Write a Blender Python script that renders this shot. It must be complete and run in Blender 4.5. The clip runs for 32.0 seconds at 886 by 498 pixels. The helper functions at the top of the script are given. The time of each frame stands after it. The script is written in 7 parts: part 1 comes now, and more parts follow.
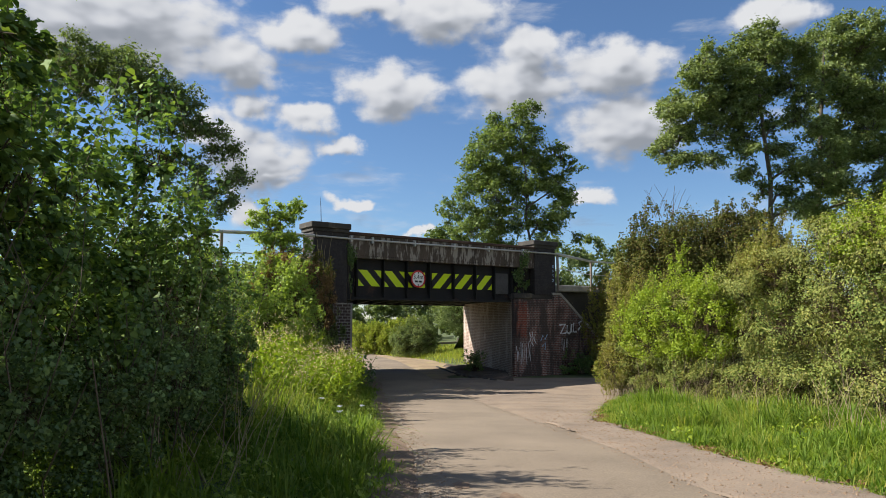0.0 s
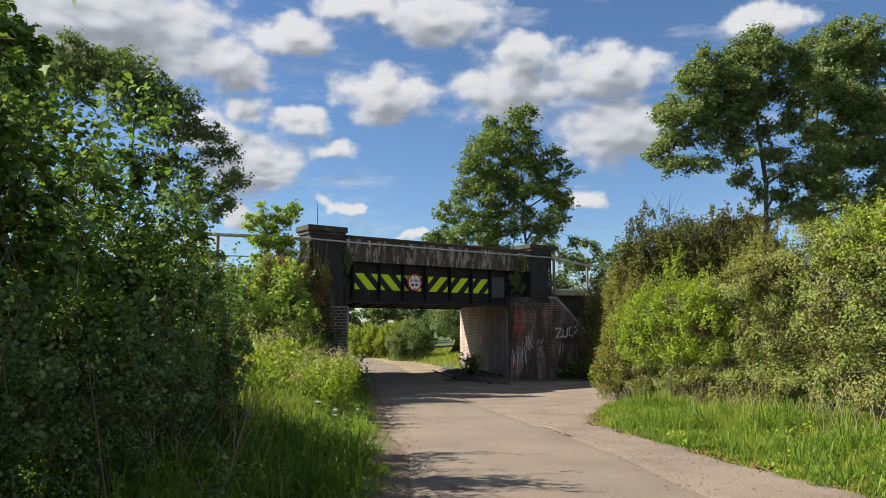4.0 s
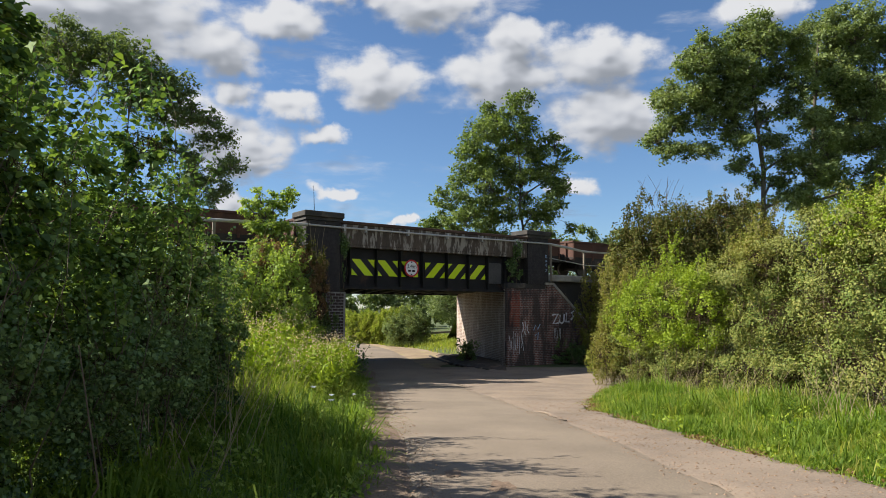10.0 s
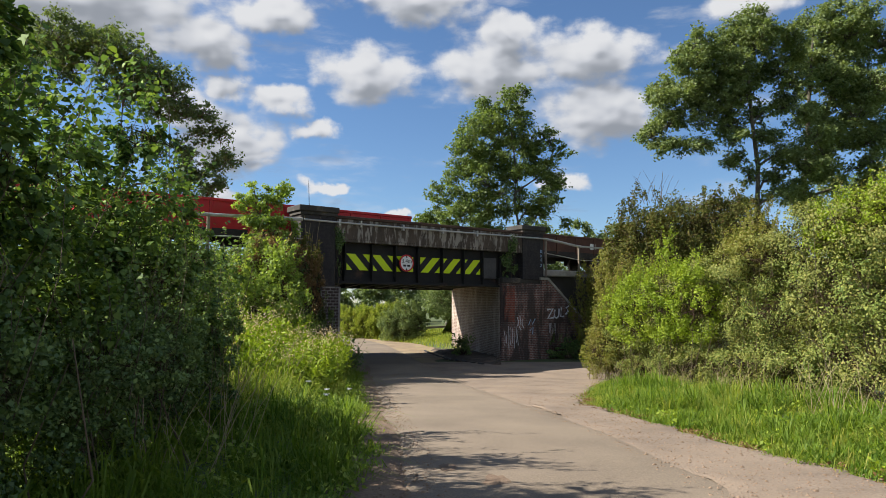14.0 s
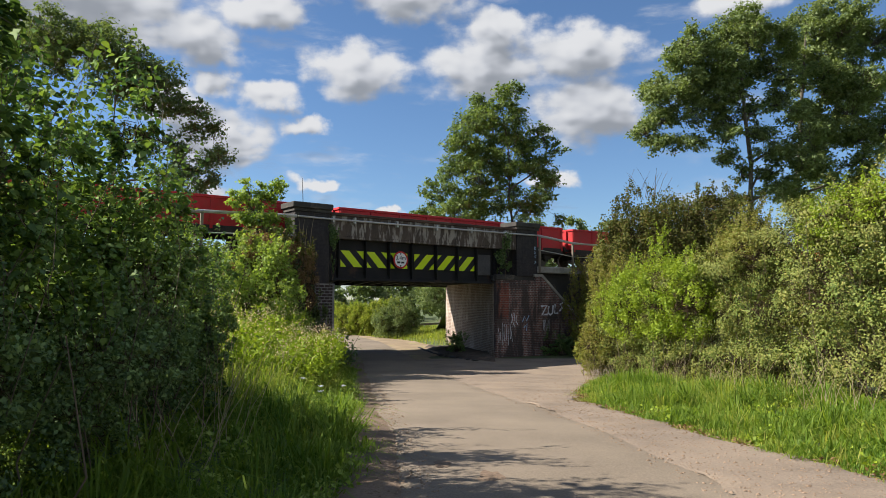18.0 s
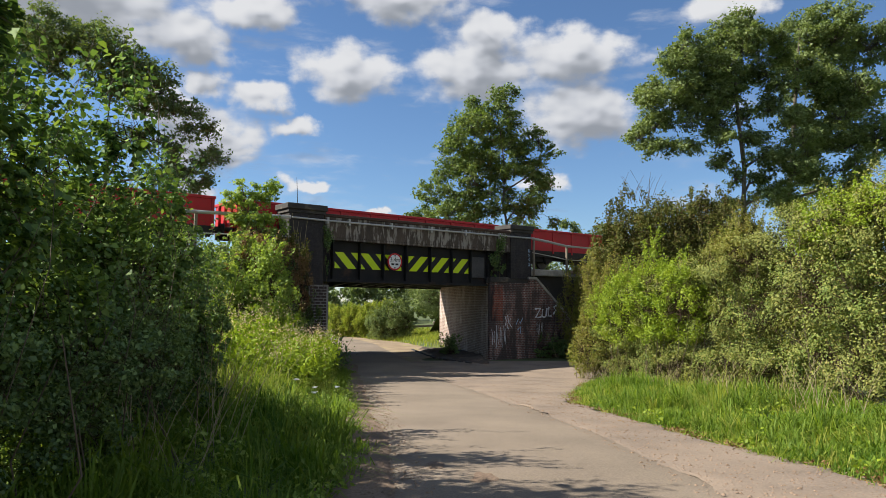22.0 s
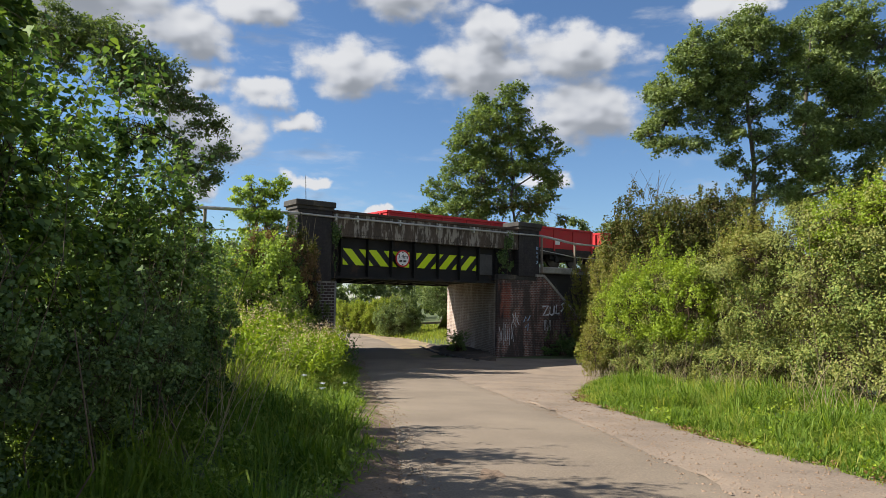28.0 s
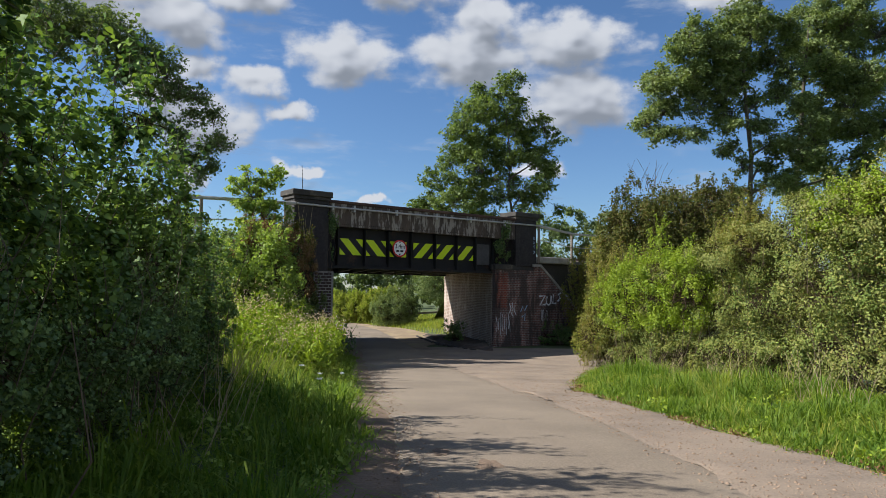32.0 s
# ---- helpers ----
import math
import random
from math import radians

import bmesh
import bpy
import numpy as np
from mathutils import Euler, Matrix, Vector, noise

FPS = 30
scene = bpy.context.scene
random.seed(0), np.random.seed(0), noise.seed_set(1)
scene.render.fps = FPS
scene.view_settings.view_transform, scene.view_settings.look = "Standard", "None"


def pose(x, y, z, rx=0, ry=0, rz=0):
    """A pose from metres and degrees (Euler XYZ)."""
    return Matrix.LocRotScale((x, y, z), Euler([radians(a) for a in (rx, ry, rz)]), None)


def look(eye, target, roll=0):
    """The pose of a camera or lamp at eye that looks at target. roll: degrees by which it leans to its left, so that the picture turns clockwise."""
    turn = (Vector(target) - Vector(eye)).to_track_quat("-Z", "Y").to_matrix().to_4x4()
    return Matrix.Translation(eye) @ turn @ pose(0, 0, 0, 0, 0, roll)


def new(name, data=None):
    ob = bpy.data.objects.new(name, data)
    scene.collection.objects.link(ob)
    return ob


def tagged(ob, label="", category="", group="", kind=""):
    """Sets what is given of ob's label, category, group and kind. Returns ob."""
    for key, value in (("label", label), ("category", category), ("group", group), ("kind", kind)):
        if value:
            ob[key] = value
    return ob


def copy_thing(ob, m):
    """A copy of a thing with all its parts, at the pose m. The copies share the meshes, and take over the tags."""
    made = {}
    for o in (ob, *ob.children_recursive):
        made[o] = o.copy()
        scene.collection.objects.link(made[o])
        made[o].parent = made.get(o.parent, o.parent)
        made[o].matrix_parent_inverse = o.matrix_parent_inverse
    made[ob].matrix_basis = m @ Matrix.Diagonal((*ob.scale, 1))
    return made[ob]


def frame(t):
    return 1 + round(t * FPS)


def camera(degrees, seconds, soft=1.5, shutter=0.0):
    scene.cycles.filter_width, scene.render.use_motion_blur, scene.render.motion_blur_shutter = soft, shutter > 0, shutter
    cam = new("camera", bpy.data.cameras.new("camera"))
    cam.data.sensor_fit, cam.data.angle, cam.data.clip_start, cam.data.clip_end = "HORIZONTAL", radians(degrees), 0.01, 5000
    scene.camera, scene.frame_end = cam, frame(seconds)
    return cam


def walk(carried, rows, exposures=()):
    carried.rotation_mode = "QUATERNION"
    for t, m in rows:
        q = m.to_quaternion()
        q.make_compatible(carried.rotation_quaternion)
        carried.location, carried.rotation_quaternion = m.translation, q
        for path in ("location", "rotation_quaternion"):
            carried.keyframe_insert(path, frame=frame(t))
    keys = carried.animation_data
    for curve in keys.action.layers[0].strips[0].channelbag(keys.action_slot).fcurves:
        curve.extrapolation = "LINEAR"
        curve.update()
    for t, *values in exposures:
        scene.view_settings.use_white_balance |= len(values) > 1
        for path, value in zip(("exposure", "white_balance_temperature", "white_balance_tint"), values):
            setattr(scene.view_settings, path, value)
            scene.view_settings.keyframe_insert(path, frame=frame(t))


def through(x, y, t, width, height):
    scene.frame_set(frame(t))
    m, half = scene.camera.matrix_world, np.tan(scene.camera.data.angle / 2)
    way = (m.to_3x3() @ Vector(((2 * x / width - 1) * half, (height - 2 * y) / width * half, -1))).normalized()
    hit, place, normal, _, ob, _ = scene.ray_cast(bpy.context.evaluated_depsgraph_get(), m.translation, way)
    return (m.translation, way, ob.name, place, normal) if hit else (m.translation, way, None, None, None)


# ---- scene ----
import bmesh

# ---------------------------------------------------------------- camera
cam = camera(65.0, 32.0, soft=0.55)
PATH = [
    (0, pose(0.004, -0.013, 1.651, 95.795, 0.007, 0.029)),
    (0.5, pose(0.005, -0.019, 1.651, 95.755, 0.052, 0.219)),
    (1, pose(0.007, -0.025, 1.652, 95.716, 0.042, 0.180)),
    (1.5, pose(0.008, -0.031, 1.653, 95.802, -0.000, 0.078)),
    (2, pose(0.010, -0.037, 1.654, 95.957, -0.027, 0.005)),
    (2.5, pose(0.012, -0.041, 1.654, 96.105, -0.044, -0.083)),
    (3, pose(0.012, -0.042, 1.655, 96.232, -0.084, -0.175)),
    (3.5, pose(0.013, -0.042, 1.656, 96.184, -0.116, -0.263)),
    (5.5, pose(0.019, -0.035, 1.650, 95.803, -0.160, -0.193)),
    (6, pose(0.018, -0.031, 1.649, 95.855, -0.146, -0.121)),
    (6.5, pose(0.018, -0.027, 1.648, 95.794, -0.155, -0.145)),
    (7, pose(0.018, -0.021, 1.646, 95.636, -0.114, -0.194)),
    (7.5, pose(0.021, -0.015, 1.644, 95.531, -0.123, -0.229)),
    (8, pose(0.025, -0.007, 1.641, 95.511, -0.152, -0.261)),
    (8.5, pose(0.026, -0.001, 1.640, 95.403, -0.179, -0.333)),
    (9, pose(0.025, 0.003, 1.641, 95.338, -0.170, -0.392)),
    (9.5, pose(0.023, 0.006, 1.641, 95.198, -0.139, -0.466)),
    (10, pose(0.020, 0.009, 1.642, 94.949, -0.180, -0.511)),
    (10.5, pose(0.019, 0.010, 1.642, 94.840, -0.149, -0.552)),
    (11, pose(0.017, 0.010, 1.642, 94.853, -0.186, -0.573)),
    (11.5, pose(0.015, 0.011, 1.642, 94.905, -0.190, -0.639)),
    (12, pose(0.014, 0.009, 1.642, 94.932, -0.393, -0.719)),
    (12.5, pose(0.016, 0.006, 1.641, 94.922, -0.384, -0.776)),
    (13, pose(0.019, 0.003, 1.641, 94.849, -0.379, -0.842)),
    (13.5, pose(0.021, 0.003, 1.639, 94.699, -0.240, -0.885)),
    (14, pose(0.023, 0.006, 1.638, 94.528, -0.189, -0.913)),
    (14.5, pose(0.023, 0.008, 1.637, 94.511, -0.183, -0.977)),
    (16.5, pose(0.021, 0.003, 1.639, 94.466, -0.154, -1.197)),
    (17, pose(0.018, 0.006, 1.638, 94.372, -0.176, -1.270)),
    (17.5, pose(0.017, 0.008, 1.636, 94.307, -0.162, -1.326)),
    (18, pose(0.017, 0.011, 1.635, 94.272, -0.151, -1.407)),
    (18.5, pose(0.018, 0.014, 1.634, 94.240, -0.171, -1.467)),
    (19, pose(0.020, 0.013, 1.634, 94.218, -0.145, -1.510)),
    (19.5, pose(0.022, 0.010, 1.634, 94.235, -0.185, -1.570)),
    (20, pose(0.021, 0.004, 1.633, 94.274, -0.178, -1.617)),
    (20.5, pose(0.018, -0.001, 1.632, 94.310, -0.206, -1.675)),
    (21, pose(0.013, -0.004, 1.631, 94.376, -0.301, -1.765)),
    (21.5, pose(0.009, -0.007, 1.630, 94.395, -0.443, -1.850)),
    (22, pose(0.007, -0.010, 1.629, 94.458, -0.465, -1.922)),
    (22.5, pose(0.007, -0.015, 1.629, 94.519, -0.567, -1.982)),
    (23, pose(0.007, -0.023, 1.630, 94.550, -0.587, -1.995)),
    (23.5, pose(0.006, -0.032, 1.632, 94.592, -0.666, -2.032)),
    (24, pose(0.005, -0.040, 1.635, 94.632, -0.699, -2.063)),
    (24.5, pose(0.004, -0.046, 1.637, 94.618, -0.734, -1.946)),
    (25, pose(0.003, -0.050, 1.639, 94.613, -0.808, -1.756)),
    (25.5, pose(0.002, -0.050, 1.640, 94.583, -0.850, -1.668)),
    (27.5, pose(0.002, -0.024, 1.630, 94.208, -0.689, -1.367)),
    (28, pose(0.001, -0.024, 1.630, 94.204, -0.817, -1.305)),
    (28.5, pose(0.000, -0.027, 1.630, 94.185, -0.908, -1.325)),
    (29, pose(-0.001, -0.032, 1.633, 94.132, -0.917, -1.372)),
    (29.5, pose(-0.002, -0.035, 1.636, 94.051, -0.960, -1.448)),
    (30, pose(-0.005, -0.032, 1.639, 93.944, -0.917, -1.509)),
    (30.5, pose(-0.007, -0.024, 1.640, 93.770, -0.879, -1.545)),
    (31, pose(-0.008, -0.017, 1.640, 93.665, -0.792, -1.531)),
    (31.5, pose(-0.008, -0.012, 1.641, 93.561, -0.761, -1.533)),
    (32, pose(-0.008, -0.008, 1.641, 93.360, -0.809, -1.566)),
]
walk(cam, PATH, exposures=[(0, 1.02, 6350, 10), (26, 1.02, 6350, 10), (29, 0.97, 6250, 10), (32, 0.84, 6000, 10)])

# ---------------------------------------------------------------- light
SUN_AZ, SUN_EL = -86.0, 38.0      # degrees: from +y towards +x, and above the horizon
world = bpy.data.worlds.new("sky")
scene.world = world
world.use_nodes = True
wn = world.node_tree
wn.nodes.clear()
w_sky = wn.nodes.new("ShaderNodeTexSky")
w_sky.sky_type, w_sky.sun_disc = "NISHITA", False
w_sky.sun_elevation, w_sky.sun_rotation = radians(SUN_EL), radians(SUN_AZ % 360)
w_sky.air_density, w_sky.dust_density, w_sky.ozone_density = 1.0, 0.05, 6.0
w_bg = wn.nodes.new("ShaderNodeBackground")
w_bg.inputs["Strength"].default_value = 0.062
w_out = wn.nodes.new("ShaderNodeOutputWorld")
# the cloud cover goes on behind the camera, as broken cumulus
w_tc = wn.nodes.new("ShaderNodeTexCoord")
w_noise = wn.nodes.new("ShaderNodeTexNoise")
w_noise.inputs["Scale"].default_value, w_noise.inputs["Detail"].default_value = 3.2, 6.0
w_cover = wn.nodes.new("ShaderNodeMapRange")
w_cover.inputs["From Min"].default_value, w_cover.inputs["From Max"].default_value = 0.44, 0.60
w_sep = wn.nodes.new("ShaderNodeSeparateXYZ")
w_back = wn.nodes.new("ShaderNodeMapRange")
w_back.inputs["From Min"].default_value, w_back.inputs["From Max"].default_value = 0.45, 0.1
w_mul = wn.nodes.new("ShaderNodeMath")
w_mul.operation = "MULTIPLY"
w_mix = wn.nodes.new("ShaderNodeMix")
w_mix.data_type = "RGBA"
w_mix.inputs[7].default_value = (4.6, 4.7, 4.9, 1)
wn.links.new(w_tc.outputs["Generated"], w_noise.inputs["Vector"])
wn.links.new(w_noise.outputs["Fac"], w_cover.inputs["Value"])
wn.links.new(w_tc.outputs["Generated"], w_sep.inputs[0])
wn.links.new(w_sep.outputs["Y"], w_back.inputs["Value"])
wn.links.new(w_cover.outputs[0], w_mul.inputs[0])
wn.links.new(w_back.outputs[0], w_mul.inputs[1])
wn.links.new(w_mul.outputs[0], w_mix.inputs[0])
wn.links.new(w_sky.outputs["Color"], w_mix.inputs[6])
wn.links.new(w_mix.outputs[2], w_bg.inputs["Color"])
wn.links.new(w_bg.outputs["Background"], w_out.inputs["Surface"])

sun_data = bpy.data.lights.new("sun", "SUN")
sun_data.energy, sun_data.angle, sun_data.color = 5.0, radians(0.6), (1.0, 0.93, 0.82)
sun = new("sun", sun_data)
sun_way = Vector((math.sin(radians(SUN_AZ)) * math.cos(radians(SUN_EL)), math.cos(radians(SUN_AZ)) * math.cos(radians(SUN_EL)), math.sin(radians(SUN_EL))))
sun.matrix_world = look(sun_way * 200, (0, 0, 0))


# ---------------------------------------------------------------- materials
def mat_base(name):
    m = bpy.data.materials.new(name)
    m.use_nodes = True
    nt = m.node_tree
    bsdf = nt.nodes["Principled BSDF"]
    return m, nt, bsdf


def node(nt, kind, **values):
    n = nt.nodes.new(kind)
    for key, value in values.items():
        n.inputs[key.replace("_", " ")].default_value = value
    return n


def ramp(nt, source, stops):
    r = nt.nodes.new("ShaderNodeValToRGB")
    els = r.color_ramp.elements
    while len(els) < len(stops):
        els.new(0.5)
    for e, (at, c) in zip(els, stops):
        e.position, e.color = at, (*c, 1)
    nt.links.new(source, r.inputs["Fac"])
    return r.outputs["Color"]


def mix(nt, fac, a, b, how="MIX"):
    n = nt.nodes.new("ShaderNodeMix")
    n.data_type, n.blend_type = "RGBA", how
    for value, slot in ((fac, n.inputs[0]), (a, n.inputs[6]), (b, n.inputs[7])):
        if isinstance(value, (int, float)):
            slot.default_value = value
        elif isinstance(value, tuple):
            slot.default_value = (*value, 1)
        else:
            nt.links.new(value, slot)
    return n.outputs[2]


def noise_tex(nt, scale, detail=4.0, rough=0.55, coord="Object", stretch=(1, 1, 1)):
    tc = nt.nodes.new("ShaderNodeTexCoord")
    mp = nt.nodes.new("ShaderNodeMapping")
    mp.inputs["Scale"].default_value = stretch
    nt.links.new(tc.outputs[coord], mp.inputs["Vector"])
    n = nt.nodes.new("ShaderNodeTexNoise")
    n.inputs["Scale"].default_value, n.inputs["Detail"].default_value, n.inputs["Roughness"].default_value = scale, detail, rough
    nt.links.new(mp.outputs["Vector"], n.inputs["Vector"])
    return n.outputs["Fac"]


def bump(nt, bsdf, height, strength=0.4, distance=0.02):
    b = nt.nodes.new("ShaderNodeBump")
    b.inputs["Strength"].default_value, b.inputs["Distance"].default_value = strength, distance
    nt.links.new(height, b.inputs["Height"])
    nt.links.new(b.outputs["Normal"], bsdf.inputs["Normal"])


def rough_mat(name, dark, light, scale=3.0, fine=40.0, rough=0.85, metal=0.0, relief=0.3, spot=None, spot_scale=1.2, spot_at=(0.55, 0.7), stretch=(1, 1, 1), depth=0.02, grain=0.4):
    """A weathered surface: two scales of noise between dark and light, and stains of a third colour."""
    m, nt, b = mat_base(name)
    big, small = noise_tex(nt, scale, stretch=stretch), noise_tex(nt, fine, 3.0, stretch=stretch)
    both = mix(nt, grain, big, small)
    c = ramp(nt, both, [(0.3, dark), (0.7, light)])
    if spot:
        s = noise_tex(nt, spot_scale, 6.0, 0.65, stretch=stretch)
        f = ramp(nt, s, [(spot_at[0], (0, 0, 0)), (spot_at[1], (1, 1, 1))])
        c = mix(nt, f, c, spot)
    nt.links.new(c, b.inputs["Base Color"])
    b.inputs["Roughness"].default_value, b.inputs["Metallic"].default_value = rough, metal
    if relief:
        bump(nt, b, both, relief, depth)
    return m


def leaf_mat(name, tones, through=0.35, gloss=0.12, patch=None):
    """Foliage: each leaf takes its own tone; light also passes through it."""
    m, nt, b = mat_base(name)
    nt.nodes.remove(b)
    tones = [(r * 1.1, g, b * 0.95) for r, g, b in tones]
    geo = nt.nodes.new("ShaderNodeNewGeometry")
    n = len(tones)
    c = ramp(nt, geo.outputs["Random Per Island"], [(0.03 + 0.94 * i / max(1, n - 1), t) for i, t in enumerate(tones)])
    big = noise_tex(nt, 0.5, 3.0)
    c = mix(nt, ramp(nt, big, [(0.35, (0, 0, 0)), (0.7, (1, 1, 1))]), c, mix(nt, 0.55, c, patch or tones[-1]))
    d = nt.nodes.new("ShaderNodeBsdfDiffuse")
    t = nt.nodes.new("ShaderNodeBsdfTranslucent")
    g = nt.nodes.new("ShaderNodeBsdfGlossy")
    g.inputs["Roughness"].default_value = 0.62
    g.inputs["Color"].default_value = (0.6, 0.66, 0.6, 1)
    nt.links.new(c, d.inputs["Color"])
    nt.links.new(mix(nt, 1.0, c, (1.2, 1.22, 0.6), "MULTIPLY"), t.inputs["Color"])
    m1, m2 = nt.nodes.new("ShaderNodeMixShader"), nt.nodes.new("ShaderNodeMixShader")
    m1.inputs[0].default_value, m2.inputs[0].default_value = through, gloss * 0.25
    nt.links.new(d.outputs[0], m1.inputs[1])
    nt.links.new(t.outputs[0], m1.inputs[2])
    nt.links.new(m1.outputs[0], m2.inputs[1])
    nt.links.new(g.outputs[0], m2.inputs[2])
    nt.links.new(m2.outputs[0], nt.nodes["Material Output"].inputs["Surface"])
    return m


def paint(name, colour, rough=0.4, metal=0.0, wear=0.25, dirt=(0.05, 0.045, 0.04), stretch=(1, 1, 1), shine=0.3):
    m, nt, b = mat_base(name)
    f = ramp(nt, noise_tex(nt, 2.2, 6.0, 0.6, stretch=stretch), [(0.42, (0, 0, 0)), (0.85, (1, 1, 1))])
    w = nt.nodes.new("ShaderNodeMath")
    w.operation = "MULTIPLY"
    w.inputs[1].default_value = wear
    nt.links.new(f, w.inputs[0])
    nt.links.new(mix(nt, w.outputs[0], colour, dirt), b.inputs["Base Color"])
    b.inputs["Roughness"].default_value, b.inputs["Metallic"].default_value = rough, metal
    b.inputs["Specular IOR Level"].default_value = shine
    return m


M = {}
M["asphalt"] = rough_mat("asphalt", (0.115, 0.089, 0.063), (0.262, 0.207, 0.147), 0.5, 45, 0.9, relief=0.5, spot=(0.235, 0.185, 0.135), spot_scale=0.35, spot_at=(0.48, 0.75), depth=0.012, grain=0.55)
M["gravel"] = rough_mat("gravel", (0.11, 0.082, 0.06), (0.285, 0.222, 0.165), 0.9, 34, 0.95, relief=0.9, spot=(0.25, 0.19, 0.135), spot_scale=0.5, spot_at=(0.45, 0.7), depth=0.02, grain=0.5)
M["edge_dirt"] = rough_mat("lane_edge_dirt", (0.085, 0.055, 0.036), (0.27, 0.185, 0.12), 1.1, 30, 0.95, relief=0.9, spot=(0.12, 0.085, 0.055), spot_scale=0.8, spot_at=(0.45, 0.7), depth=0.02, grain=0.5)
M["tan_earth"] = rough_mat("trodden_tan_earth", (0.15, 0.105, 0.06), (0.35, 0.265, 0.165), 0.9, 28, 0.95, relief=0.6, spot=(0.30, 0.27, 0.10), spot_scale=0.6, spot_at=(0.55, 0.7), depth=0.02)
M["earth"] = rough_mat("earth", (0.045, 0.065, 0.02), (0.095, 0.12, 0.035), 0.6, 14, 1.0, relief=0.6, spot=(0.06, 0.09, 0.025), spot_scale=0.3, depth=0.05)
M["brick_dark"] = rough_mat("soot_brick", (0.018, 0.016, 0.015), (0.055, 0.046, 0.04), 1.2, 20, 0.8, relief=0.5, spot=(0.10, 0.085, 0.075), spot_scale=0.9, spot_at=(0.6, 0.8))
M["stone_cap"] = rough_mat("coping_stone", (0.022, 0.02, 0.018), (0.07, 0.062, 0.052), 1.5, 25, 0.85, relief=0.4, spot=(0.15, 0.125, 0.09), spot_scale=1.4)
M["steel_dark"] = rough_mat("blackened_steel", (0.005, 0.005, 0.005), (0.018, 0.016, 0.015), 1.5, 30, 0.8, 0.0, 0.2, spot=(0.07, 0.035, 0.02), spot_scale=1.0, spot_at=(0.6, 0.75))
M["rusty"] = rough_mat("rusty_flange_steel", (0.022, 0.013, 0.01), (0.10, 0.05, 0.03), 1.6, 26, 0.85, 0.0, 0.3, spot=(0.15, 0.10, 0.07), spot_scale=2.2, spot_at=(0.55, 0.75), stretch=(0.4, 1, 1))
M["steel_band"] = rough_mat("flaking_painted_steel", (0.034, 0.025, 0.018), (0.12, 0.085, 0.06), 1.2, 24, 0.8, 0.0, 0.35, spot=(0.30, 0.265, 0.22), spot_scale=5.0, spot_at=(0.50, 0.58), stretch=(1, 1, 0.22))
M["galv"] = rough_mat("galvanised_steel", (0.34, 0.33, 0.31), (0.55, 0.53, 0.49), 2.0, 30, 0.5, 0.2, 0.1, spot=(0.25, 0.2, 0.15), spot_scale=2.0, spot_at=(0.6, 0.8))
M["wood_grey"] = rough_mat("weathered_timber", (0.14, 0.11, 0.08), (0.30, 0.25, 0.19), 2.0, 40, 0.85, relief=0.4, stretch=(1, 1, 0.2))
M["yellow_hv"] = paint("hazard_yellow", (0.62, 0.78, 0.01), 0.35, wear=0.12)
M["black"] = paint("black_panel", (0.012, 0.012, 0.013), 0.5, wear=0.4)
M["white"] = paint("white_paint", (0.78, 0.78, 0.76), 0.45, wear=0.15)
M["red_sign"] = paint("sign_red", (0.55, 0.02, 0.025), 0.4, wear=0.1)
M["bark"] = rough_mat("bark", (0.06, 0.05, 0.035), (0.17, 0.14, 0.10), 3.0, 20, 0.95, relief=0.8, spot=(0.12, 0.13, 0.07), spot_scale=1.5, stretch=(1, 1, 0.3), depth=0.04)
M["twig"] = rough_mat("twig", (0.07, 0.05, 0.03), (0.16, 0.12, 0.08), 6.0, 30, 0.95, relief=0.0)
M["leaf_maple"] = leaf_mat("sycamore_leaf", [(0.032, 0.078, 0.029), (0.064, 0.138, 0.043), (0.125, 0.225, 0.058), (0.22, 0.33, 0.065)], 0.33, 0.16)
M["leaf_bramble"] = leaf_mat("bramble_leaf", [(0.032, 0.07, 0.028), (0.062, 0.12, 0.042), (0.105, 0.19, 0.06), (0.19, 0.29, 0.085)], 0.2, 0.2)
M["leaf_ash"] = leaf_mat("ash_leaf", [(0.055, 0.095, 0.034), (0.10, 0.155, 0.05), (0.155, 0.22, 0.07)], 0.45, 0.3)
M["leaf_field_ash"] = leaf_mat("field_ash_leaf", [(0.082, 0.135, 0.05), (0.145, 0.21, 0.08), (0.22, 0.29, 0.115)], 0.36, 0.1)
M["leaf_oak"] = leaf_mat("oak_leaf", [(0.06, 0.105, 0.03), (0.11, 0.175, 0.046), (0.17, 0.245, 0.066)], 0.4, 0.2)
M["leaf_thorn"] = leaf_mat("hawthorn_leaf", [(0.095, 0.155, 0.038), (0.15, 0.225, 0.05), (0.205, 0.285, 0.06), (0.28, 0.29, 0.078)], 0.18, 0.10, patch=(0.285, 0.225, 0.08))
M["leaf_elm"] = leaf_mat("bright_elm_leaf", [(0.11, 0.19, 0.016), (0.20, 0.31, 0.022), (0.29, 0.40, 0.032)], 0.32, 0.12)
M["leaf_brown"] = leaf_mat("berried_hawthorn_leaf", [(0.045, 0.068, 0.016), (0.08, 0.108, 0.023), (0.12, 0.138, 0.03), (0.125, 0.09, 0.036)], 0.2, 0.06, patch=(0.11, 0.105, 0.03))
# inner twigs: the shade inside a bush is put into their dark tones
M["shade_toned_twig"] = leaf_mat("shade_toned_twig", [(0.022, 0.017, 0.012), (0.04, 0.03, 0.02), (0.07, 0.052, 0.034)], 0.0, 0.02)
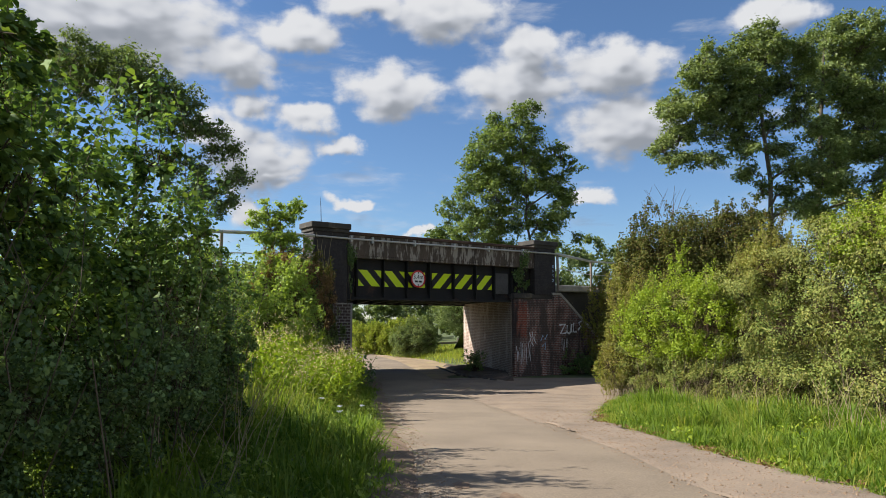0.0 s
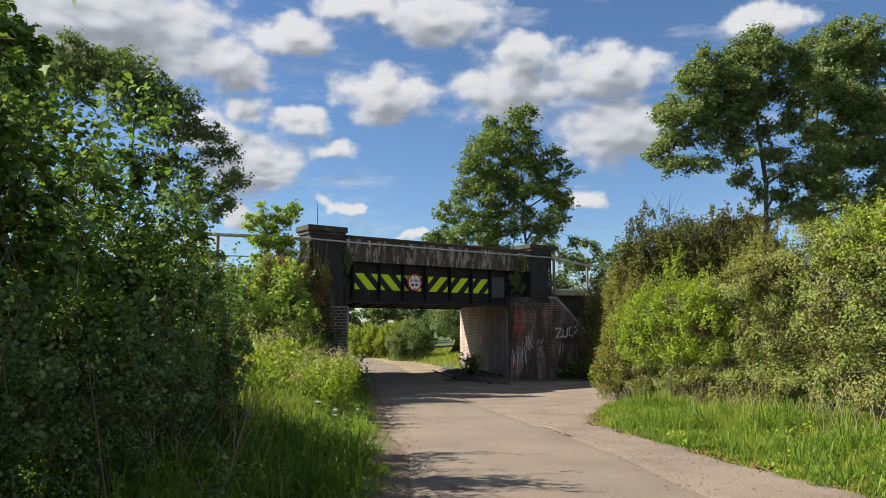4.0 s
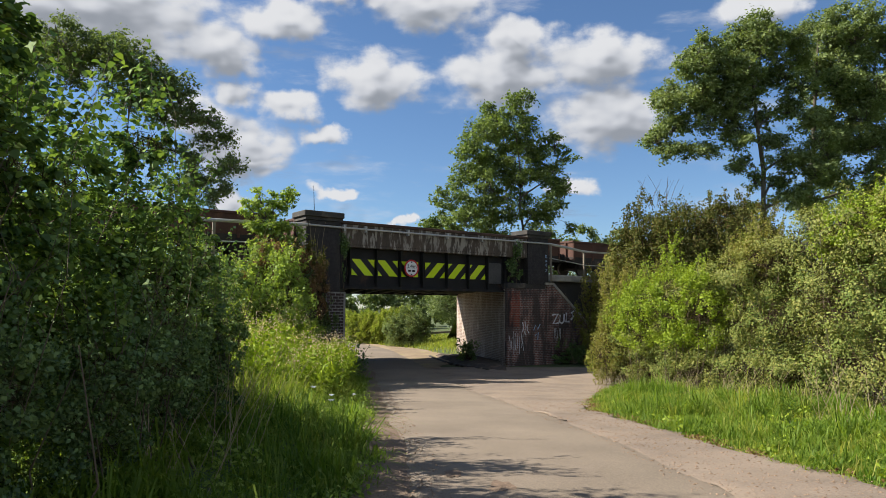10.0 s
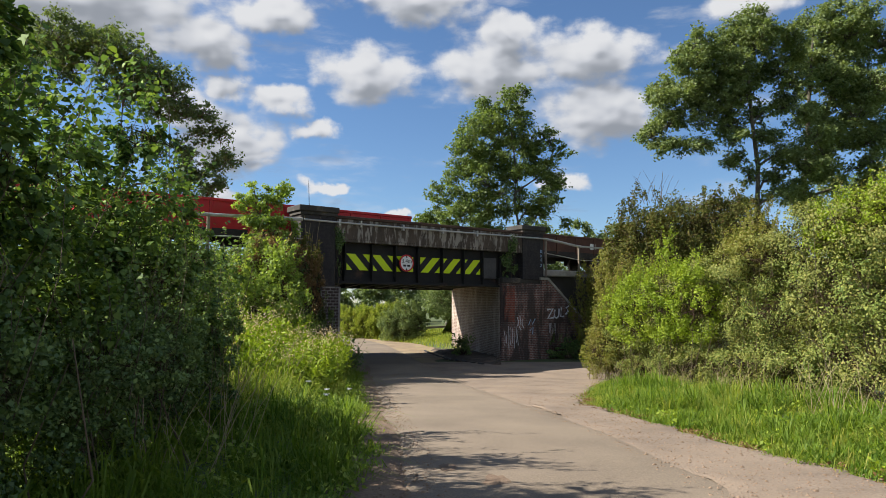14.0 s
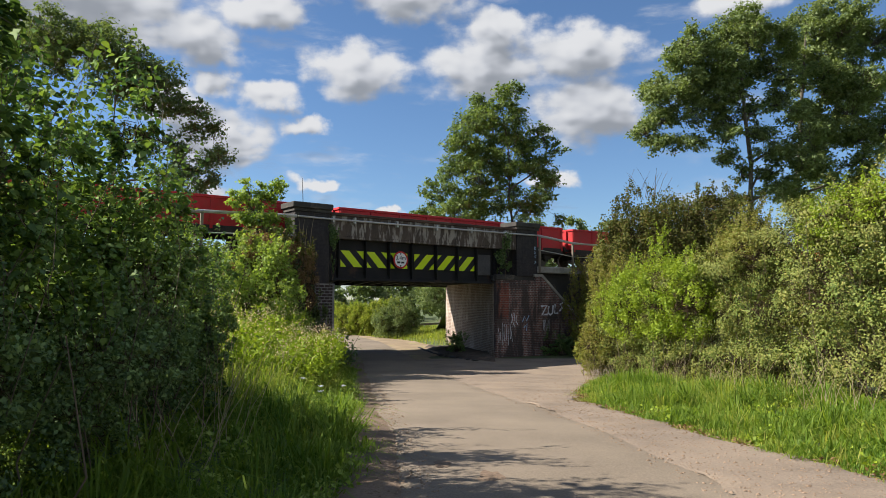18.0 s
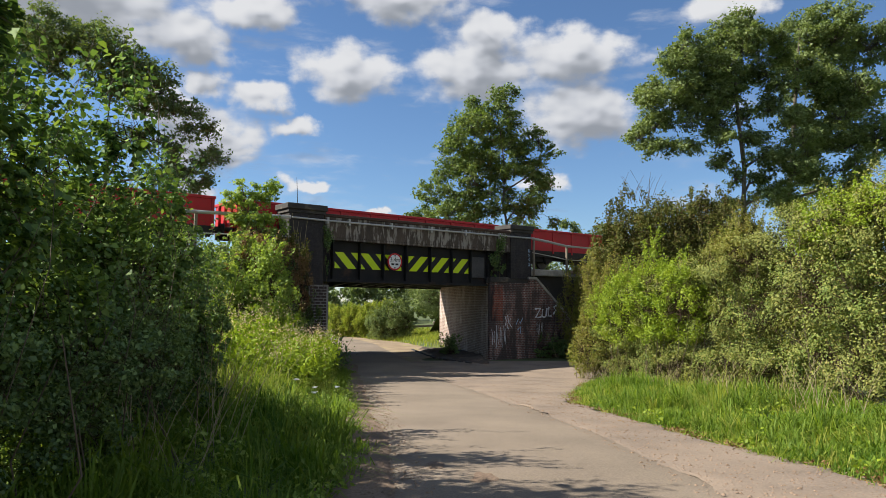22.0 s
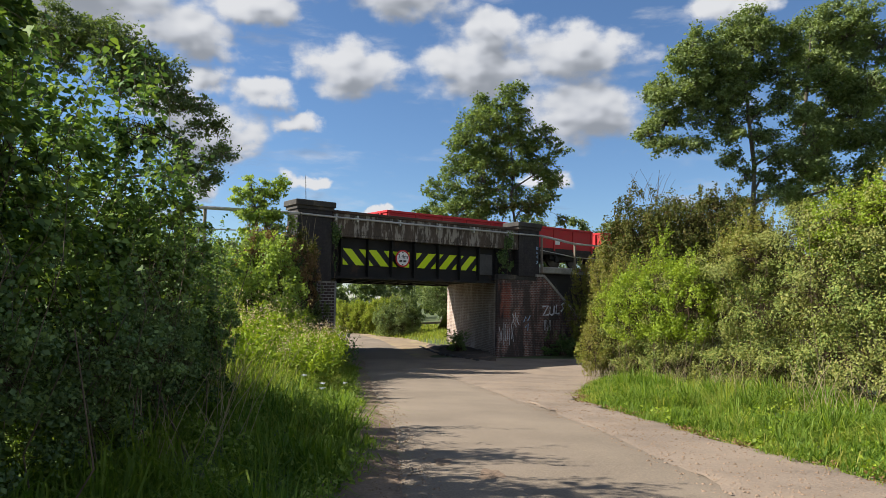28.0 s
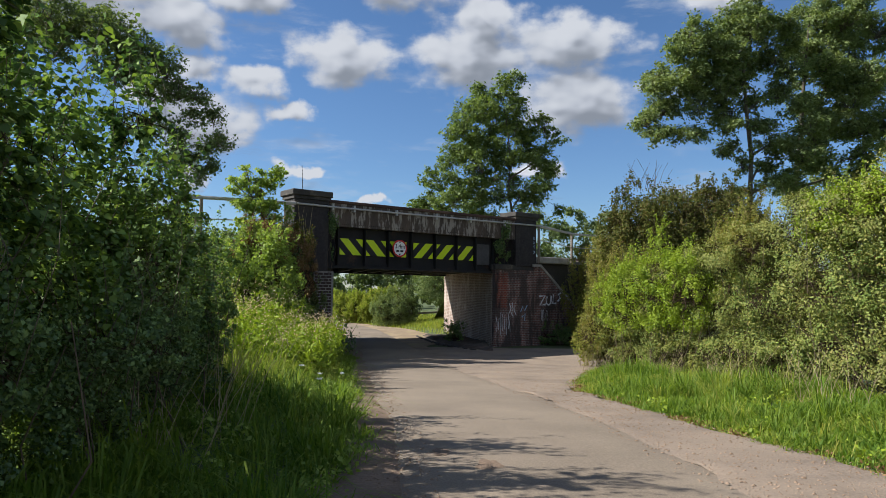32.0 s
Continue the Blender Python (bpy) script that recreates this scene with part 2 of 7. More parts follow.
M["leaf_tan"] = leaf_mat("yellowing_shrub_leaf", [(0.12, 0.165, 0.026), (0.19, 0.24, 0.04), (0.23, 0.27, 0.055), (0.25, 0.215, 0.075)], 0.36, 0.08)
M["leaf_bush"] = leaf_mat("young_ash_leaf", [(0.13, 0.22, 0.035), (0.21, 0.32, 0.055), (0.31, 0.42, 0.085)], 0.5, 0.2)
M["grass"] = leaf_mat("verge_grass", [(0.055, 0.125, 0.014), (0.095, 0.19, 0.02), (0.14, 0.25, 0.028), (0.20, 0.29, 0.04)], 0.45, 0.1)
M["grass_dry"] = leaf_mat("seeding_grass", [(0.15, 0.24, 0.03), (0.23, 0.32, 0.05), (0.34, 0.37, 0.09)], 0.48, 0.06)
M["flower"] = leaf_mat("thistledown", [(0.33, 0.25, 0.19), (0.5, 0.41, 0.33), (0.62, 0.55, 0.46)], 0.4, 0.05)
M["dead_stem"] = leaf_mat("dead_stem", [(0.12, 0.07, 0.035), (0.2, 0.13, 0.06), (0.28, 0.2, 0.11)], 0.2, 0.05)
M["ballast"] = rough_mat("ballast", (0.10, 0.09, 0.08), (0.26, 0.24, 0.21), 2.0, 18, 0.95, relief=1.0, depth=0.06)
M["rail"] = rough_mat("rail_steel", (0.10, 0.06, 0.04), (0.2, 0.13, 0.09), 2.0, 30, 0.5, 0.5, 0.1)


def brick_mat(name, c1, c2, mortar, stain, size=0.225, stain_amount=0.5, mortar_w=0.012, stain_from=0.44):
    """Brickwork in the object's own space: u along the wall is object x + y, courses along z."""
    m, nt, b = mat_base(name)
    tc = nt.nodes.new("ShaderNodeTexCoord")
    sep = nt.nodes.new("ShaderNodeSeparateXYZ")
    nt.links.new(tc.outputs["Object"], sep.inputs[0])
    add = nt.nodes.new("ShaderNodeMath")
    nt.links.new(sep.outputs["X"], add.inputs[0])
    nt.links.new(sep.outputs["Y"], add.inputs[1])
    comb = nt.nodes.new("ShaderNodeCombineXYZ")
    nt.links.new(add.outputs[0], comb.inputs["X"])
    nt.links.new(sep.outputs["Z"], comb.inputs["Y"])
    br = nt.nodes.new("ShaderNodeTexBrick")
    br.inputs["Scale"].default_value = 1.0
    br.inputs["Brick Width"].default_value, br.inputs["Row Height"].default_value = size, size * 0.42
    br.inputs["Mortar Size"].default_value, br.inputs["Mortar Smooth"].default_value = mortar_w, 0.2
    br.inputs["Color1"].default_value, br.inputs["Color2"].default_value, br.inputs["Mortar"].default_value = (*c1, 1), (*c2, 1), (*mortar, 1)
    nt.links.new(comb.outputs[0], br.inputs["Vector"])
    f = ramp(nt, noise_tex(nt, 1.7, 7.0, 0.7, stretch=(1, 1, 0.35)), [(stain_from, (0, 0, 0)), (stain_from + 0.2, (1, 1, 1))])
    f = mix(nt, 1.0, f, (stain_amount,) * 3, "MULTIPLY")
    c = mix(nt, f, br.outputs["Color"], stain)
    c = mix(nt, 0.5, c, mix(nt, 1.0, c, ramp(nt, noise_tex(nt, 14, 4), [(0.3, (0.45, 0.45, 0.45)), (0.7, (1.3, 1.3, 1.3))]), "MULTIPLY"))
    nt.links.new(c, b.inputs["Base Color"])
    b.inputs["Roughness"].default_value = 0.9
    inv = nt.nodes.new("ShaderNodeMath")
    inv.operation, inv.inputs[0].default_value = "SUBTRACT", 1.0
    nt.links.new(br.outputs["Fac"], inv.inputs[1])
    bump(nt, b, inv.outputs[0], 0.6, 0.012)
    return m


M["brick_red"] = brick_mat("red_brickwork", (0.32, 0.105, 0.068), (0.21, 0.08, 0.058), (0.46, 0.39, 0.34), (0.045, 0.036, 0.033), 0.225, 0.9, 0.018, 0.36)
M["brick_abut"] = brick_mat("stained_brickwork", (0.19, 0.135, 0.11), (0.29, 0.19, 0.145), (0.44, 0.38, 0.32), (0.62, 0.52, 0.43), 0.225, 0.85, 0.014, 0.5)
M["brick_blue"] = brick_mat("blue_brickwork", (0.025, 0.022, 0.024), (0.04, 0.034, 0.034), (0.03, 0.027, 0.025), (0.07, 0.06, 0.052), stain_amount=0.5, mortar_w=0.008)


# ---------------------------------------------------------------- mesh helpers
def part(name, bm, material, parent=None, label="", smooth=False):
    """One bmesh as one mesh object under a thing or part."""
    me = bpy.data.meshes.new(name)
    bm.to_mesh(me)
    bm.free()
    if smooth:
        me.polygons.foreach_set("use_smooth", [True] * len(me.polygons))
    ob = new(name, me)
    me.materials.append(material)
    if parent:
        ob.parent = parent
    if label:
        tagged(ob, label)
    return ob


def share(name, like, parent, m):
    """Another object on the same mesh."""
    ob = new(name, like.data)
    ob.parent = parent
    ob.matrix_basis = m
    return ob


def box(bm, x0, x1, y0, y1, z0, z1, bevel=0.0):
    vs = [bm.verts.new((x, y, z)) for x in (x0, x1) for y in (y0, y1) for z in (z0, z1)]
    fs = [bm.faces.new([vs[i] for i in f]) for f in ((0, 1, 3, 2), (4, 6, 7, 5), (0, 4, 5, 1), (2, 3, 7, 6), (0, 2, 6, 4), (1, 5, 7, 3))]
    if bevel:
        es = list({e for f in fs for e in f.edges})
        bmesh.ops.bevel(bm, geom=es, offset=bevel, segments=1, affect="EDGES", clamp_overlap=True)
    return bm


def boxed(*a, **k):
    return box(bmesh.new(), *a, **k)


def prism(bm, outline, y0, y1, flip=False):
    """An outline in (x, z), drawn out along y."""
    a = [bm.verts.new((x, y0, z)) for x, z in outline]
    b = [bm.verts.new((x, y1, z)) for x, z in outline]
    n = len(outline)
    bm.faces.new(a)
    bm.faces.new(b[::-1])
    for i in range(n):
        j = (i + 1) % n
        bm.faces.new((a[j], a[i], b[i], b[j]))
    bmesh.ops.recalc_face_normals(bm, faces=bm.faces[:])
    return bm


def loft(bm, sections, caps=True):
    """Closed rings of equal length, joined one to the next."""
    rings = [[bm.verts.new(p) for p in s] for s in sections]
    for a, b in zip(rings, rings[1:]):
        for i in range(len(a)):
            j = (i + 1) % len(a)
            bm.faces.new((a[i], a[j], b[j], b[i]))
    if caps:
        bm.faces.new(rings[0][::-1])
        bm.faces.new(rings[-1])
    bmesh.ops.recalc_face_normals(bm, faces=bm.faces[:])
    return bm


def tube(bm, pts, r0, r1=None, sides=8):
    """A round bar along a line of points."""
    r1 = r0 if r1 is None else r1
    pts = [Vector(p) for p in pts]
    rings = []
    for i, p in enumerate(pts):
        way = (pts[min(i + 1, len(pts) - 1)] - pts[max(i - 1, 0)]).normalized()
        a = way.orthogonal().normalized()
        b = way.cross(a)
        r = r0 + (r1 - r0) * i / (len(pts) - 1)
        rings.append([p + (a * math.cos(k * math.tau / sides) + b * math.sin(k * math.tau / sides)) * r for k in range(sides)])
    fixed = [rings[0]]
    for ring in rings[1:]:
        best = min(range(sides), key=lambda k: (ring[k] - fixed[-1][0]).length)
        fixed.append(ring[best:] + ring[:best])
    vs = [[bm.verts.new(p) for p in ring] for ring in fixed]
    for a, b in zip(vs, vs[1:]):
        for k in range(sides):
            j = (k + 1) % sides
            bm.faces.new((a[k], a[j], b[j], b[k]))
    bm.faces.new(vs[0][::-1])
    bm.faces.new(vs[-1])
    return bm


def thing(name, m, label, category, group="", kind=""):
    ob = new(name)
    ob.matrix_world = m
    return tagged(ob, label, category, group, kind)


def raw_mesh(name, verts, faces_n, material, parent=None):
    """A mesh out of arrays: verts (n, k, 3) where every k corners are one face's fan (k = 3 or 4)."""
    n, k, _ = verts.shape
    me = bpy.data.meshes.new(name)
    me.vertices.add(n * k)
    me.vertices.foreach_set("co", np.ascontiguousarray(verts, dtype=np.float32).ravel())
    if k == 5:      # a bent strip: three triangles
        loops = (np.arange(n, dtype=np.int32)[:, None] * 5 + np.array([0, 1, 2, 0, 2, 4, 4, 2, 3], dtype=np.int32)[None]).ravel()
        count, size = n * 3, 3
    else:
        loops, count, size = np.arange(n * k, dtype=np.int32), n, k
    me.loops.add(len(loops))
    me.loops.foreach_set("vertex_index", loops)
    me.polygons.add(count)
    me.polygons.foreach_set("loop_start", np.arange(0, count * size, size, dtype=np.int32))
    me.update(calc_edges=True)
    me.materials.append(material)
    ob = new(name, me)
    if parent:
        ob.parent = parent
    return ob


def leaf_quads(rng, at, size, out=None, flat=0.5, long=1.6):
    """Leaf-shaped four-cornered pieces at the points, turned at random but leaning to face along out."""
    n = len(at)
    nrm = rng.normal(size=(n, 3))
    nrm /= np.linalg.norm(nrm, axis=1)[:, None]
    if out is not None:
        nrm = nrm * (1 - flat) + out * flat
        nrm /= np.linalg.norm(nrm, axis=1)[:, None] + 1e-9
    a = np.cross(nrm, rng.normal(size=(n, 3)))
    a /= np.linalg.norm(a, axis=1)[:, None] + 1e-9
    b = np.cross(nrm, a)
    s = (size * rng.uniform(0.6, 1.3, n))[:, None]
    fold = nrm * s * 0.16
    return np.stack([at - a * s * long * 0.5, at + b * s * 0.5 + fold, at + a * s * long * 0.5, at - b * s * 0.5 + fold], 1)


def blades(rng, base, height, width=0.012, lean=0.35, short=False):
    """Grass blades: bent tapering strips."""
    n = len(base)
    ang = rng.uniform(0, math.tau, n)
    side = np.stack([np.cos(ang), np.sin(ang), np.zeros(n)], 1)
    way = np.stack([np.cos(ang + 1.57), np.sin(ang + 1.57), np.zeros(n)], 1) * (rng.uniform(0.1, 1.0, n) * lean)[:, None]
    h = (height * rng.uniform(0.5, 1.2, n))[:, None]
    w = (width * rng.uniform(0.7, 1.4, n))[:, None]
    up = np.array([0, 0, 1.0])
    mid = base + (up * 0.6 + way * 0.35) * h
    tip = base + (up * 0.95 + way * 1.1) * h
    if short:
        return np.stack([base - side * w, base + side * w, tip], 1)
    return np.stack([base - side * w, base + side * w, mid + side * w * 0.8, tip, mid - side * w * 0.8], 1)


LOBED = np.array([(-0.45, 0.0), (-0.36, -0.34), (-0.12, -0.24), (0.14, -0.56), (0.2, -0.2), (0.66, 0.0), (0.2, 0.2), (0.14, 0.56), (-0.12, 0.24), (-0.36, 0.34)])


OVATE = np.array([(0.0, 0.0), (0.22, -0.34), (0.58, -0.36), (1.0, 0.0), (0.58, 0.36), (0.22, 0.34)])
LOBED = np.array([(0.0, 0.0), (0.02, -0.36), (0.3, -0.3), (0.56, -0.5), (0.62, -0.2), (1.08, 0.0), (0.62, 0.2), (0.56, 0.5), (0.3, 0.3), (0.02, 0.36)])


def hanging_leaves(rng, at, size, out, shape):
    """Leaves that lie like shingles: the stalk end inside, the tip outward and down, the upper face to the light."""
    n = len(at)
    flat = out * np.array([1, 1, 0.3])
    a = flat / (np.linalg.norm(flat, axis=1)[:, None] + 1e-6) + rng.normal(size=(n, 3)) * 0.55 + np.array([0, 0, -0.45])
    a /= np.linalg.norm(a, axis=1)[:, None] + 1e-9
    nrm = np.array([0, 0, 0.9]) + flat * 0.35 + rng.normal(size=(n, 3)) * 0.42
    nrm -= a * (nrm * a).sum(1)[:, None]
    nrm /= np.linalg.norm(nrm, axis=1)[:, None] + 1e-9
    b = np.cross(nrm, a)
    s = (size * rng.uniform(0.5, 1.4, n))[:, None, None]
    lx_, ly_ = shape[:, 0][None, :, None], shape[:, 1][None, :, None]
    cup = (np.abs(shape[:, 1]) * 0.4 - shape[:, 0] ** 2 * 0.22)[None, :, None]
    return at[:, None, :] + s * (a[:, None, :] * lx_ + b[:, None, :] * ly_ + nrm[:, None, :] * cup)


# ---------------------------------------------------------------- plan
AZ = 54.0                                   # the railway's bearing, from +y towards +x
UX, UY = math.sin(radians(AZ)), math.cos(radians(AZ))
TRACK_P, RAIL_Z = 30.75, 3.75               # track's distance from the origin, height of the rails
LEFT_S, RIGHT_S = 15.2, 24.87               # the opening's two sides on the front face
SKEW = 0.436                                # the abutments' shift along the line, a metre of depth


def rail_place(s, p, z=0.0):
    """A point s along the railway and p across it."""
    return (UX * s - UY * p, UY * s + UX * p, z)


def road_z(y):
    t = min(max((y - 3) / 27, 0), 1)
    return -1.35 * (0.5 * t + 0.5 * t * t * (3 - 2 * t))


def road_edges(y):
    """The lane's two edges at a distance y."""
    ys = (-400, -20, 0, 7.3, 10.7, 17.1, 30.4, 42, 50.7, 58, 66, 80, 110)
    left = (-8, -0.9, -0.45, -0.54, -0.87, -1.53, -2.89, -4.54, -5.9, -8.5, -13.5, -26, -60)
    right = (-5, 3.0, 3.1, 3.13, 3.05, 2.35, 0.75, -1.35, -3.0, -5.2, -9.8, -21.5, -54)
    return float(np.interp(y, ys, left)), float(np.interp(y, ys, right))


def smooth(a, b, x):
    t = min(max((x - a) / (b - a), 0), 1)
    return t * t * (3 - 2 * t)


def ground_z(x, y):
    z = road_z(y)
    l, r = road_edges(y)
    off_l, off_r = l - x, x - r
    if y < 60:
        if off_l > 0:
            z += 0.45 * smooth(0.0, 2.2, off_l) + 0.6 * smooth(8, 30, off_l) * smooth(0, 20, y)
        if off_r > 1.0:
            z += 0.22 * smooth(1.2, 4.5, off_r) * (1 - smooth(16, 22, y)) + 0.6 * smooth(8, 30, off_r) * smooth(0, 20, y)
    # the field behind the bridge climbs a little to both sides of the lane
    far = smooth(40, 52, y)
    side = max(off_l, off_r)
    z += far * ((2.3 * smooth(0.6, 9, off_l) if off_l > 0 else 0.7 * smooth(0.6, 8.0, off_r)) + 1.3 * smooth(9, 60, side))
    z += 0.05 * noise.noise(Vector((x * 0.4, y * 0.4, 0))) * smooth(0.3, 1.5, max(off_l, off_r - 2.5))
    return z


def grid_sheet(name, xs, ys, height, material):
    co = [(x, y, height(x, y)) for y in ys for x in xs]
    w = len(xs)
    faces = [(j * w + i, j * w + i + 1, (j + 1) * w + i + 1, (j + 1) * w + i) for j in range(len(ys) - 1) for i in range(w - 1)]
    me = bpy.data.meshes.new(name)
    me.from_pydata(co, [], faces)
    me.polygons.foreach_set("use_smooth", [True] * len(me.polygons))
    me.materials.append(material)
    return new(name, me)


def steps(a, b, fine_a, fine_b, fine):
    """Places along a line, close together in the middle and ever wider apart outside."""
    mid = list(np.arange(fine_a, fine_b + 0.01, fine))
    lo, hi, d = [], [], fine
    x = fine_a
    while x > a:
        d *= 1.25
        x -= d
        lo.append(max(x, a))
    x, d = fine_b, fine
    while x < b:
        d *= 1.25
        x += d
        hi.append(min(x, b))
    return lo[::-1] + mid + hi


ground = tagged(grid_sheet("ground", steps(-2500, 2500, -16, 16, 0.4), steps(-2500, 3000, -4, 62, 0.5), lambda x, y: ground_z(x, y) - 0.03, M["earth"]),
                "grassy verge and field earth beside the lane", "ground", kind="structure")


def strip(name, edges, ys, lift, material, camber=0.04, n=8, rag=0.16, drop=0.05):
    """A ribbon between two edges along the lane, lying on the ground."""
    co, faces = [], []
    for y in ys:
        l, r = edges(y)
        for i in range(n + 1):
            f = i / n
            x = l + (r - l) * f
            wob = rag * (noise.noise(Vector((y * 0.9, 3.0 * (i > 0), 5.0))) + 0.5 * noise.noise(Vector((y * 3.1, 7.0 * (i > 0), 2.0)))) if i in (0, n) else 0
            co.append((x + wob, y, road_z(y) + lift + camber * (1 - (2 * f - 1) ** 2) - (drop if i in (0, n) else 0)))
    for j in range(len(ys) - 1):
        for i in range(n):
            a = j * (n + 1) + i
            faces.append((a, a + 1, a + n + 2, a + n + 1))
    me = bpy.data.meshes.new(name)
    me.from_pydata(co, [], faces)
    me.polygons.foreach_set("use_smooth", [True] * len(me.polygons))
    me.materials.append(material)
    return new(name, me)


road_ys = [*np.arange(-60, 0, 2.0), *np.arange(0, 62, 0.2), *np.arange(62, 111, 2)]
road = tagged(strip("road", road_edges, road_ys, 0.03, M["asphalt"]), "worn pale grey asphalt lane dipping under the bridge", "road", kind="structure")
gravel_left = tagged(strip("gravel_edge", lambda y: (road_edges(y)[0] - 0.55, road_edges(y)[0] + 0.45 + 0.35 * noise.noise(Vector((y * 0.35, 0, 0)))), [*np.arange(-20, 34, 0.25)], 0.05, M["edge_dirt"], 0.0, 4, 0.3),
                     "strip of loose brown gravel along the lane", "gravel", kind="structure")


def apron(y):
    """The gravel to the right of the lane, widening to the mouth of a side track."""
    right = float(np.interp(y, (-20, 0, 7.3, 10.1, 15.5, 17.1, 19, 24, 28, 31, 34, 36), (5.2, 5.0, 4.5, 3.95, 3.55, 3.6, 4.3, 5.8, 9, 24, 24, 24)))
    return road_edges(y)[1] - 0.45 + 0.35 * noise.noise(Vector((y * 0.4, 9, 0))), right


gravel_right = tagged(strip("gravel_apron", apron, [*np.arange(-20, 36.1, 0.15)], 0.05, M["gravel"], 0.0, 10, 0.32, 0.018),
                      "pale pinkish gravel apron at a side track", "gravel", kind="structure")


dirt_edge = tagged(strip("dirt_edge", lambda y: (road_edges(y)[1] - 0.4, road_edges(y)[1] + 0.5 + 2.6 * smooth(36, 42, y) * (1 - smooth(52, 60, y))), [*np.arange(35, 62, 0.25)], 0.06, M["tan_earth"], 0.0, 6, 0.25, 0.04),
                 "trodden tan earth beside the lane beyond the bridge", "earth", kind="structure")


# ---------------------------------------------------------------- embankment and track
def embankment(name, s0, s1, cut0, cut1):
    """A grassed bank along the line from s0 to s1; the ends at the bridge follow the skew where cut."""
    section = ((17.0, -1.6), (20.5, 0.4), (24.5, 2.6), (27.2, 3.3), (28.3, 3.42), (29.0, 3.44), (36.0, 3.42), (37.5, 3.2), (43.0, 0.2), (47.0, -1.6))
    ss = list(np.linspace(s0, s1, 60)) if s1 - s0 < 60 else [*np.linspace(s0, s0 + (s1 - s0) * 0.0, 1), *np.linspace(s0, s1, 120)]
    co, faces = [], []
    for s in ss:
        for p, z in section:
            q = s
            if cut1 is not None and s > cut1 - 14:
                f = (s - (cut1 - 14)) / 14
                q = s + f * max(p - 28, 0) * SKEW
                if p < 28:
                    z = -1.6 + (z + 1.6) * (1 - smooth(0.55, 1.0, f) * (1 - smooth(24, 28.5, p)))
            if cut0 is not None and s < cut0 + 14:
                f = ((cut0 + 14) - s) / 14
                q = s + f * max(p - 28, 0) * SKEW
                if p < 28.5:
                    z = -1.6 + (z + 1.6) * smooth(30.6, 35.5, s + (28 - p) * 0.12)
            x, y, _ = rail_place(q, p)
            co.append((x, y, z + 0.12 * noise.noise(Vector((x * 0.5, y * 0.5, z)))))
    w = len(section)
    for j in range(len(ss) - 1):
        for i in range(w - 1):
            a = j * w + i
            faces.append((a, a + w, a + w + 1, a + 1))
    me = bpy.data.meshes.new(name)
    me.from_pydata(co, [], faces)
    me.materials.append(M["earth"])
    return tagged(new(name, me), "overgrown railway embankment of dark earth", "embankment", kind="structure")


embankment("embankment_west", -520, LEFT_S - 2.25, None, LEFT_S - 2.25)
embankment("embankment_east", RIGHT_S + 1.4, 420, RIGHT_S + 1.4, None)

bm = bmesh.new()
box(bm, -520, 420, 28.9, 36.2, 3.3, 3.5)
bed = part("ballast_bed", bm, M["ballast"])
bed.matrix_world = pose(0, 0, 0, 0, 0, 90 - AZ)
tagged(bed, "grey stone ballast under the railway track", "ballast", kind="structure")
bm = bmesh.new()
for off in (-0.75, 0.75):
    box(bm, -520, 420, TRACK_P + off - 0.035, TRACK_P + off + 0.035, 3.62, RAIL_Z)
    box(bm, -520, 420, TRACK_P + off - 0.07, TRACK_P + off + 0.07, 3.58, 3.62)
rails = part("rails", bm, M["rail"])
rails.matrix_world = pose(0, 0, 0, 0, 0, 90 - AZ)
tagged(rails, "pair of worn steel railway rails", "rails", kind="structure")
bm = bmesh.new()
for i in range(160):
    s = -40 + i * 0.65
    box(bm, s, s + 0.25, TRACK_P - 1.25, TRACK_P + 1.25, 3.48, 3.585)
sleepers = part("sleepers", bm, M["wood_grey"])
sleepers.matrix_world = pose(0, 0, 0, 0, 0, 90 - AZ)
tagged(sleepers, "weathered railway sleepers on ballast", "sleepers", kind="stuff")


# ---------------------------------------------------------------- bridge, in metres along (x), across (y) and up (z)
M["concrete"] = rough_mat("rough_concrete", (0.22, 0.205, 0.175), (0.50, 0.46, 0.39), 2.5, 25, 0.95, relief=0.6)
M["grey_plate"] = rough_mat("dull_grey_plate", (0.04, 0.038, 0.038), (0.11, 0.105, 0.10), 1.5, 22, 0.8, relief=0.2, spot=(0.03, 0.025, 0.022), spot_scale=1.5)
BS, BP = 20.0, 28.0
bridge = thing("railway_bridge", pose(*rail_place(BS, BP, 0), 0, 0, 90 - AZ), "soot-black steel girder railway bridge on brick abutments over the lane", "bridge")


def skewed(bm):
    """Shift along the line with depth, as the abutments run."""
    for v in bm.verts:
        v.co.x += v.co.y * SKEW
    return bm


lx, rx = LEFT_S - BS, RIGHT_S - BS
# girder: web, flanges, stiffeners
part("girder_web", boxed(lx - 0.6, rx + 1.6, 0.30, 0.36, 2.6, 4.6), M["steel_dark"], bridge)
bm = boxed(lx - 0.2, rx + 1.2, 0.02, 0.62, 2.57, 2.63)
box(bm, lx - 0.2, rx + 1.2, 0.06, 0.58, 2.63, 2.68)
box(bm, lx - 0.2, rx + 1.2, 0.24, 0.30, 2.68, 2.86)
part("bottom_flange", bm, M["steel_dark"], bridge)
bm = boxed(lx - 0.25, rx + 1.6, -0.06, 0.30, 4.46, 5.50, bevel=0.015)
parapet = part("parapet_plate", bm, M["steel_band"], bridge, "flaking grey and rust-stained steel parapet plate")
bm = boxed(lx - 0.3, rx + 1.7, -0.12, 0.42, 5.50, 5.64, bevel=0.02)
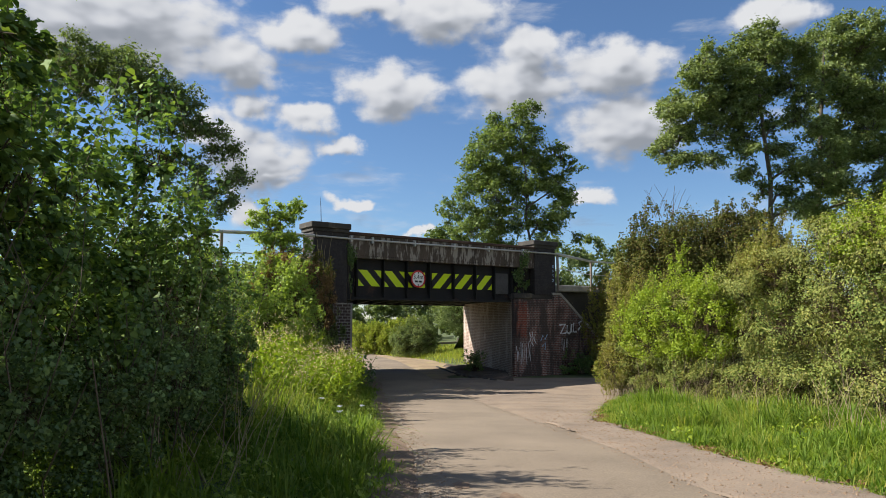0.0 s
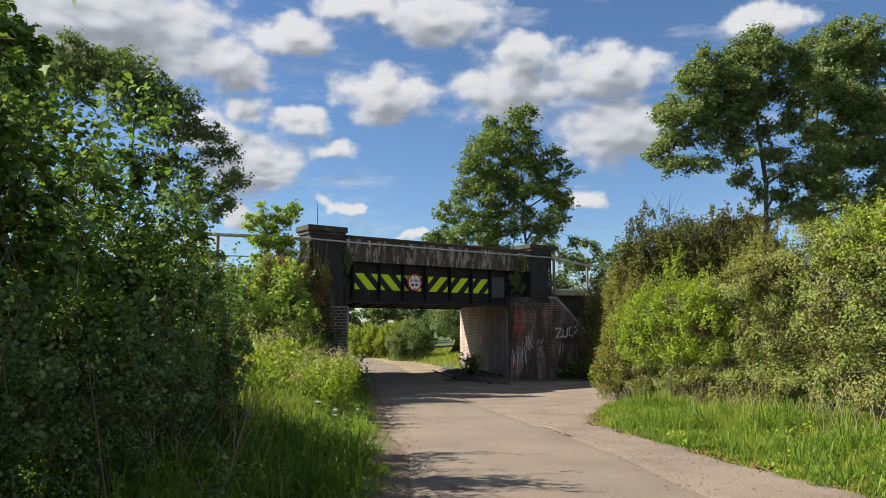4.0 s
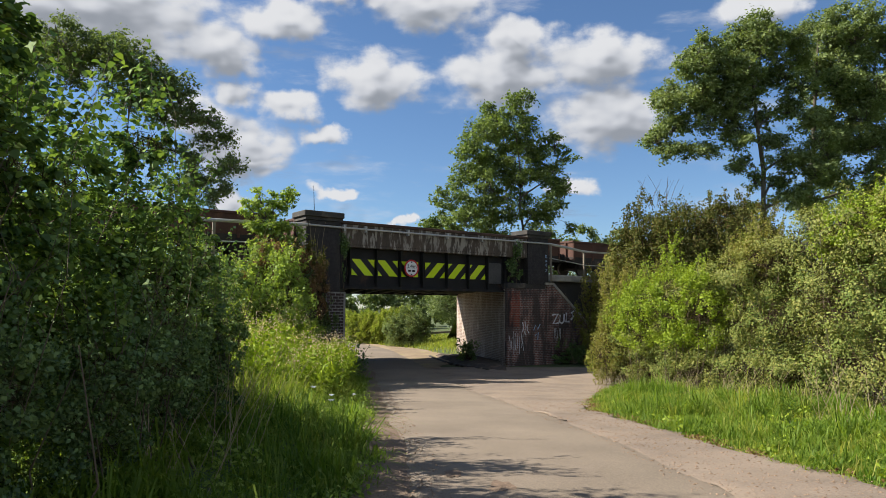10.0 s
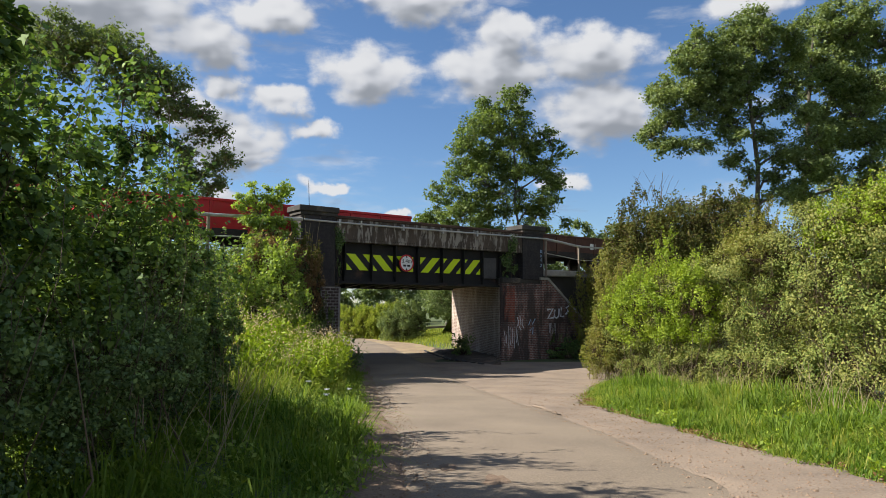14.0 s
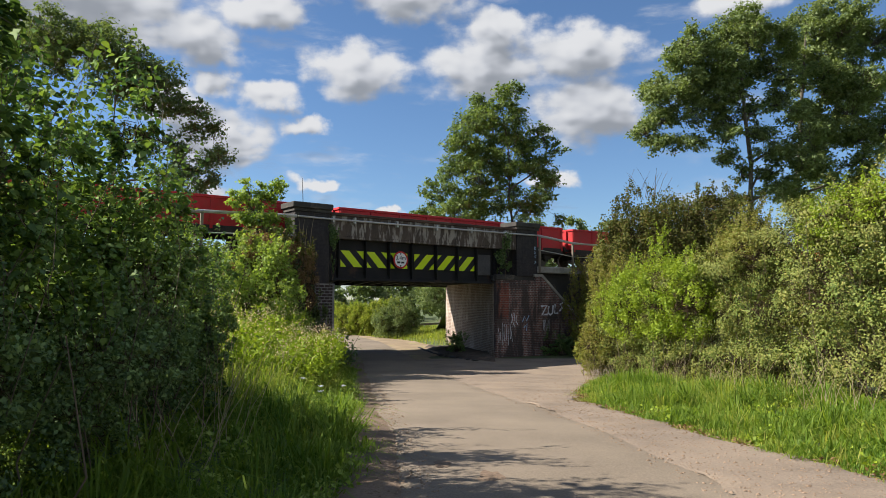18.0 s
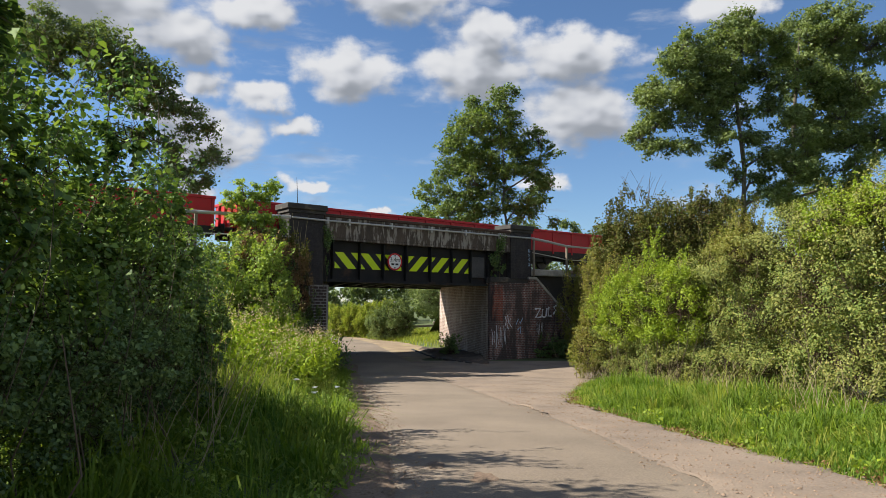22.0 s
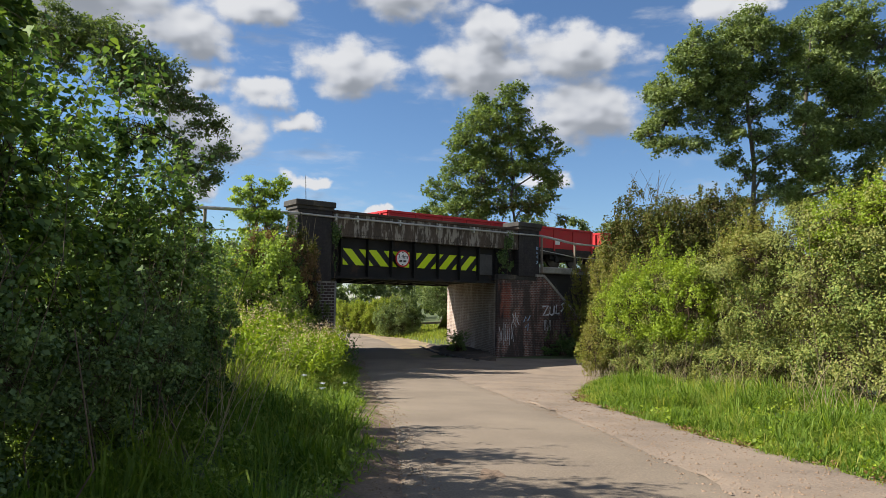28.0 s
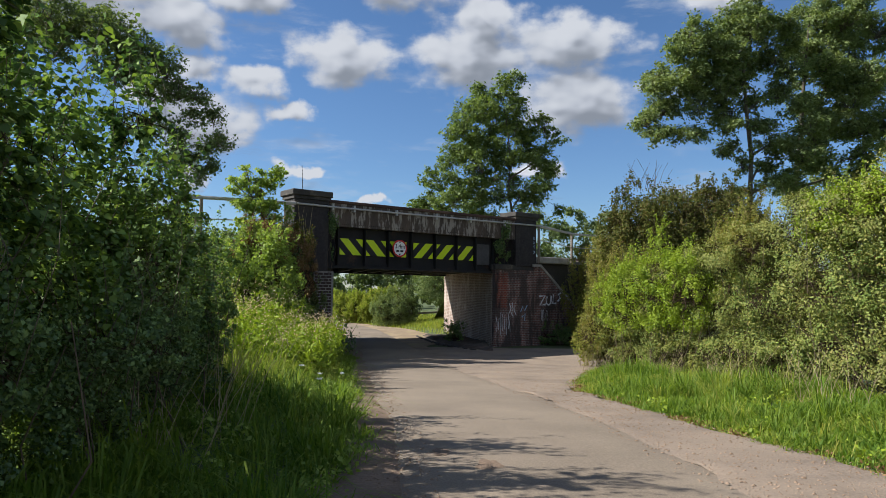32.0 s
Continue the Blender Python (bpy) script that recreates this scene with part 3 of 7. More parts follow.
part("top_flange", bm, M["rusty"], bridge)
stiff = part("stiffener", boxed(-0.02, 0.02, 0.06, 0.30, 2.68, 4.46), M["steel_dark"], bridge)
stiff.matrix_basis = pose(15.5 - BS, 0, 0)
for x in (16.96, 18.28, 19.6, 21.11, 22.5, 23.78, 25.0):
    share("stiffener", stiff, bridge, pose(x - BS, 0, 0))
# rivets in rows along the flange and the parapet's foot
bm = bmesh.new()
for i in range(88):
    x = lx + 0.1 + i * 0.11
    box(bm, x - 0.016, x + 0.016, 0.045, 0.06, 2.75, 2.782)
    box(bm, x - 0.016, x + 0.016, -0.072, -0.06, 4.56, 4.592)
tagged(part("rivets", bm, M["steel_dark"], bridge), kind="stuff")
# deck and far girder
bm = boxed(lx - 0.5, rx + 0.5, 0.62, 9.4, 2.95, 3.3)
part("deck", skewed(bm), M["steel_dark"], bridge)
cross = part("cross_girder", skewed(boxed(0, 0.2, 0.5, 9.4, 2.62, 2.95)), M["steel_dark"], bridge)
cross.matrix_basis = pose(lx + 0.3, 0, 0)
for i in range(1, 10):
    share("cross_girder", cross, bridge, pose(lx + 0.3 + i * 1.05, 0, 0))
bm = boxed(lx - 0.4, rx + 0.4, 0, 0.3, 2.57, 4.3)
for v in bm.verts:
    v.co.y += 9.4
    v.co.x += 9.4 * SKEW
part("far_girder", bm, M["steel_dark"], bridge)


# hazard panels
def hazard_panel(x0, x1, lean, z0=3.2, z1=3.95):
    bm = boxed(x0, x1, 0.235, 0.245, z0, z1)
    panel = part("hazard_panel", bm, M["black"], bridge, "black and fluorescent yellow striped hazard panel")
    bm = bmesh.new()
    h, pitch, wide, slant = z1 - z0, 0.86, 0.46, 0.95
    k = -2
    while k < 4:
        a = x0 + k * pitch + slant * h if lean < 0 else x1 - k * pitch - wide - slant * h
        pts = [(a, z0), (a + wide, z0), (a + wide + lean * h * slant, z1), (a + lean * h * slant, z1)]
        # clip the slanting stripe to the panel
        for edge, sign in ((x0 + 0.01, 1), (x1 - 0.01, -1)):
            out = []
            for i, (px, pz) in enumerate(pts):
                qx, qz = pts[(i + 1) % len(pts)]
                inside, nxt = sign * (px - edge) >= 0, sign * (qx - edge) >= 0
                if inside:
                    out.append((px, pz))
                if inside != nxt:
                    f = (edge - px) / (qx - px)
                    out.append((edge, pz + f * (qz - pz)))
            pts = out
            if len(pts) < 3:
                break
        if len(pts) >= 3:
            prism(bm, pts, 0.228, 0.236)
        k += 1
    part("stripes", bm, M["yellow_hv"], panel)


for x0, x1, lean in ((15.66, 16.9, -1), (17.02, 18.2, -1), (18.36, 19.4, -1), (19.8, 21.02, 1), (21.2, 22.36, 1), (22.66, 23.7, 1)):
    hazard_panel(x0 - BS, x1 - BS, lean)


part("end_plate", boxed(23.85 - BS, 24.8 - BS, 0.20, 0.24, 3.0, 4.1, bevel=0.01), M["grey_plate"], bridge, "plain grey end plate on the girder")


# pilasters and caps
def pilaster(name, x0, x1, z0, z1, y0=-0.12, y1=0.95, mat="brick_blue"):
    pl = part(name, boxed(x0, x1, y0, y1, z0, z1, bevel=0.02), M[mat], bridge)
    bm = boxed(x0 - 0.06, x1 + 0.06, y0 - 0.06, y1 + 0.06, z1, z1 + 0.14)
    box(bm, x0 - 0.14, x1 + 0.12, y0 - 0.14, y1 + 0.14, z1 + 0.14, z1 + 0.40, bevel=0.03)
    part("coping", bm, M["stone_cap"], pl)
    return pl


pilaster("pilaster", 13.2 - BS, 14.9 - BS, 2.4, 5.56)
pilaster("pilaster", 26.45 - BS, 28.05 - BS, 3.0, 5.60)
# abutments
bm = boxed(lx - 2.3, lx, 0.0, 9.7, -1.7, 2.42)
part("abutment", skewed(bm), M["brick_blue"], bridge, "dark brick abutment hidden by shrubs")
bm = boxed(rx, rx + 3.0, 0.0, 9.7, -1.7, 2.72)
part("abutment", skewed(bm), M["brick_abut"], bridge, "pale stained brick abutment under the bridge")
bm = boxed(rx - 0.12, rx + 3.0, -0.08, 9.82, 2.72, 3.02, bevel=0.02)
part("bearing_course", skewed(bm), M["stone_cap"], bridge)
part("front_wall", boxed(rx, rx + 2.95, -0.2, 0.0, -1.7, 2.78), M["brick_red"], bridge, "sooty red brick front wall with graffiti")
M["brick_patch"] = brick_mat("red_brick_patch", (0.30, 0.06, 0.03), (0.20, 0.05, 0.03), (0.26, 0.18, 0.14), (0.03, 0.022, 0.02), 0.225, 1.0, 0.014, 0.42)
part("red_brick_panel", boxed(rx + 0.02, rx + 0.9, -0.206, -0.2, 0.7, 2.6), M["brick_patch"], bridge, "patch of cleaner bright red brick")
part("front_coping", boxed(rx - 0.05, rx + 1.3, -0.27, 0.0, 2.78, 3.06, bevel=0.02), M["stone_cap"], bridge)
# wing wall falls away to the east, turned a little towards the lane
bm = bmesh.new()
prism(bm, [(0, -1.7), (0, 3.0), (0.4, 3.0), (3.9, -0.2), (3.9, -1.7)], 0, 0.45)
wing = part("wing_wall", bm, M["brick_red"], bridge, "sloping brick wing wall with sprayed graffiti")
wing.matrix_basis = pose(rx + 2.95, -0.2, 0, 0, 0, -8)
bm = bmesh.new()
prism(bm, [(-0.1, 3.0), (-0.1, 3.14), (0.45, 3.14), (4.0, -0.12), (4.0, -0.26), (0.4, 3.0)], -0.06, 0.55)
part("wing_coping", bm, M["concrete"], wing)
# retaining wall behind the wing, with a pale block on top
part("retaining_wall", boxed(28.06 - BS, 34.0 - BS, 0.55, 0.95, -1.6, 3.25), M["brick_dark"], bridge)
part("capping_block", boxed(28.3 - BS, 31.4 - BS, 0.2, 0.95, 3.25, 3.62, bevel=0.04), M["concrete"], bridge, "rough pale concrete capping block")
# handrail in front of the parapet, with clamps
bm = bmesh.new()
tube(bm, [(13.3 - BS, -0.2, 5.32), (15 - BS, -0.2, 5.30), (20 - BS, -0.2, 5.30), (26 - BS, -0.2, 5.32), (28.2 - BS, -0.2, 5.33)], 0.045)
part("handrail", bm, M["galv"], bridge, "pale galvanised tubular handrail")
clamp = part("rail_clamp", boxed(-0.05, 0.05, -0.23, -0.06, 5.16, 5.45, bevel=0.01), M["galv"], bridge)
clamp.matrix_basis = pose(15.05 - BS, 0, 0)
for s in (16.17, 18.52, 20.91, 23.15, 25.57):
    share("rail_clamp", clamp, bridge, pose(s - BS, 0, 0))

# height sign
sign = thing("height_sign", pose(*rail_place(18.8, 27.93, 3.16), 0, 0, 90 - AZ), "round white height limit sign with red rim on girder", "road sign")


def disc(r, y0, y1, n=40, inner=0.0):
    bm = bmesh.new()
    o = [(r * math.cos(k * math.tau / n), 0.45 + r * math.sin(k * math.tau / n)) for k in range(n)]
    if not inner:
        return prism(bm, o, y0, y1)
    i = [(inner * math.cos(k * math.tau / n), 0.45 + inner * math.sin(k * math.tau / n)) for k in range(n)]
    for k in range(n):
        j = (k + 1) % n
        for y, flip in ((y0, 0), (y1, 1)):
            f = [bm.verts.new((a, y, b)) for a, b in (o[k], o[j], i[j], i[k])]
            bm.faces.new(f if not flip else f[::-1])
        for a, b in ((o[k], o[j]), (i[j], i[k])):
            bm.faces.new([bm.verts.new(v) for v in ((a[0], y0, a[1]), (b[0], y0, b[1]), (b[0], y1, b[1]), (a[0], y1, a[1]))])
    return bm


part("plate", disc(0.405, 0, 0.012), M["white"], sign)
part("red_rim", disc(0.415, -0.006, 0.016, inner=0.345), M["red_sign"], sign)


def lettering(name, body, size, m, material, parent, label=""):
    cu = bpy.data.curves.new(name, "FONT")
    cu.body, cu.size, cu.align_x, cu.align_y, cu.extrude = body, size, "CENTER", "CENTER", 0.003
    me_ob = new(name, cu)
    me = bpy.data.meshes.new_from_object(me_ob.evaluated_get(bpy.context.evaluated_depsgraph_get()))
    bpy.data.objects.remove(me_ob)
    ob = new(name, me)
    me.materials.append(material)
    ob.parent, ob.matrix_basis = parent, m
    if label:
        tagged(ob, label)
    return ob


lettering("height_text", "3.4m", 0.30, pose(0, -0.006, 0.54, 90, 0, 0), M["black"], sign)
part("small_text", box(boxed(-0.2, -0.03, -0.005, 0, 0.28, 0.37), 0.03, 0.2, -0.005, 0, 0.28, 0.37), M["black"], sign)
part("upper_mark", boxed(-0.035, 0.035, -0.005, 0, 0.71, 0.78), M["black"], sign)
part("lower_mark", boxed(-0.035, 0.035, -0.005, 0, 0.12, 0.19), M["black"], sign)


# bricks of the pier's front, each its own piece
M["pier_brick"] = rough_mat("dark_pier_brick", (0.018, 0.013, 0.012), (0.055, 0.032, 0.026), 4.0, 30, 0.8, relief=0.3)
M["mortar"] = rough_mat("pale_mortar", (0.13, 0.12, 0.11), (0.36, 0.34, 0.31), 2.0, 25, 0.95, relief=0.2)
pier = part("pier_front", boxed(14.25 - BS, 15.2 - BS, -0.1, 0.0, -1.7, 2.40), M["mortar"], bridge, "pale mortared front of dark brick pier")
brick = part("brick", boxed(0, 0.25, -0.108, -0.1, 0, 0.10, bevel=0.003), M["pier_brick"], pier)
half_brick = part("half_brick", boxed(0, 0.11, -0.108, -0.1, 0, 0.10, bevel=0.003), M["pier_brick"], pier)
rb = random.Random(4)
first = True
for row in range(29):
    z = -1.55 + row * 0.135
    x = 14.28 - BS + (0.0 if row % 2 else -0.142)
    while x < 15.2 - BS - 0.1:
        full = x >= 14.27 - BS and x + 0.27 <= 15.21 - BS
        at = pose(max(x, 14.28 - BS), rb.uniform(-0.006, 0.004), z, 0, rb.uniform(-0.6, 0.6), 0)
        like = brick if full else half_brick
        if first and full:
            brick.matrix_basis, first = at, False
        else:
            share(like.name.split(".")[0], like, pier, at)
        x += 0.284
half_brick.matrix_basis = pose(14.28 - BS, 0, -1.55 - 0.135)


# sprayed strokes
def scrawl(name, strokes, y, r, material, parent, m, label):
    for s in strokes:
        bm = tube(bmesh.new(), [(a, y, b) for a, b in s], r, r, 5)
        for v in bm.verts:
            v.co.y = y + (v.co.y - y) * 0.15
        part("graffiti_stroke", bm, material, parent, label).matrix_basis = m


M["spray_white"] = rough_mat("faded_white_spray", (0.5, 0.5, 0.52), (0.78, 0.78, 0.79), 5.0, 40, 0.9, relief=0)
M["spray_blue"] = rough_mat("faded_blue_spray", (0.2, 0.32, 0.5), (0.45, 0.6, 0.75), 5.0, 40, 0.9, relief=0)
rz = random.Random(9)
big = [[(0, 0.5), (0.4, 0.55), (0.05, 0.0), (0.45, 0.05)], [(0.55, 0.5), (0.5, 0.1), (0.65, 0.02), (0.8, 0.12), (0.85, 0.55)], [(1.0, 0.62), (0.95, 0.1), (1.2, 0.12)], [(1.55, 0.7), (1.35, 0.62), (1.5, 0.4), (1.3, 0.22)]]
scrawl("graffiti", big, -0.012, 0.06, M["spray_white"], wing, pose(0.35, 0, 0.85), "white sprayed graffiti strokes")
scrawl("graffiti", [[(0.1 * k + rz.uniform(-0.05, 0.05), 0.3), (0.1 * k, -0.2 - rz.random() * 0.2)] for k in range(5)], -0.012, 0.012, M["spray_white"], wing, pose(0.5, 0, 0.3), "white sprayed graffiti strokes")
scrawl("graffiti", [[(0, 0), (0.15, 0.3), (0.3, 0.05), (0.5, 0.35)], [(0.1, -0.3), (0.35, -0.1), (0.3, -0.5)]], -0.212, 0.035, M["spray_blue"], bridge, pose(rx + 1.9, 0, 0.5), "blue sprayed graffiti strokes")
scrawl("graffiti", [[(0.14 * k + rz.uniform(-0.06, 0.06), rz.uniform(0.2, 0.6)), (0.14 * k + rz.uniform(-0.06, 0.06), 0), (0.14 * k, -0.3 - rz.random() * 0.4)] for k in range(8)], -0.212, 0.018, M["spray_white"], bridge, pose(rx + 0.15, 0, -0.1), "white sprayed graffiti strokes")
scrawl("graffiti", [[(0, 0.0), (0.12, 0.06), (0, 0.14), (0.14, 0.12)], [(0.13, 0.3), (0.02, 0.38), (0.13, 0.46)], [(0.0, 0.55), (0.13, 0.6), (0.0, 0.66)], [(0.02, 0.8), (0.12, 0.78), (0.13, 0.92), (0.03, 0.94), (0.02, 0.8)]], -0.135, 0.022, M["spray_blue"], bridge, pose(27.78 - BS, 0, 3.75), "blue sprayed graffiti strokes")
scrawl("graffiti", [[(0.0, 0.6), (0.12, 0.35), (0.02, 0.1)], [(0.2, 0.65), (0.28, 0.3), (0.16, 0.05), (0.3, -0.1)], [(0.42, 0.5), (0.36, 0.2), (0.5, 0.0)]], -0.212, 0.03, M["spray_white"], bridge, pose(rx + 1.05, 0, 0.35), "white sprayed graffiti strokes")
scrawl("graffiti", [[(0, 0), (0.1, 0.5), (0.2, 0.1), (0.35, 0.6)], [(0.1, -0.3), (0.3, -0.2)]], -0.125, 0.016, M["spray_white"], bridge, pose(14.45 - BS, 0, 0.1), "white sprayed graffiti strokes")


# fences that carry the handrail on along the bank
def bank_fence(label, pts, posts, mid_drop):
    fe = thing("bank_fence", pose(*rail_place(*pts[0][:2], 3.4)), label, "fence", "fences beside the track")
    base = Vector(rail_place(*pts[0][:2], 3.4))
    line = [Vector(rail_place(*p)) - base for p in pts]
    part("top_rail", tube(bmesh.new(), line, 0.075, sides=8), M["galv"], fe)
    part("middle_rail", tube(bmesh.new(), [p - Vector((0, 0, mid_drop)) for p in line], 0.025, sides=6), M["galv"], fe)
    for s, p, z0, z1 in posts:
        q = Vector(rail_place(s, p, 0)) - base
        bm = boxed(-0.06, 0.06, -0.05, 0.05, z0, z1, bevel=0.01)
        po = part("post", bm, M["wood_grey"], fe)
        po.matrix_basis = Matrix.Translation(q) @ pose(0, 0, 0, 0, 0, 90 - AZ)
    return fe


bank_fence("pale tube fence on timber posts beside the track", [(13.25, 27.85, 5.32), (11, 27.85, 5.25), (9.15, 27.85, 5.20), (8.2, 26.4, 5.0), (7.2, 24.8, 4.75)], [(9.15, 27.85, 3.2, 5.2), (11.2, 27.85, 3.2, 5.2)], 0.85)
bank_fence("pale tube fence on timber posts beside the track", [(28.1, 27.85, 5.33), (29.6, 27.9, 5.2), (31.0, 27.9, 5.05), (34.0, 27.9, 5.05), (36.5, 27.6, 4.6)], [(28.2, 27.85, 3.2, 5.3), (31.0, 27.9, 3.2, 5.1), (33.4, 27.9, 3.2, 5.1), (34.1, 27.9, 3.2, 5.2)], 0.8)


# ---------------------------------------------------------------- clouds: a far sheet round the horizon, drifting slowly
CLOUDS = ((-26.3, 21.6, 10.6, 4.6), (-17.0, 20.0, 3.4, 2.1), (-12.1, 22.5, 4.4, 1.8), (-0.2, 24.5, 5.8, 2.4), (-7.0, 25.1, 4.2, 1.4), (-4.5, 18.4, 4.4, 2.3),
          (7.2, 22.0, 3.5, 1.6), (6.3, 18.8, 5.3, 2.7), (14.4, 19.6, 5.3, 2.2), (15.2, 15.2, 4.9, 2.9), (-11.3, 16.0, 2.5, 1.2), (-8.7, 14.1, 2.2, 0.8),
          (-16.0, 16.7, 2.2, 1.3), (26.2, 22.2, 3.0, 1.4), (-7.6, 9.6, 2.1, 0.6), (11.9, 10.0, 2.2, 0.8), (-16.2, 8.7, 1.9, 1.1), (-2.0, 7.1, 1.4, 0.4), (-13.5, 12.0, 2.2, 0.5), (-18.2, 14.6, 2.6, 1.6), (-15.5, 12.6, 4.6, 2.6))


def cloud_group(fine):
    """How deep inside a cloud a place of the sky lies: 1 in a middle, 0 at a rim, from bearing and height in degrees."""
    g = bpy.data.node_groups.new("cloud_field", "ShaderNodeTree")
    g.interface.new_socket("Place", in_out="INPUT", socket_type="NodeSocketVector")
    g.interface.new_socket("Depth", in_out="OUTPUT", socket_type="NodeSocketFloat")
    gi, go = g.nodes.new("NodeGroupInput"), g.nodes.new("NodeGroupOutput")
    n1 = g.nodes.new("ShaderNodeTexNoise")
    n1.inputs["Scale"].default_value, n1.inputs["Detail"].default_value, n1.inputs["Roughness"].default_value = 0.30, 7.0 if fine else 2.0, 0.55
    g.links.new(gi.outputs[0], n1.inputs["Vector"])
    sub = g.nodes.new("ShaderNodeVectorMath")
    sub.operation = "SUBTRACT"
    sub.inputs[1].default_value = (0.5, 0.5, 0.5)
    g.links.new(n1.outputs["Color"], sub.inputs[0])
    sca = g.nodes.new("ShaderNodeVectorMath")
    sca.operation = "MULTIPLY"
    sca.inputs[1].default_value = (5.5, 3.0, 0)
    g.links.new(sub.outputs[0], sca.inputs[0])
    add = g.nodes.new("ShaderNodeVectorMath")
    g.links.new(gi.outputs[0], add.inputs[0])
    g.links.new(sca.outputs[0], add.inputs[1])
    last = None
    for u, v, a, b in CLOUDS:
        mp = g.nodes.new("ShaderNodeMapping")
        mp.vector_type = "TEXTURE"
        mp.inputs["Location"].default_value, mp.inputs["Scale"].default_value = (u, v, 0), (a, b, 1)
        g.links.new(add.outputs[0], mp.inputs["Vector"])
        ln = g.nodes.new("ShaderNodeVectorMath")
        ln.operation = "LENGTH"
        g.links.new(mp.outputs[0], ln.inputs[0])
        if last is None:
            last = ln.outputs["Value"]
        else:
            mn = g.nodes.new("ShaderNodeMath")
            mn.operation = "SMOOTH_MIN"
            mn.inputs[2].default_value = 0.4
            g.links.new(last, mn.inputs[0])
            g.links.new(ln.outputs["Value"], mn.inputs[1])
            last = mn.outputs[0]
    n2 = g.nodes.new("ShaderNodeTexNoise")
    n2.inputs["Scale"].default_value, n2.inputs["Detail"].default_value, n2.inputs["Roughness"].default_value = 0.55, 7.0 if fine else 1.5, 0.52
    drawn = g.nodes.new("ShaderNodeMapping")
    drawn.inputs["Scale"].default_value, drawn.inputs["Rotation"].default_value = (0.7, 1.25, 1), (0, 0, -0.3)
    g.links.new(gi.outputs[0], drawn.inputs["Vector"])
    g.links.new(drawn.outputs[0], n2.inputs["Vector"])
    ma = g.nodes.new("ShaderNodeMath")
    ma.operation = "MULTIPLY_ADD"
    ma.inputs[1].default_value, ma.inputs[2].default_value = 1.1, 0.47
    g.links.new(n2.outputs["Fac"], ma.inputs[0])
    su = g.nodes.new("ShaderNodeMath")
    su.operation = "SUBTRACT"
    g.links.new(ma.outputs[0], su.inputs[0])
    g.links.new(last, su.inputs[1])
    g.links.new(su.outputs[0], go.inputs[0])
    return g


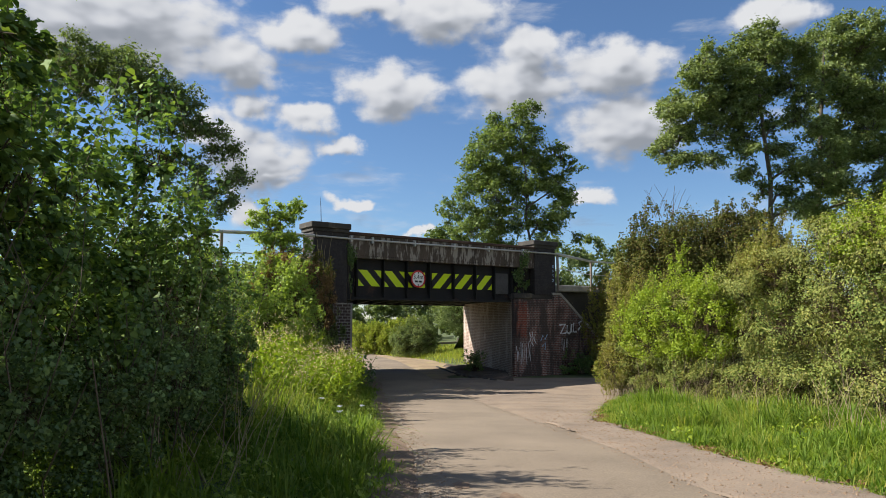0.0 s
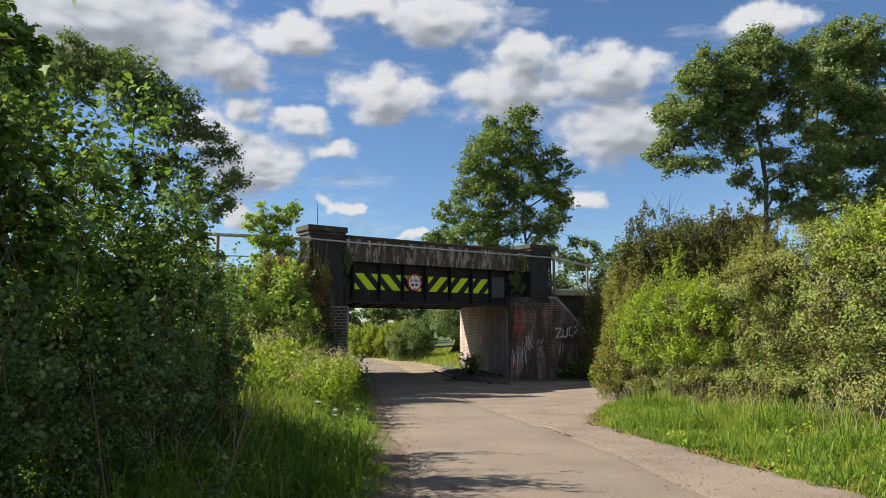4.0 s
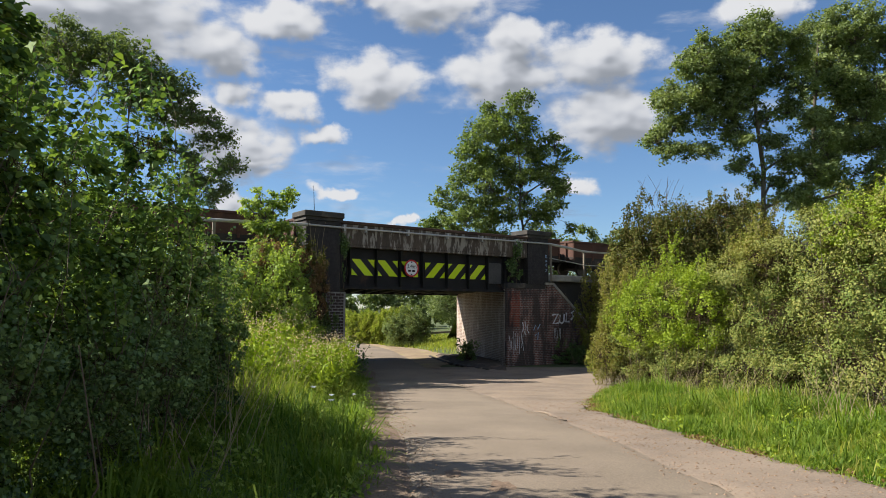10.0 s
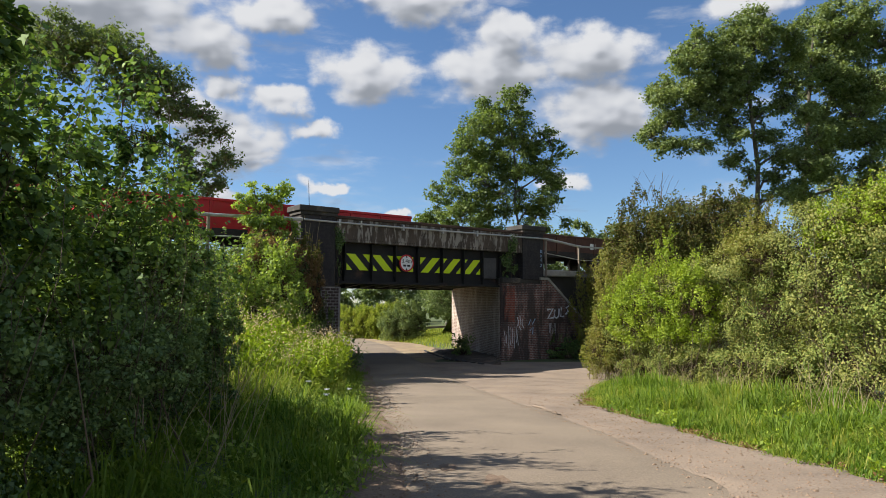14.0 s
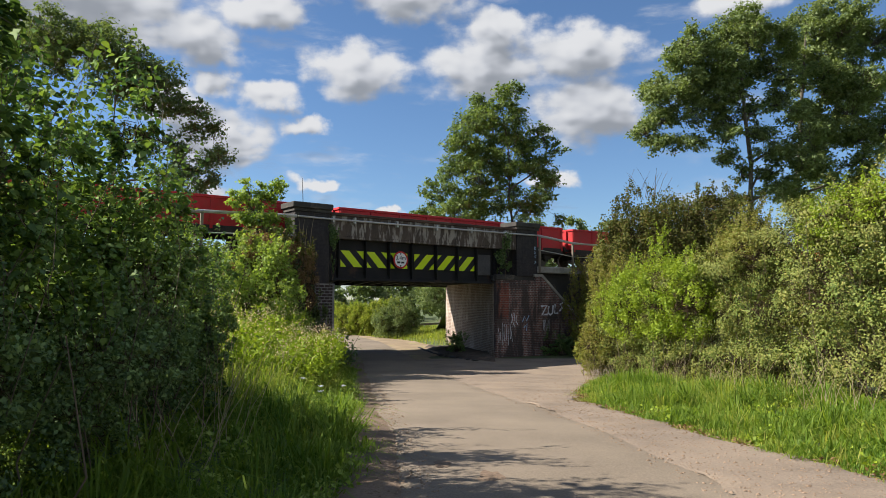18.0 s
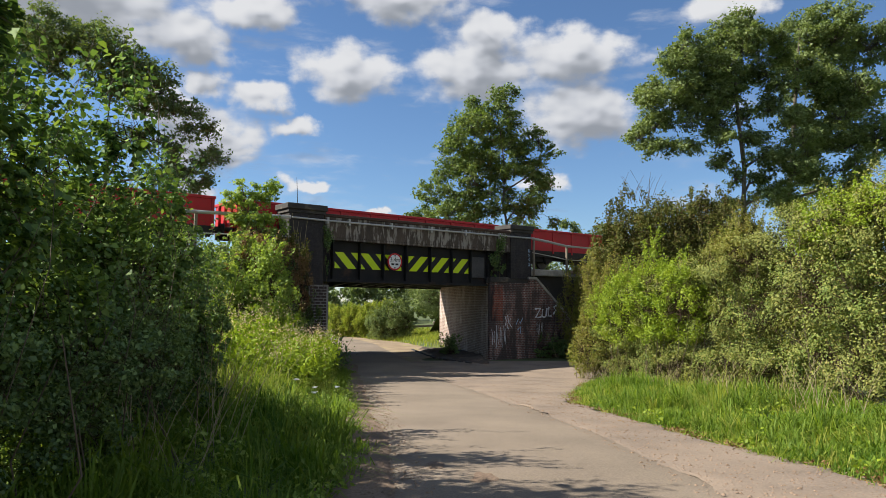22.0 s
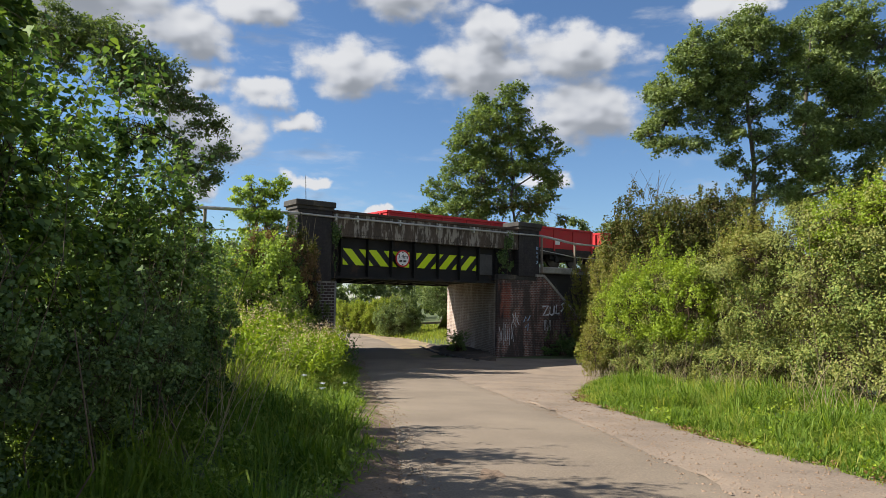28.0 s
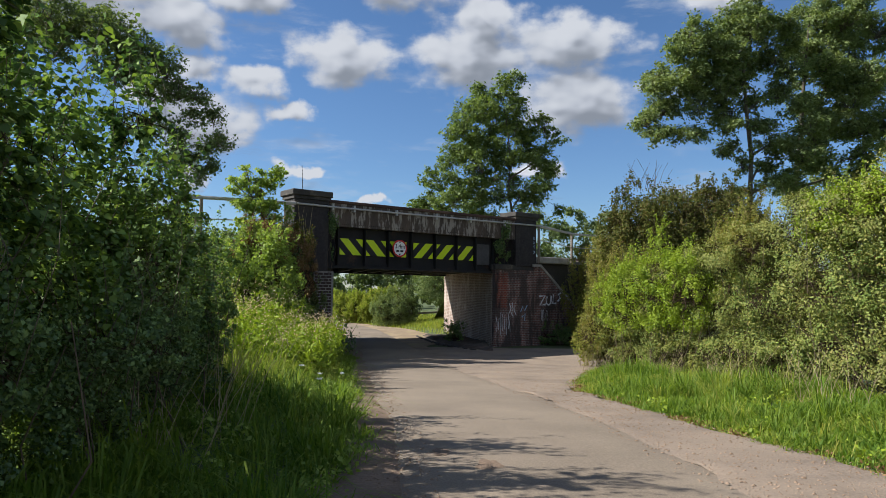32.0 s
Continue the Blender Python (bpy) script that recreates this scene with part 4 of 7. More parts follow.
def cloud_material():
    m = bpy.data.materials.new("cloud")
    m.use_nodes = True
    nt = m.node_tree
    nt.nodes.clear()
    group, smooth_group = cloud_group(True), cloud_group(False)
    uv = nt.nodes.new("ShaderNodeUVMap")
    uv.uv_map = "sky"
    here, lit = nt.nodes.new("ShaderNodeGroup"), nt.nodes.new("ShaderNodeGroup")
    here.node_tree, lit.node_tree = group, smooth_group
    nt.links.new(uv.outputs[0], here.inputs[0])
    off = nt.nodes.new("ShaderNodeVectorMath")
    off.inputs[1].default_value = (-0.8, 2.0, 0)     # towards the sun
    nt.links.new(uv.outputs[0], off.inputs[0])
    nt.links.new(off.outputs[0], lit.inputs[0])
    dens = nt.nodes.new("ShaderNodeMapRange")
    dens.interpolation_type = "SMOOTHSTEP"
    dens.inputs["From Min"].default_value, dens.inputs["From Max"].default_value = -0.16, 0.44
    nt.links.new(here.outputs[0], dens.inputs["Value"])
    # cover towards the sun darkens, as does the cloud's own thickness
    shade = nt.nodes.new("ShaderNodeMapRange")
    shade.interpolation_type = "SMOOTHSTEP"
    shade.inputs["From Min"].default_value, shade.inputs["From Max"].default_value = -0.55, 1.15
    # billows: brighter where the cloud falls away towards the sun
    step = nt.nodes.new("ShaderNodeVectorMath")
    step.inputs[1].default_value = (-0.35, 0.55, 0)
    nt.links.new(uv.outputs[0], step.inputs[0])
    beside, mass = nt.nodes.new("ShaderNodeGroup"), nt.nodes.new("ShaderNodeGroup")
    beside.node_tree = mass.node_tree = smooth_group
    nt.links.new(uv.outputs[0], mass.inputs[0])
    nt.links.new(step.outputs[0], beside.inputs[0])
    fall = nt.nodes.new("ShaderNodeMath")
    fall.operation = "SUBTRACT"
    nt.links.new(mass.outputs[0], fall.inputs[0])
    nt.links.new(beside.outputs[0], fall.inputs[1])
    total = nt.nodes.new("ShaderNodeMath")
    total.operation, total.inputs[1].default_value = "MULTIPLY_ADD", -1.0
    nt.links.new(fall.outputs[0], total.inputs[0])
    nt.links.new(lit.outputs[0], total.inputs[2])
    nt.links.new(total.outputs[0], shade.inputs["Value"])
    c = ramp(nt, shade.outputs[0], [(0.0, (1.05, 1.05, 1.06)), (0.5, (0.80, 0.82, 0.87)), (1.0, (0.42, 0.45, 0.50))])
    # thin veils drawn out along the wind
    mp = nt.nodes.new("ShaderNodeMapping")
    mp.inputs["Scale"].default_value, mp.inputs["Rotation"].default_value = (0.09, 0.34, 1), (0, 0, 0.25)
    nt.links.new(uv.outputs[0], mp.inputs["Vector"])
    veil = nt.nodes.new("ShaderNodeTexNoise")
    veil.inputs["Scale"].default_value, veil.inputs["Detail"].default_value, veil.inputs["Roughness"].default_value = 1.0, 7.0, 0.6
    nt.links.new(mp.outputs[0], veil.inputs["Vector"])
    thin = nt.nodes.new("ShaderNodeMapRange")
    thin.interpolation_type = "SMOOTHSTEP"
    thin.inputs["From Min"].default_value, thin.inputs["From Max"].default_value, thin.inputs["To Max"].default_value = 0.52, 0.74, 0.5
    nt.links.new(veil.outputs["Fac"], thin.inputs["Value"])
    cover = nt.nodes.new("ShaderNodeMath")
    cover.operation = "MAXIMUM"
    nt.links.new(dens.outputs[0], cover.inputs[0])
    nt.links.new(thin.outputs[0], cover.inputs[1])
    em = nt.nodes.new("ShaderNodeEmission")
    em.inputs["Strength"].default_value = 0.36
    nt.links.new(c, em.inputs["Color"])
    tp = nt.nodes.new("ShaderNodeBsdfTransparent")
    mx = nt.nodes.new("ShaderNodeMixShader")
    nt.links.new(cover.outputs[0], mx.inputs[0])
    nt.links.new(tp.outputs[0], mx.inputs[1])
    nt.links.new(em.outputs[0], mx.inputs[2])
    out = nt.nodes.new("ShaderNodeOutputMaterial")
    nt.links.new(mx.outputs[0], out.inputs["Surface"])
    return m


def cloud_sheet():
    me = bpy.data.meshes.new("backdrop")
    az, el = np.linspace(-50, 50, 51), np.linspace(1, 36, 18)
    co = [(3500 * math.sin(radians(a)) * math.cos(radians(e)), 3500 * math.cos(radians(a)) * math.cos(radians(e)), 3500 * math.sin(radians(e))) for e in el for a in az]
    w = len(az)
    me.from_pydata(co, [], [(j * w + i, j * w + i + 1, (j + 1) * w + i + 1, (j + 1) * w + i) for j in range(len(el) - 1) for i in range(w - 1)])
    layer = me.uv_layers.new(name="sky")
    for lp in me.loops:
        j, i = divmod(lp.vertex_index, w)
        layer.data[lp.index].uv = (az[i], el[j])
    me.materials.append(cloud_material())
    return tagged(new("backdrop", me), "fair-weather cumulus clouds in a blue sky", "sky", kind="structure")


clouds = cloud_sheet()
clouds.location = (0, 0, 1.65)


# ---------------------------------------------------------------- train
M["loco_navy"] = paint("navy_loco_paint", (0.014, 0.024, 0.085), 0.45, wear=0.2)
M["loco_blue"] = paint("rail_blue_loco_paint", (0.0048, 0.0279, 0.07), 0.4, wear=0.18)
M["loco_roof_dark"] = rough_mat("sooty_roof", (0.014, 0.013, 0.012), (0.05, 0.046, 0.042), 1.0, 12, 0.7, 0.0, 0.2, spot=(0.10, 0.09, 0.08), spot_scale=0.7, stretch=(0.4, 1, 1))
M["louvre_brown"] = rough_mat("rusty_brown_louvre", (0.035, 0.016, 0.008), (0.11, 0.05, 0.022), 3.0, 60, 0.7, relief=0.5, stretch=(1, 1, 9))
M["loco_yellow"] = paint("warning_yellow", (0.60, 0.215, 0.006), 0.35, wear=0.2)
M["loco_roof"] = rough_mat("grimy_grey_roof", (0.07, 0.07, 0.072), (0.20, 0.20, 0.205), 1.0, 12, 0.6, 0.1, 0.2, spot=(0.2, 0.2, 0.2), spot_scale=0.7, stretch=(0.4, 1, 1))
M["under"] = rough_mat("underframe_grime", (0.015, 0.013, 0.011), (0.05, 0.042, 0.035), 2.0, 20, 0.85, relief=0.2)
M["grille"] = rough_mat("dark_grille", (0.006, 0.007, 0.01), (0.02, 0.022, 0.03), 3.0, 60, 0.6, relief=0.4, stretch=(1, 1, 8))
M["nameplate"] = paint("red_nameplate", (0.5, 0.03, 0.03), 0.35, wear=0.1)
M["wagon_red"] = paint("red_wagon_paint", (0.50, 0.022, 0.028), 0.5, wear=0.55, dirt=(0.16, 0.05, 0.03))
M["wagon_rust"] = rough_mat("rusty_wagon_steel", (0.045, 0.022, 0.015), (0.13, 0.055, 0.035), 0.9, 12, 0.85, relief=0.3, spot=(0.2, 0.085, 0.05), spot_scale=0.8)
M["wheel"] = rough_mat("wheel_steel", (0.04, 0.03, 0.025), (0.13, 0.11, 0.095), 3.0, 30, 0.5, 0.6, 0.1)
M["load"] = rough_mat("grey_stone_load", (0.12, 0.10, 0.085), (0.3, 0.26, 0.22), 1.5, 10, 0.95, relief=1.0, depth=0.08)
glass, g_nt, g_b = mat_base("cab_glass")
g_b.inputs["Base Color"].default_value = (0.02, 0.03, 0.035, 1)
g_b.inputs["Roughness"].default_value, g_b.inputs["IOR"].default_value = 0.06, 1.6
M["glass"] = glass
# windscreen glass: the bright sky's reflection is put into its pale colour
M["sky_sheen_glass"] = rough_mat("sky_sheen_windscreen", (0.16, 0.175, 0.19), (0.44, 0.45, 0.46), 3.0, 20, 0.3, 0.5, 0.0)


def body_ring(x, w, z0, zs, zr, n=10, lean=0.0):
    """A cross-section: straight sides to zs, then an arched roof up to zr."""
    pts = [(x, -w, z0)]
    for k in range(n + 1):
        a = math.pi * k / n
        y, z = -w * math.cos(a), zs + (zr - zs) * math.sin(a) ** 0.85
        pts.append((x - lean * max(z - 2.9, 0), y, z))
    pts.append((x, w, z0))
    return pts


def wheelset(parent, x, r):
    bm = bmesh.new()
    for y in (-0.75, 0.75):
        loft(bm, [[(x + q * math.cos(k * math.tau / 20), y + d, r + q * math.sin(k * math.tau / 20)) for k in range(20)] for q, d in ((r, -0.065), (r, 0.05), (r + 0.03, 0.05), (r + 0.03, 0.075))])
    tube(bm, [(x, -1.05, r), (x, 1.05, r)], 0.08, sides=8)
    return part("wheelset", bm, M["wheel"], parent)


def bogie(parent, x, wheels, r, half):
    b = part("bogie", boxed(x - half, x + half, -1.12, -1.0, r - 0.05, r + 0.32, bevel=0.04), M["under"], parent)
    bm = boxed(x - half, x + half, 1.0, 1.12, r - 0.05, r + 0.32, bevel=0.04)
    box(bm, x - 0.25, x + 0.25, -1.0, 1.0, r, r + 0.4)
    part("bogie_frame", bm, M["under"], b)
    for dx in wheels:
        wheelset(b, x + dx, r)
        part("axlebox", box(boxed(x + dx - 0.16, x + dx + 0.16, -1.24, -1.1, r - 0.18, r + 0.18, bevel=0.03), x + dx - 0.28, x + dx - 0.2, -1.2, -1.08, r + 0.1, r + 0.42), M["under"], b)
    for dx in (-half * 0.5, half * 0.5):
        bm = bmesh.new()
        for k in range(5):
            tube(bm, [(x + dx, -1.17, r + 0.0 + k * 0.07), (x + dx, -1.17, r + 0.04 + k * 0.07)], 0.09, sides=8)
        part("spring", bm, M["under"], b)
    return b


def buffers(parent, x, way):
    for y in (-0.87, 0.87):
        bm = bmesh.new()
        tube(bm, [(x, y, 1.05), (x + way * 0.42, y, 1.05)], 0.09, sides=10)
        tube(bm, [(x + way * 0.42, y, 1.05), (x + way * 0.47, y, 1.05)], 0.24, sides=14)
        part("buffer", bm, M["under"], parent)
    bm = boxed(min(x, x + way * 0.45), max(x, x + way * 0.45), -0.06, 0.06, 0.9, 1.1)
    part("coupling", bm, M["under"], parent)


def locomotive(label, side_mat, end_yellow_deep, livery, roof_mat):
    """A nose-ended diesel: x along it, z above the rails. Both ends alike."""
    lo = thing("diesel_locomotive", pose(0, 0, 0), label, "locomotive", "locomotives of the train")
    w = 1.34
    # main body with its side, between the cabs
    bm = loft(bmesh.new(), [body_ring(x, w, 1.08, 3.05, 3.84, 16) for x in (-6.35, 6.35)])
    body = part("body", bm, M[side_mat], lo)

    def roof_ring(x):
        a0 = 0.5
        arc = [a0 + (math.pi - 2 * a0) * k / 14 for k in range(15)]
        outer = [(x, -(w + 0.012) * math.cos(a), 3.05 + 0.87 * math.sin(a) ** 0.8) for a in arc]
        return outer + [(x, y * 0.97, z - 0.05) for _, y, z in outer[::-1]]

    part("roof", loft(bmesh.new(), [roof_ring(x) for x in (-7.0, -3, 0, 3, 7.0)]), M[roof_mat], lo)
    # roof fittings: hatches, fan, exhaust ports
    for x, l, h in ((-4.6, 1.5, 3.93), (-2.4, 2.2, 3.90), (0.4, 2.4, 3.92), (3.2, 2.0, 3.90), (5.0, 1.2, 3.90)):
        part("roof_hatch", boxed(x - l / 2, x + l / 2, -0.55, 0.55, 3.7, h, bevel=0.04), M[roof_mat], lo)
    part("exhaust_port", boxed(0.9, 1.3, -0.2, 0.2, 3.85, 4.0, bevel=0.03), M["under"], lo)
    # gutter and upper louvres
    for y in (-1, 1):
        part("gutter", boxed(-6.4, 6.4, y * (w + 0.01) - 0.025, y * (w + 0.01) + 0.025, 3.16, 3.2), M["under"], body)
        for k in range(7):
            part("louvre", boxed(-4.9 + k * 1.5, -4.9 + k * 1.5 + 1.05, y * (w + 0.005) - 0.012, y * (w + 0.005) + 0.012, 2.86, 3.12, bevel=0.006), M["grille"], body)
        part("radiator_grille", boxed(-5.6, -4.2, y * (w + 0.006) - 0.014, y * (w + 0.006) + 0.014, 2.45, 3.0), M["grille"], body)
        part("side_grille", boxed(-0.6, 0.8, y * (w + 0.006) - 0.012, y * (w + 0.006) + 0.012, 2.2, 2.75), M["grille"], body)
        part("side_window", boxed(4.75, 5.3, y * (w + 0.006) - 0.012, y * (w + 0.006) + 0.012, 2.5, 2.9, bevel=0.006), M["glass"], body)
        part("lower_vent", boxed(4.75, 5.35, y * (w + 0.006) - 0.012, y * (w + 0.006) + 0.012, 1.95, 2.35), M["grille"], body)
    # cabs and noses
    for e in (-1, 1):
        cab_mat = M["loco_yellow"] if end_yellow_deep else M[side_mat]
        bm = loft(bmesh.new(), [[(e * p[0], p[1], p[2]) for p in body_ring(x, w2, 1.08, zs, zr, 12, ln)] for x, w2, zs, zr, ln in ((6.35, w, 3.05, 3.84, 0), (7.0, w, 3.05, 3.82, 0.0), (7.25, w - 0.02, 3.0, 3.76, 0.35))])
        cab = part("cab", bm, cab_mat, lo)
        bm = loft(bmesh.new(), [[(e * p[0], p[1], p[2]) for p in body_ring(x, w2, 1.08, zs, zr, 12)] for x, w2, zs, zr in ((7.1, 1.27, 2.45, 3.04), (8.5, 1.24, 2.44, 3.0), (8.95, 1.22, 2.42, 2.97), (9.03, 1.17, 2.36, 2.9), (9.06, 1.08, 2.28, 2.8))])
        nose = part("nose", bm, M["loco_yellow"] if end_yellow_deep else M[side_mat], lo, smooth=False)
        if not end_yellow_deep:
            bm = loft(bmesh.new(), [[(e * p[0], p[1], p[2]) for p in body_ring(x, w2, 1.07, zs, zr, 12)] for x, w2, zs, zr in ((8.2, 1.25, 2.445, 3.02), (8.97, 1.23, 2.43, 2.985), (9.05, 1.18, 2.37, 2.91), (9.08, 1.09, 2.28, 2.81))])
            part("warning_panel", bm, M["loco_yellow"], nose)
        for y in (-0.62, 0.62):
            part("headcode_panel", boxed(min(e * 9.05, e * 9.09), max(e * 9.05, e * 9.09), y - 0.3, y + 0.3, 1.9, 2.3, bevel=0.02), M["under"], nose)
        # windscreen: one arched dome of glass over the nose, parted by a pillar
        for sgn in (-1, 1):
            arc = [math.pi / 2 * k / 8 for k in range(9)]
            front = [(sgn * (0.03 + 1.25 * math.cos(q)), 3.02 + 0.77 * math.sin(q) ** 0.8) for q in arc] + [(sgn * 0.03, 3.02)]
            rings = [[(e * (7.30 + d - 0.42 * (z - 3.0)), y, z) for y, z in front] for d in (-0.02, 0.05)]
            part("windscreen", loft(bmesh.new(), rings), M["sky_sheen_glass"], cab)
        for y in (-1, 1):
            part("cab_window", boxed(min(e * 6.5, e * 7.1), max(e * 6.5, e * 7.1), y * w - 0.012, y * w + 0.012, 2.62, 3.16, bevel=0.005), M["glass"], cab)
            part("cab_door", boxed(min(e * 5.75, e * 6.32), max(e * 5.75, e * 6.32), y * (w + 0.005) - 0.012, y * (w + 0.005) + 0.012, 1.15, 3.12, bevel=0.006), M[side_mat], body)
            part("door_window", boxed(min(e * 5.86, e * 6.2), max(e * 5.86, e * 6.2), y * (w + 0.012) - 0.012, y * (w + 0.012) + 0.012, 2.55, 3.0), M["glass"], body)
            for hx in (5.7, 6.38):
                bm = bmesh.new()
                tube(bm, [(e * hx, y * (w + 0.05), 1.6), (e * hx, y * (w + 0.05), 2.9)], 0.018, sides=6)
                part("grab_rail", bm, M["white"], body)
            for g0, g1 in ((7.3, 7.78), (7.86, 8.34)):
                part("nose_grille", boxed(min(e * g0, e * g1), max(e * g0, e * g1), y * 1.255 - 0.02, y * 1.255 + 0.02, 1.9, 2.52), M["louvre_brown"], nose)
        for hx in (-0.35, 0.3):
            bm = bmesh.new()
            tube(bm, [(e * 6.7, hx, 3.82), (e * 6.95, hx, 3.98)], 0.05, 0.09, 8)
            part("horn", bm, M["under"], cab)
        buffers(lo, e * 8.9, e)
        part("buffer_beam", boxed(min(e * 8.75, e * 9.0), max(e * 8.75, e * 9.0), -1.25, 1.25, 0.8, 1.12, bevel=0.02), M["under"], lo)
        bogie(lo, e * 5.2, (-1.9, 0.0, 1.9), 0.57, 2.5)
    # underframe, tanks
    part("underframe", boxed(-8.7, 8.7, -1.25, 1.25, 0.95, 1.1), M["under"], lo)
    part("fuel_tank", boxed(-2.2, 2.2, -1.2, 1.2, 0.35, 0.95, bevel=0.08), M["under"], lo)
    for y in (-1, 1):
        yy = y * (w + 0.012)
        if livery == "large_emblem":
            bm = bmesh.new()
            for px, qx, pz in ((2.7, 5.0, 2.36), (2.7, 5.0, 2.66)):
                box(bm, px, qx, yy - 0.008, yy + 0.008, pz - 0.095, pz + 0.095)
            for sx, sz, ex in ((4.2, 1.98, 3.49), (4.08, 2.66, 3.13)):
                prism(bm, [(sx, sz), (sx + 0.36, sz), (ex + 0.36, sz + 0.40), (ex, sz + 0.40)] if sz > 2.2 else [(ex, sz), (ex + 0.36, sz), (sx + 0.36, sz + 0.36), (sx, sz + 0.36)], yy - 0.009, yy + 0.009)
            part("white_emblem", bm, M["white"], body, "large white arrow emblem")
            part("nameplate", boxed(-3.4, -1.35, yy - 0.02, yy + 0.02, 2.68, 3.0, bevel=0.008), M["nameplate"], body, "red nameplate with white lettering bars")
            bm = bmesh.new()
            for k in range(5):
                box(bm, -3.3 + k * 0.38, -3.3 + k * 0.38 + 0.3, yy - 0.026, yy + 0.026, 2.79, 2.89)
            part("lettering", bm, M["white"], body)
            bm = bmesh.new()
            for k in range(5):
                box(bm, -3.0 + k * 0.32, -3.0 + k * 0.32 + 0.24, yy - 0.01, yy + 0.01, 1.85, 2.25)
            part("number_bars", bm, M["white"], body)
        else:
            bm = bmesh.new()
            for k in range(10):
                box(bm, 3.2 + k * 0.13, 3.2 + k * 0.13 + 0.1, yy - 0.01, yy + 0.01, 2.15, 2.27)
            part("small_lettering", bm, M["white"], body)
            part("open_louvre_door", boxed(-6.1, -4.6, yy - 0.03, yy + 0.03, 2.2, 2.95), M["under"], body)
            bm = bmesh.new()
            tube(bm, [(-5.9, yy - y * -0.06, 2.25), (-4.9, yy - y * -0.06, 2.9)], 0.03, sides=6)
            part("stay", bm, M["galv"], body)
    return lo


def wagon_body(label, mat, length, top, bays, loaded, group, raised_end):
    """A low bogie open wagon with ribbed sides."""
    wg = thing("open_wagon", pose(0, 0, 0), label, "wagon", group)
    h, w = length / 2, 1.36
    part("floor", boxed(-h, h, -w + 0.05, w - 0.05, 0.98, 1.12), M["under"], wg)
    part("solebar", boxed(-h, h, -w + 0.02, -w + 0.12, 0.72, 1.1), M["under"], wg)
    part("solebar", boxed(-h, h, w - 0.12, w - 0.02, 0.72, 1.1), M["under"], wg)
    for y in (-1, 1):
        yy = y * (w - 0.06)
        side = part("side", boxed(-h, h, yy - 0.03, yy + 0.03, 1.0, top - 0.1), M[mat], wg)
        part("top_rail", boxed(-h - 0.02, h + 0.02, yy - 0.09, yy + 0.09, top - 0.12, top, bevel=0.015), M[mat], side)
        rib = part("rib", boxed(-0.06, 0.06, yy + y * 0.03 - 0.05, yy + y * 0.03 + 0.05, 0.95, top - 0.1, bevel=0.01), M[mat], side)
        rib.matrix_basis = pose(-h + 0.08, 0, 0)
        for k in range(1, bays + 1):
            share("rib", rib, side, pose(-h + 0.08 + (length - 0.16) * k / bays, 0, 0))
        part("label_panel", boxed(h * 0.55, h * 0.55 + 0.5, yy + y * 0.035 - 0.006, yy + y * 0.035 + 0.006, 1.35, 1.7), M["white"], side)
    for e in (-1, 1):
        zt = top + raised_end
        end = part("end_wall", boxed(min(e * h, e * (h - 0.08)), max(e * h, e * (h - 0.08)), -w + 0.03, w - 0.03, 0.95, zt - 0.1), M[mat], wg)
        part("end_rail", boxed(min(e * (h + 0.05), e * (h - 0.1)), max(e * (h + 0.05), e * (h - 0.1)), -w, w, zt - 0.12, zt + 0.004, bevel=0.015), M[mat], end)
        for y in (-0.75, 0, 0.75):
            part("end_post", boxed(min(e * h, e * (h + 0.1)), max(e * h, e * (h + 0.1)), y - 0.06, y + 0.06, 0.9, zt - 0.1), M[mat], end)
        buffers(wg, e * h, e)
        bogie(wg, e * (h - 2.2), (-0.9, 0.9), 0.46, 1.45)
    part("brake_gear", box(boxed(-1.6, 1.0, -0.3, 0.3, 0.45, 0.8, bevel=0.05), 1.3, 2.2, -0.7, -0.2, 0.4, 0.8), M["under"], wg)
    if loaded:
        rng = np.random.default_rng(5)
        xs, ys = np.linspace(-h + 0.1, h - 0.1, 60), np.linspace(-w + 0.1, w - 0.1, 9)
        load = grid_sheet("stone_load", xs, ys, lambda x, y: top - 0.42 + 0.10 * noise.noise(Vector((x * 2, y * 2, 1))) + 0.22 * math.sin(x * math.pi * 3 / length) ** 2 - 0.1 * y * y, M["load"])
        load.parent = wg
    return wg


loco_front = locomotive("navy blue diesel locomotive with yellow nose ends, leading the train", "loco_navy", False, "plain", "loco_roof_dark")
loco_rear = locomotive("rail blue diesel locomotive with yellow cabs and a large white emblem", "loco_blue", True, "large_emblem", "loco_roof")
rust_first = wagon_body("rusty brown low open bogie wagon on the embankment", "wagon_rust", 16.9, 2.10, 10, False, "rusty wagons of the train", 0.02)
red_first = wagon_body("bright red low-sided bogie open wagon with ribbed sides", "wagon_red", 15.5, 2.38, 9, False, "red wagons of the train", 0.0)
TRAIN = [(loco_front, -75.9), (loco_rear, -94.45)]
for i in range(5):
    TRAIN.append((rust_first if i == 0 else copy_thing(rust_first, pose(0, 0, 0)), -104.6 - 18.07 * (i + 0.5)))
for i in range(13):
    TRAIN.append((red_first if i == 0 else copy_thing(red_first, pose(0, 0, 0)), -194.9 - 16.5 * (i + 0.5) + 0.45))


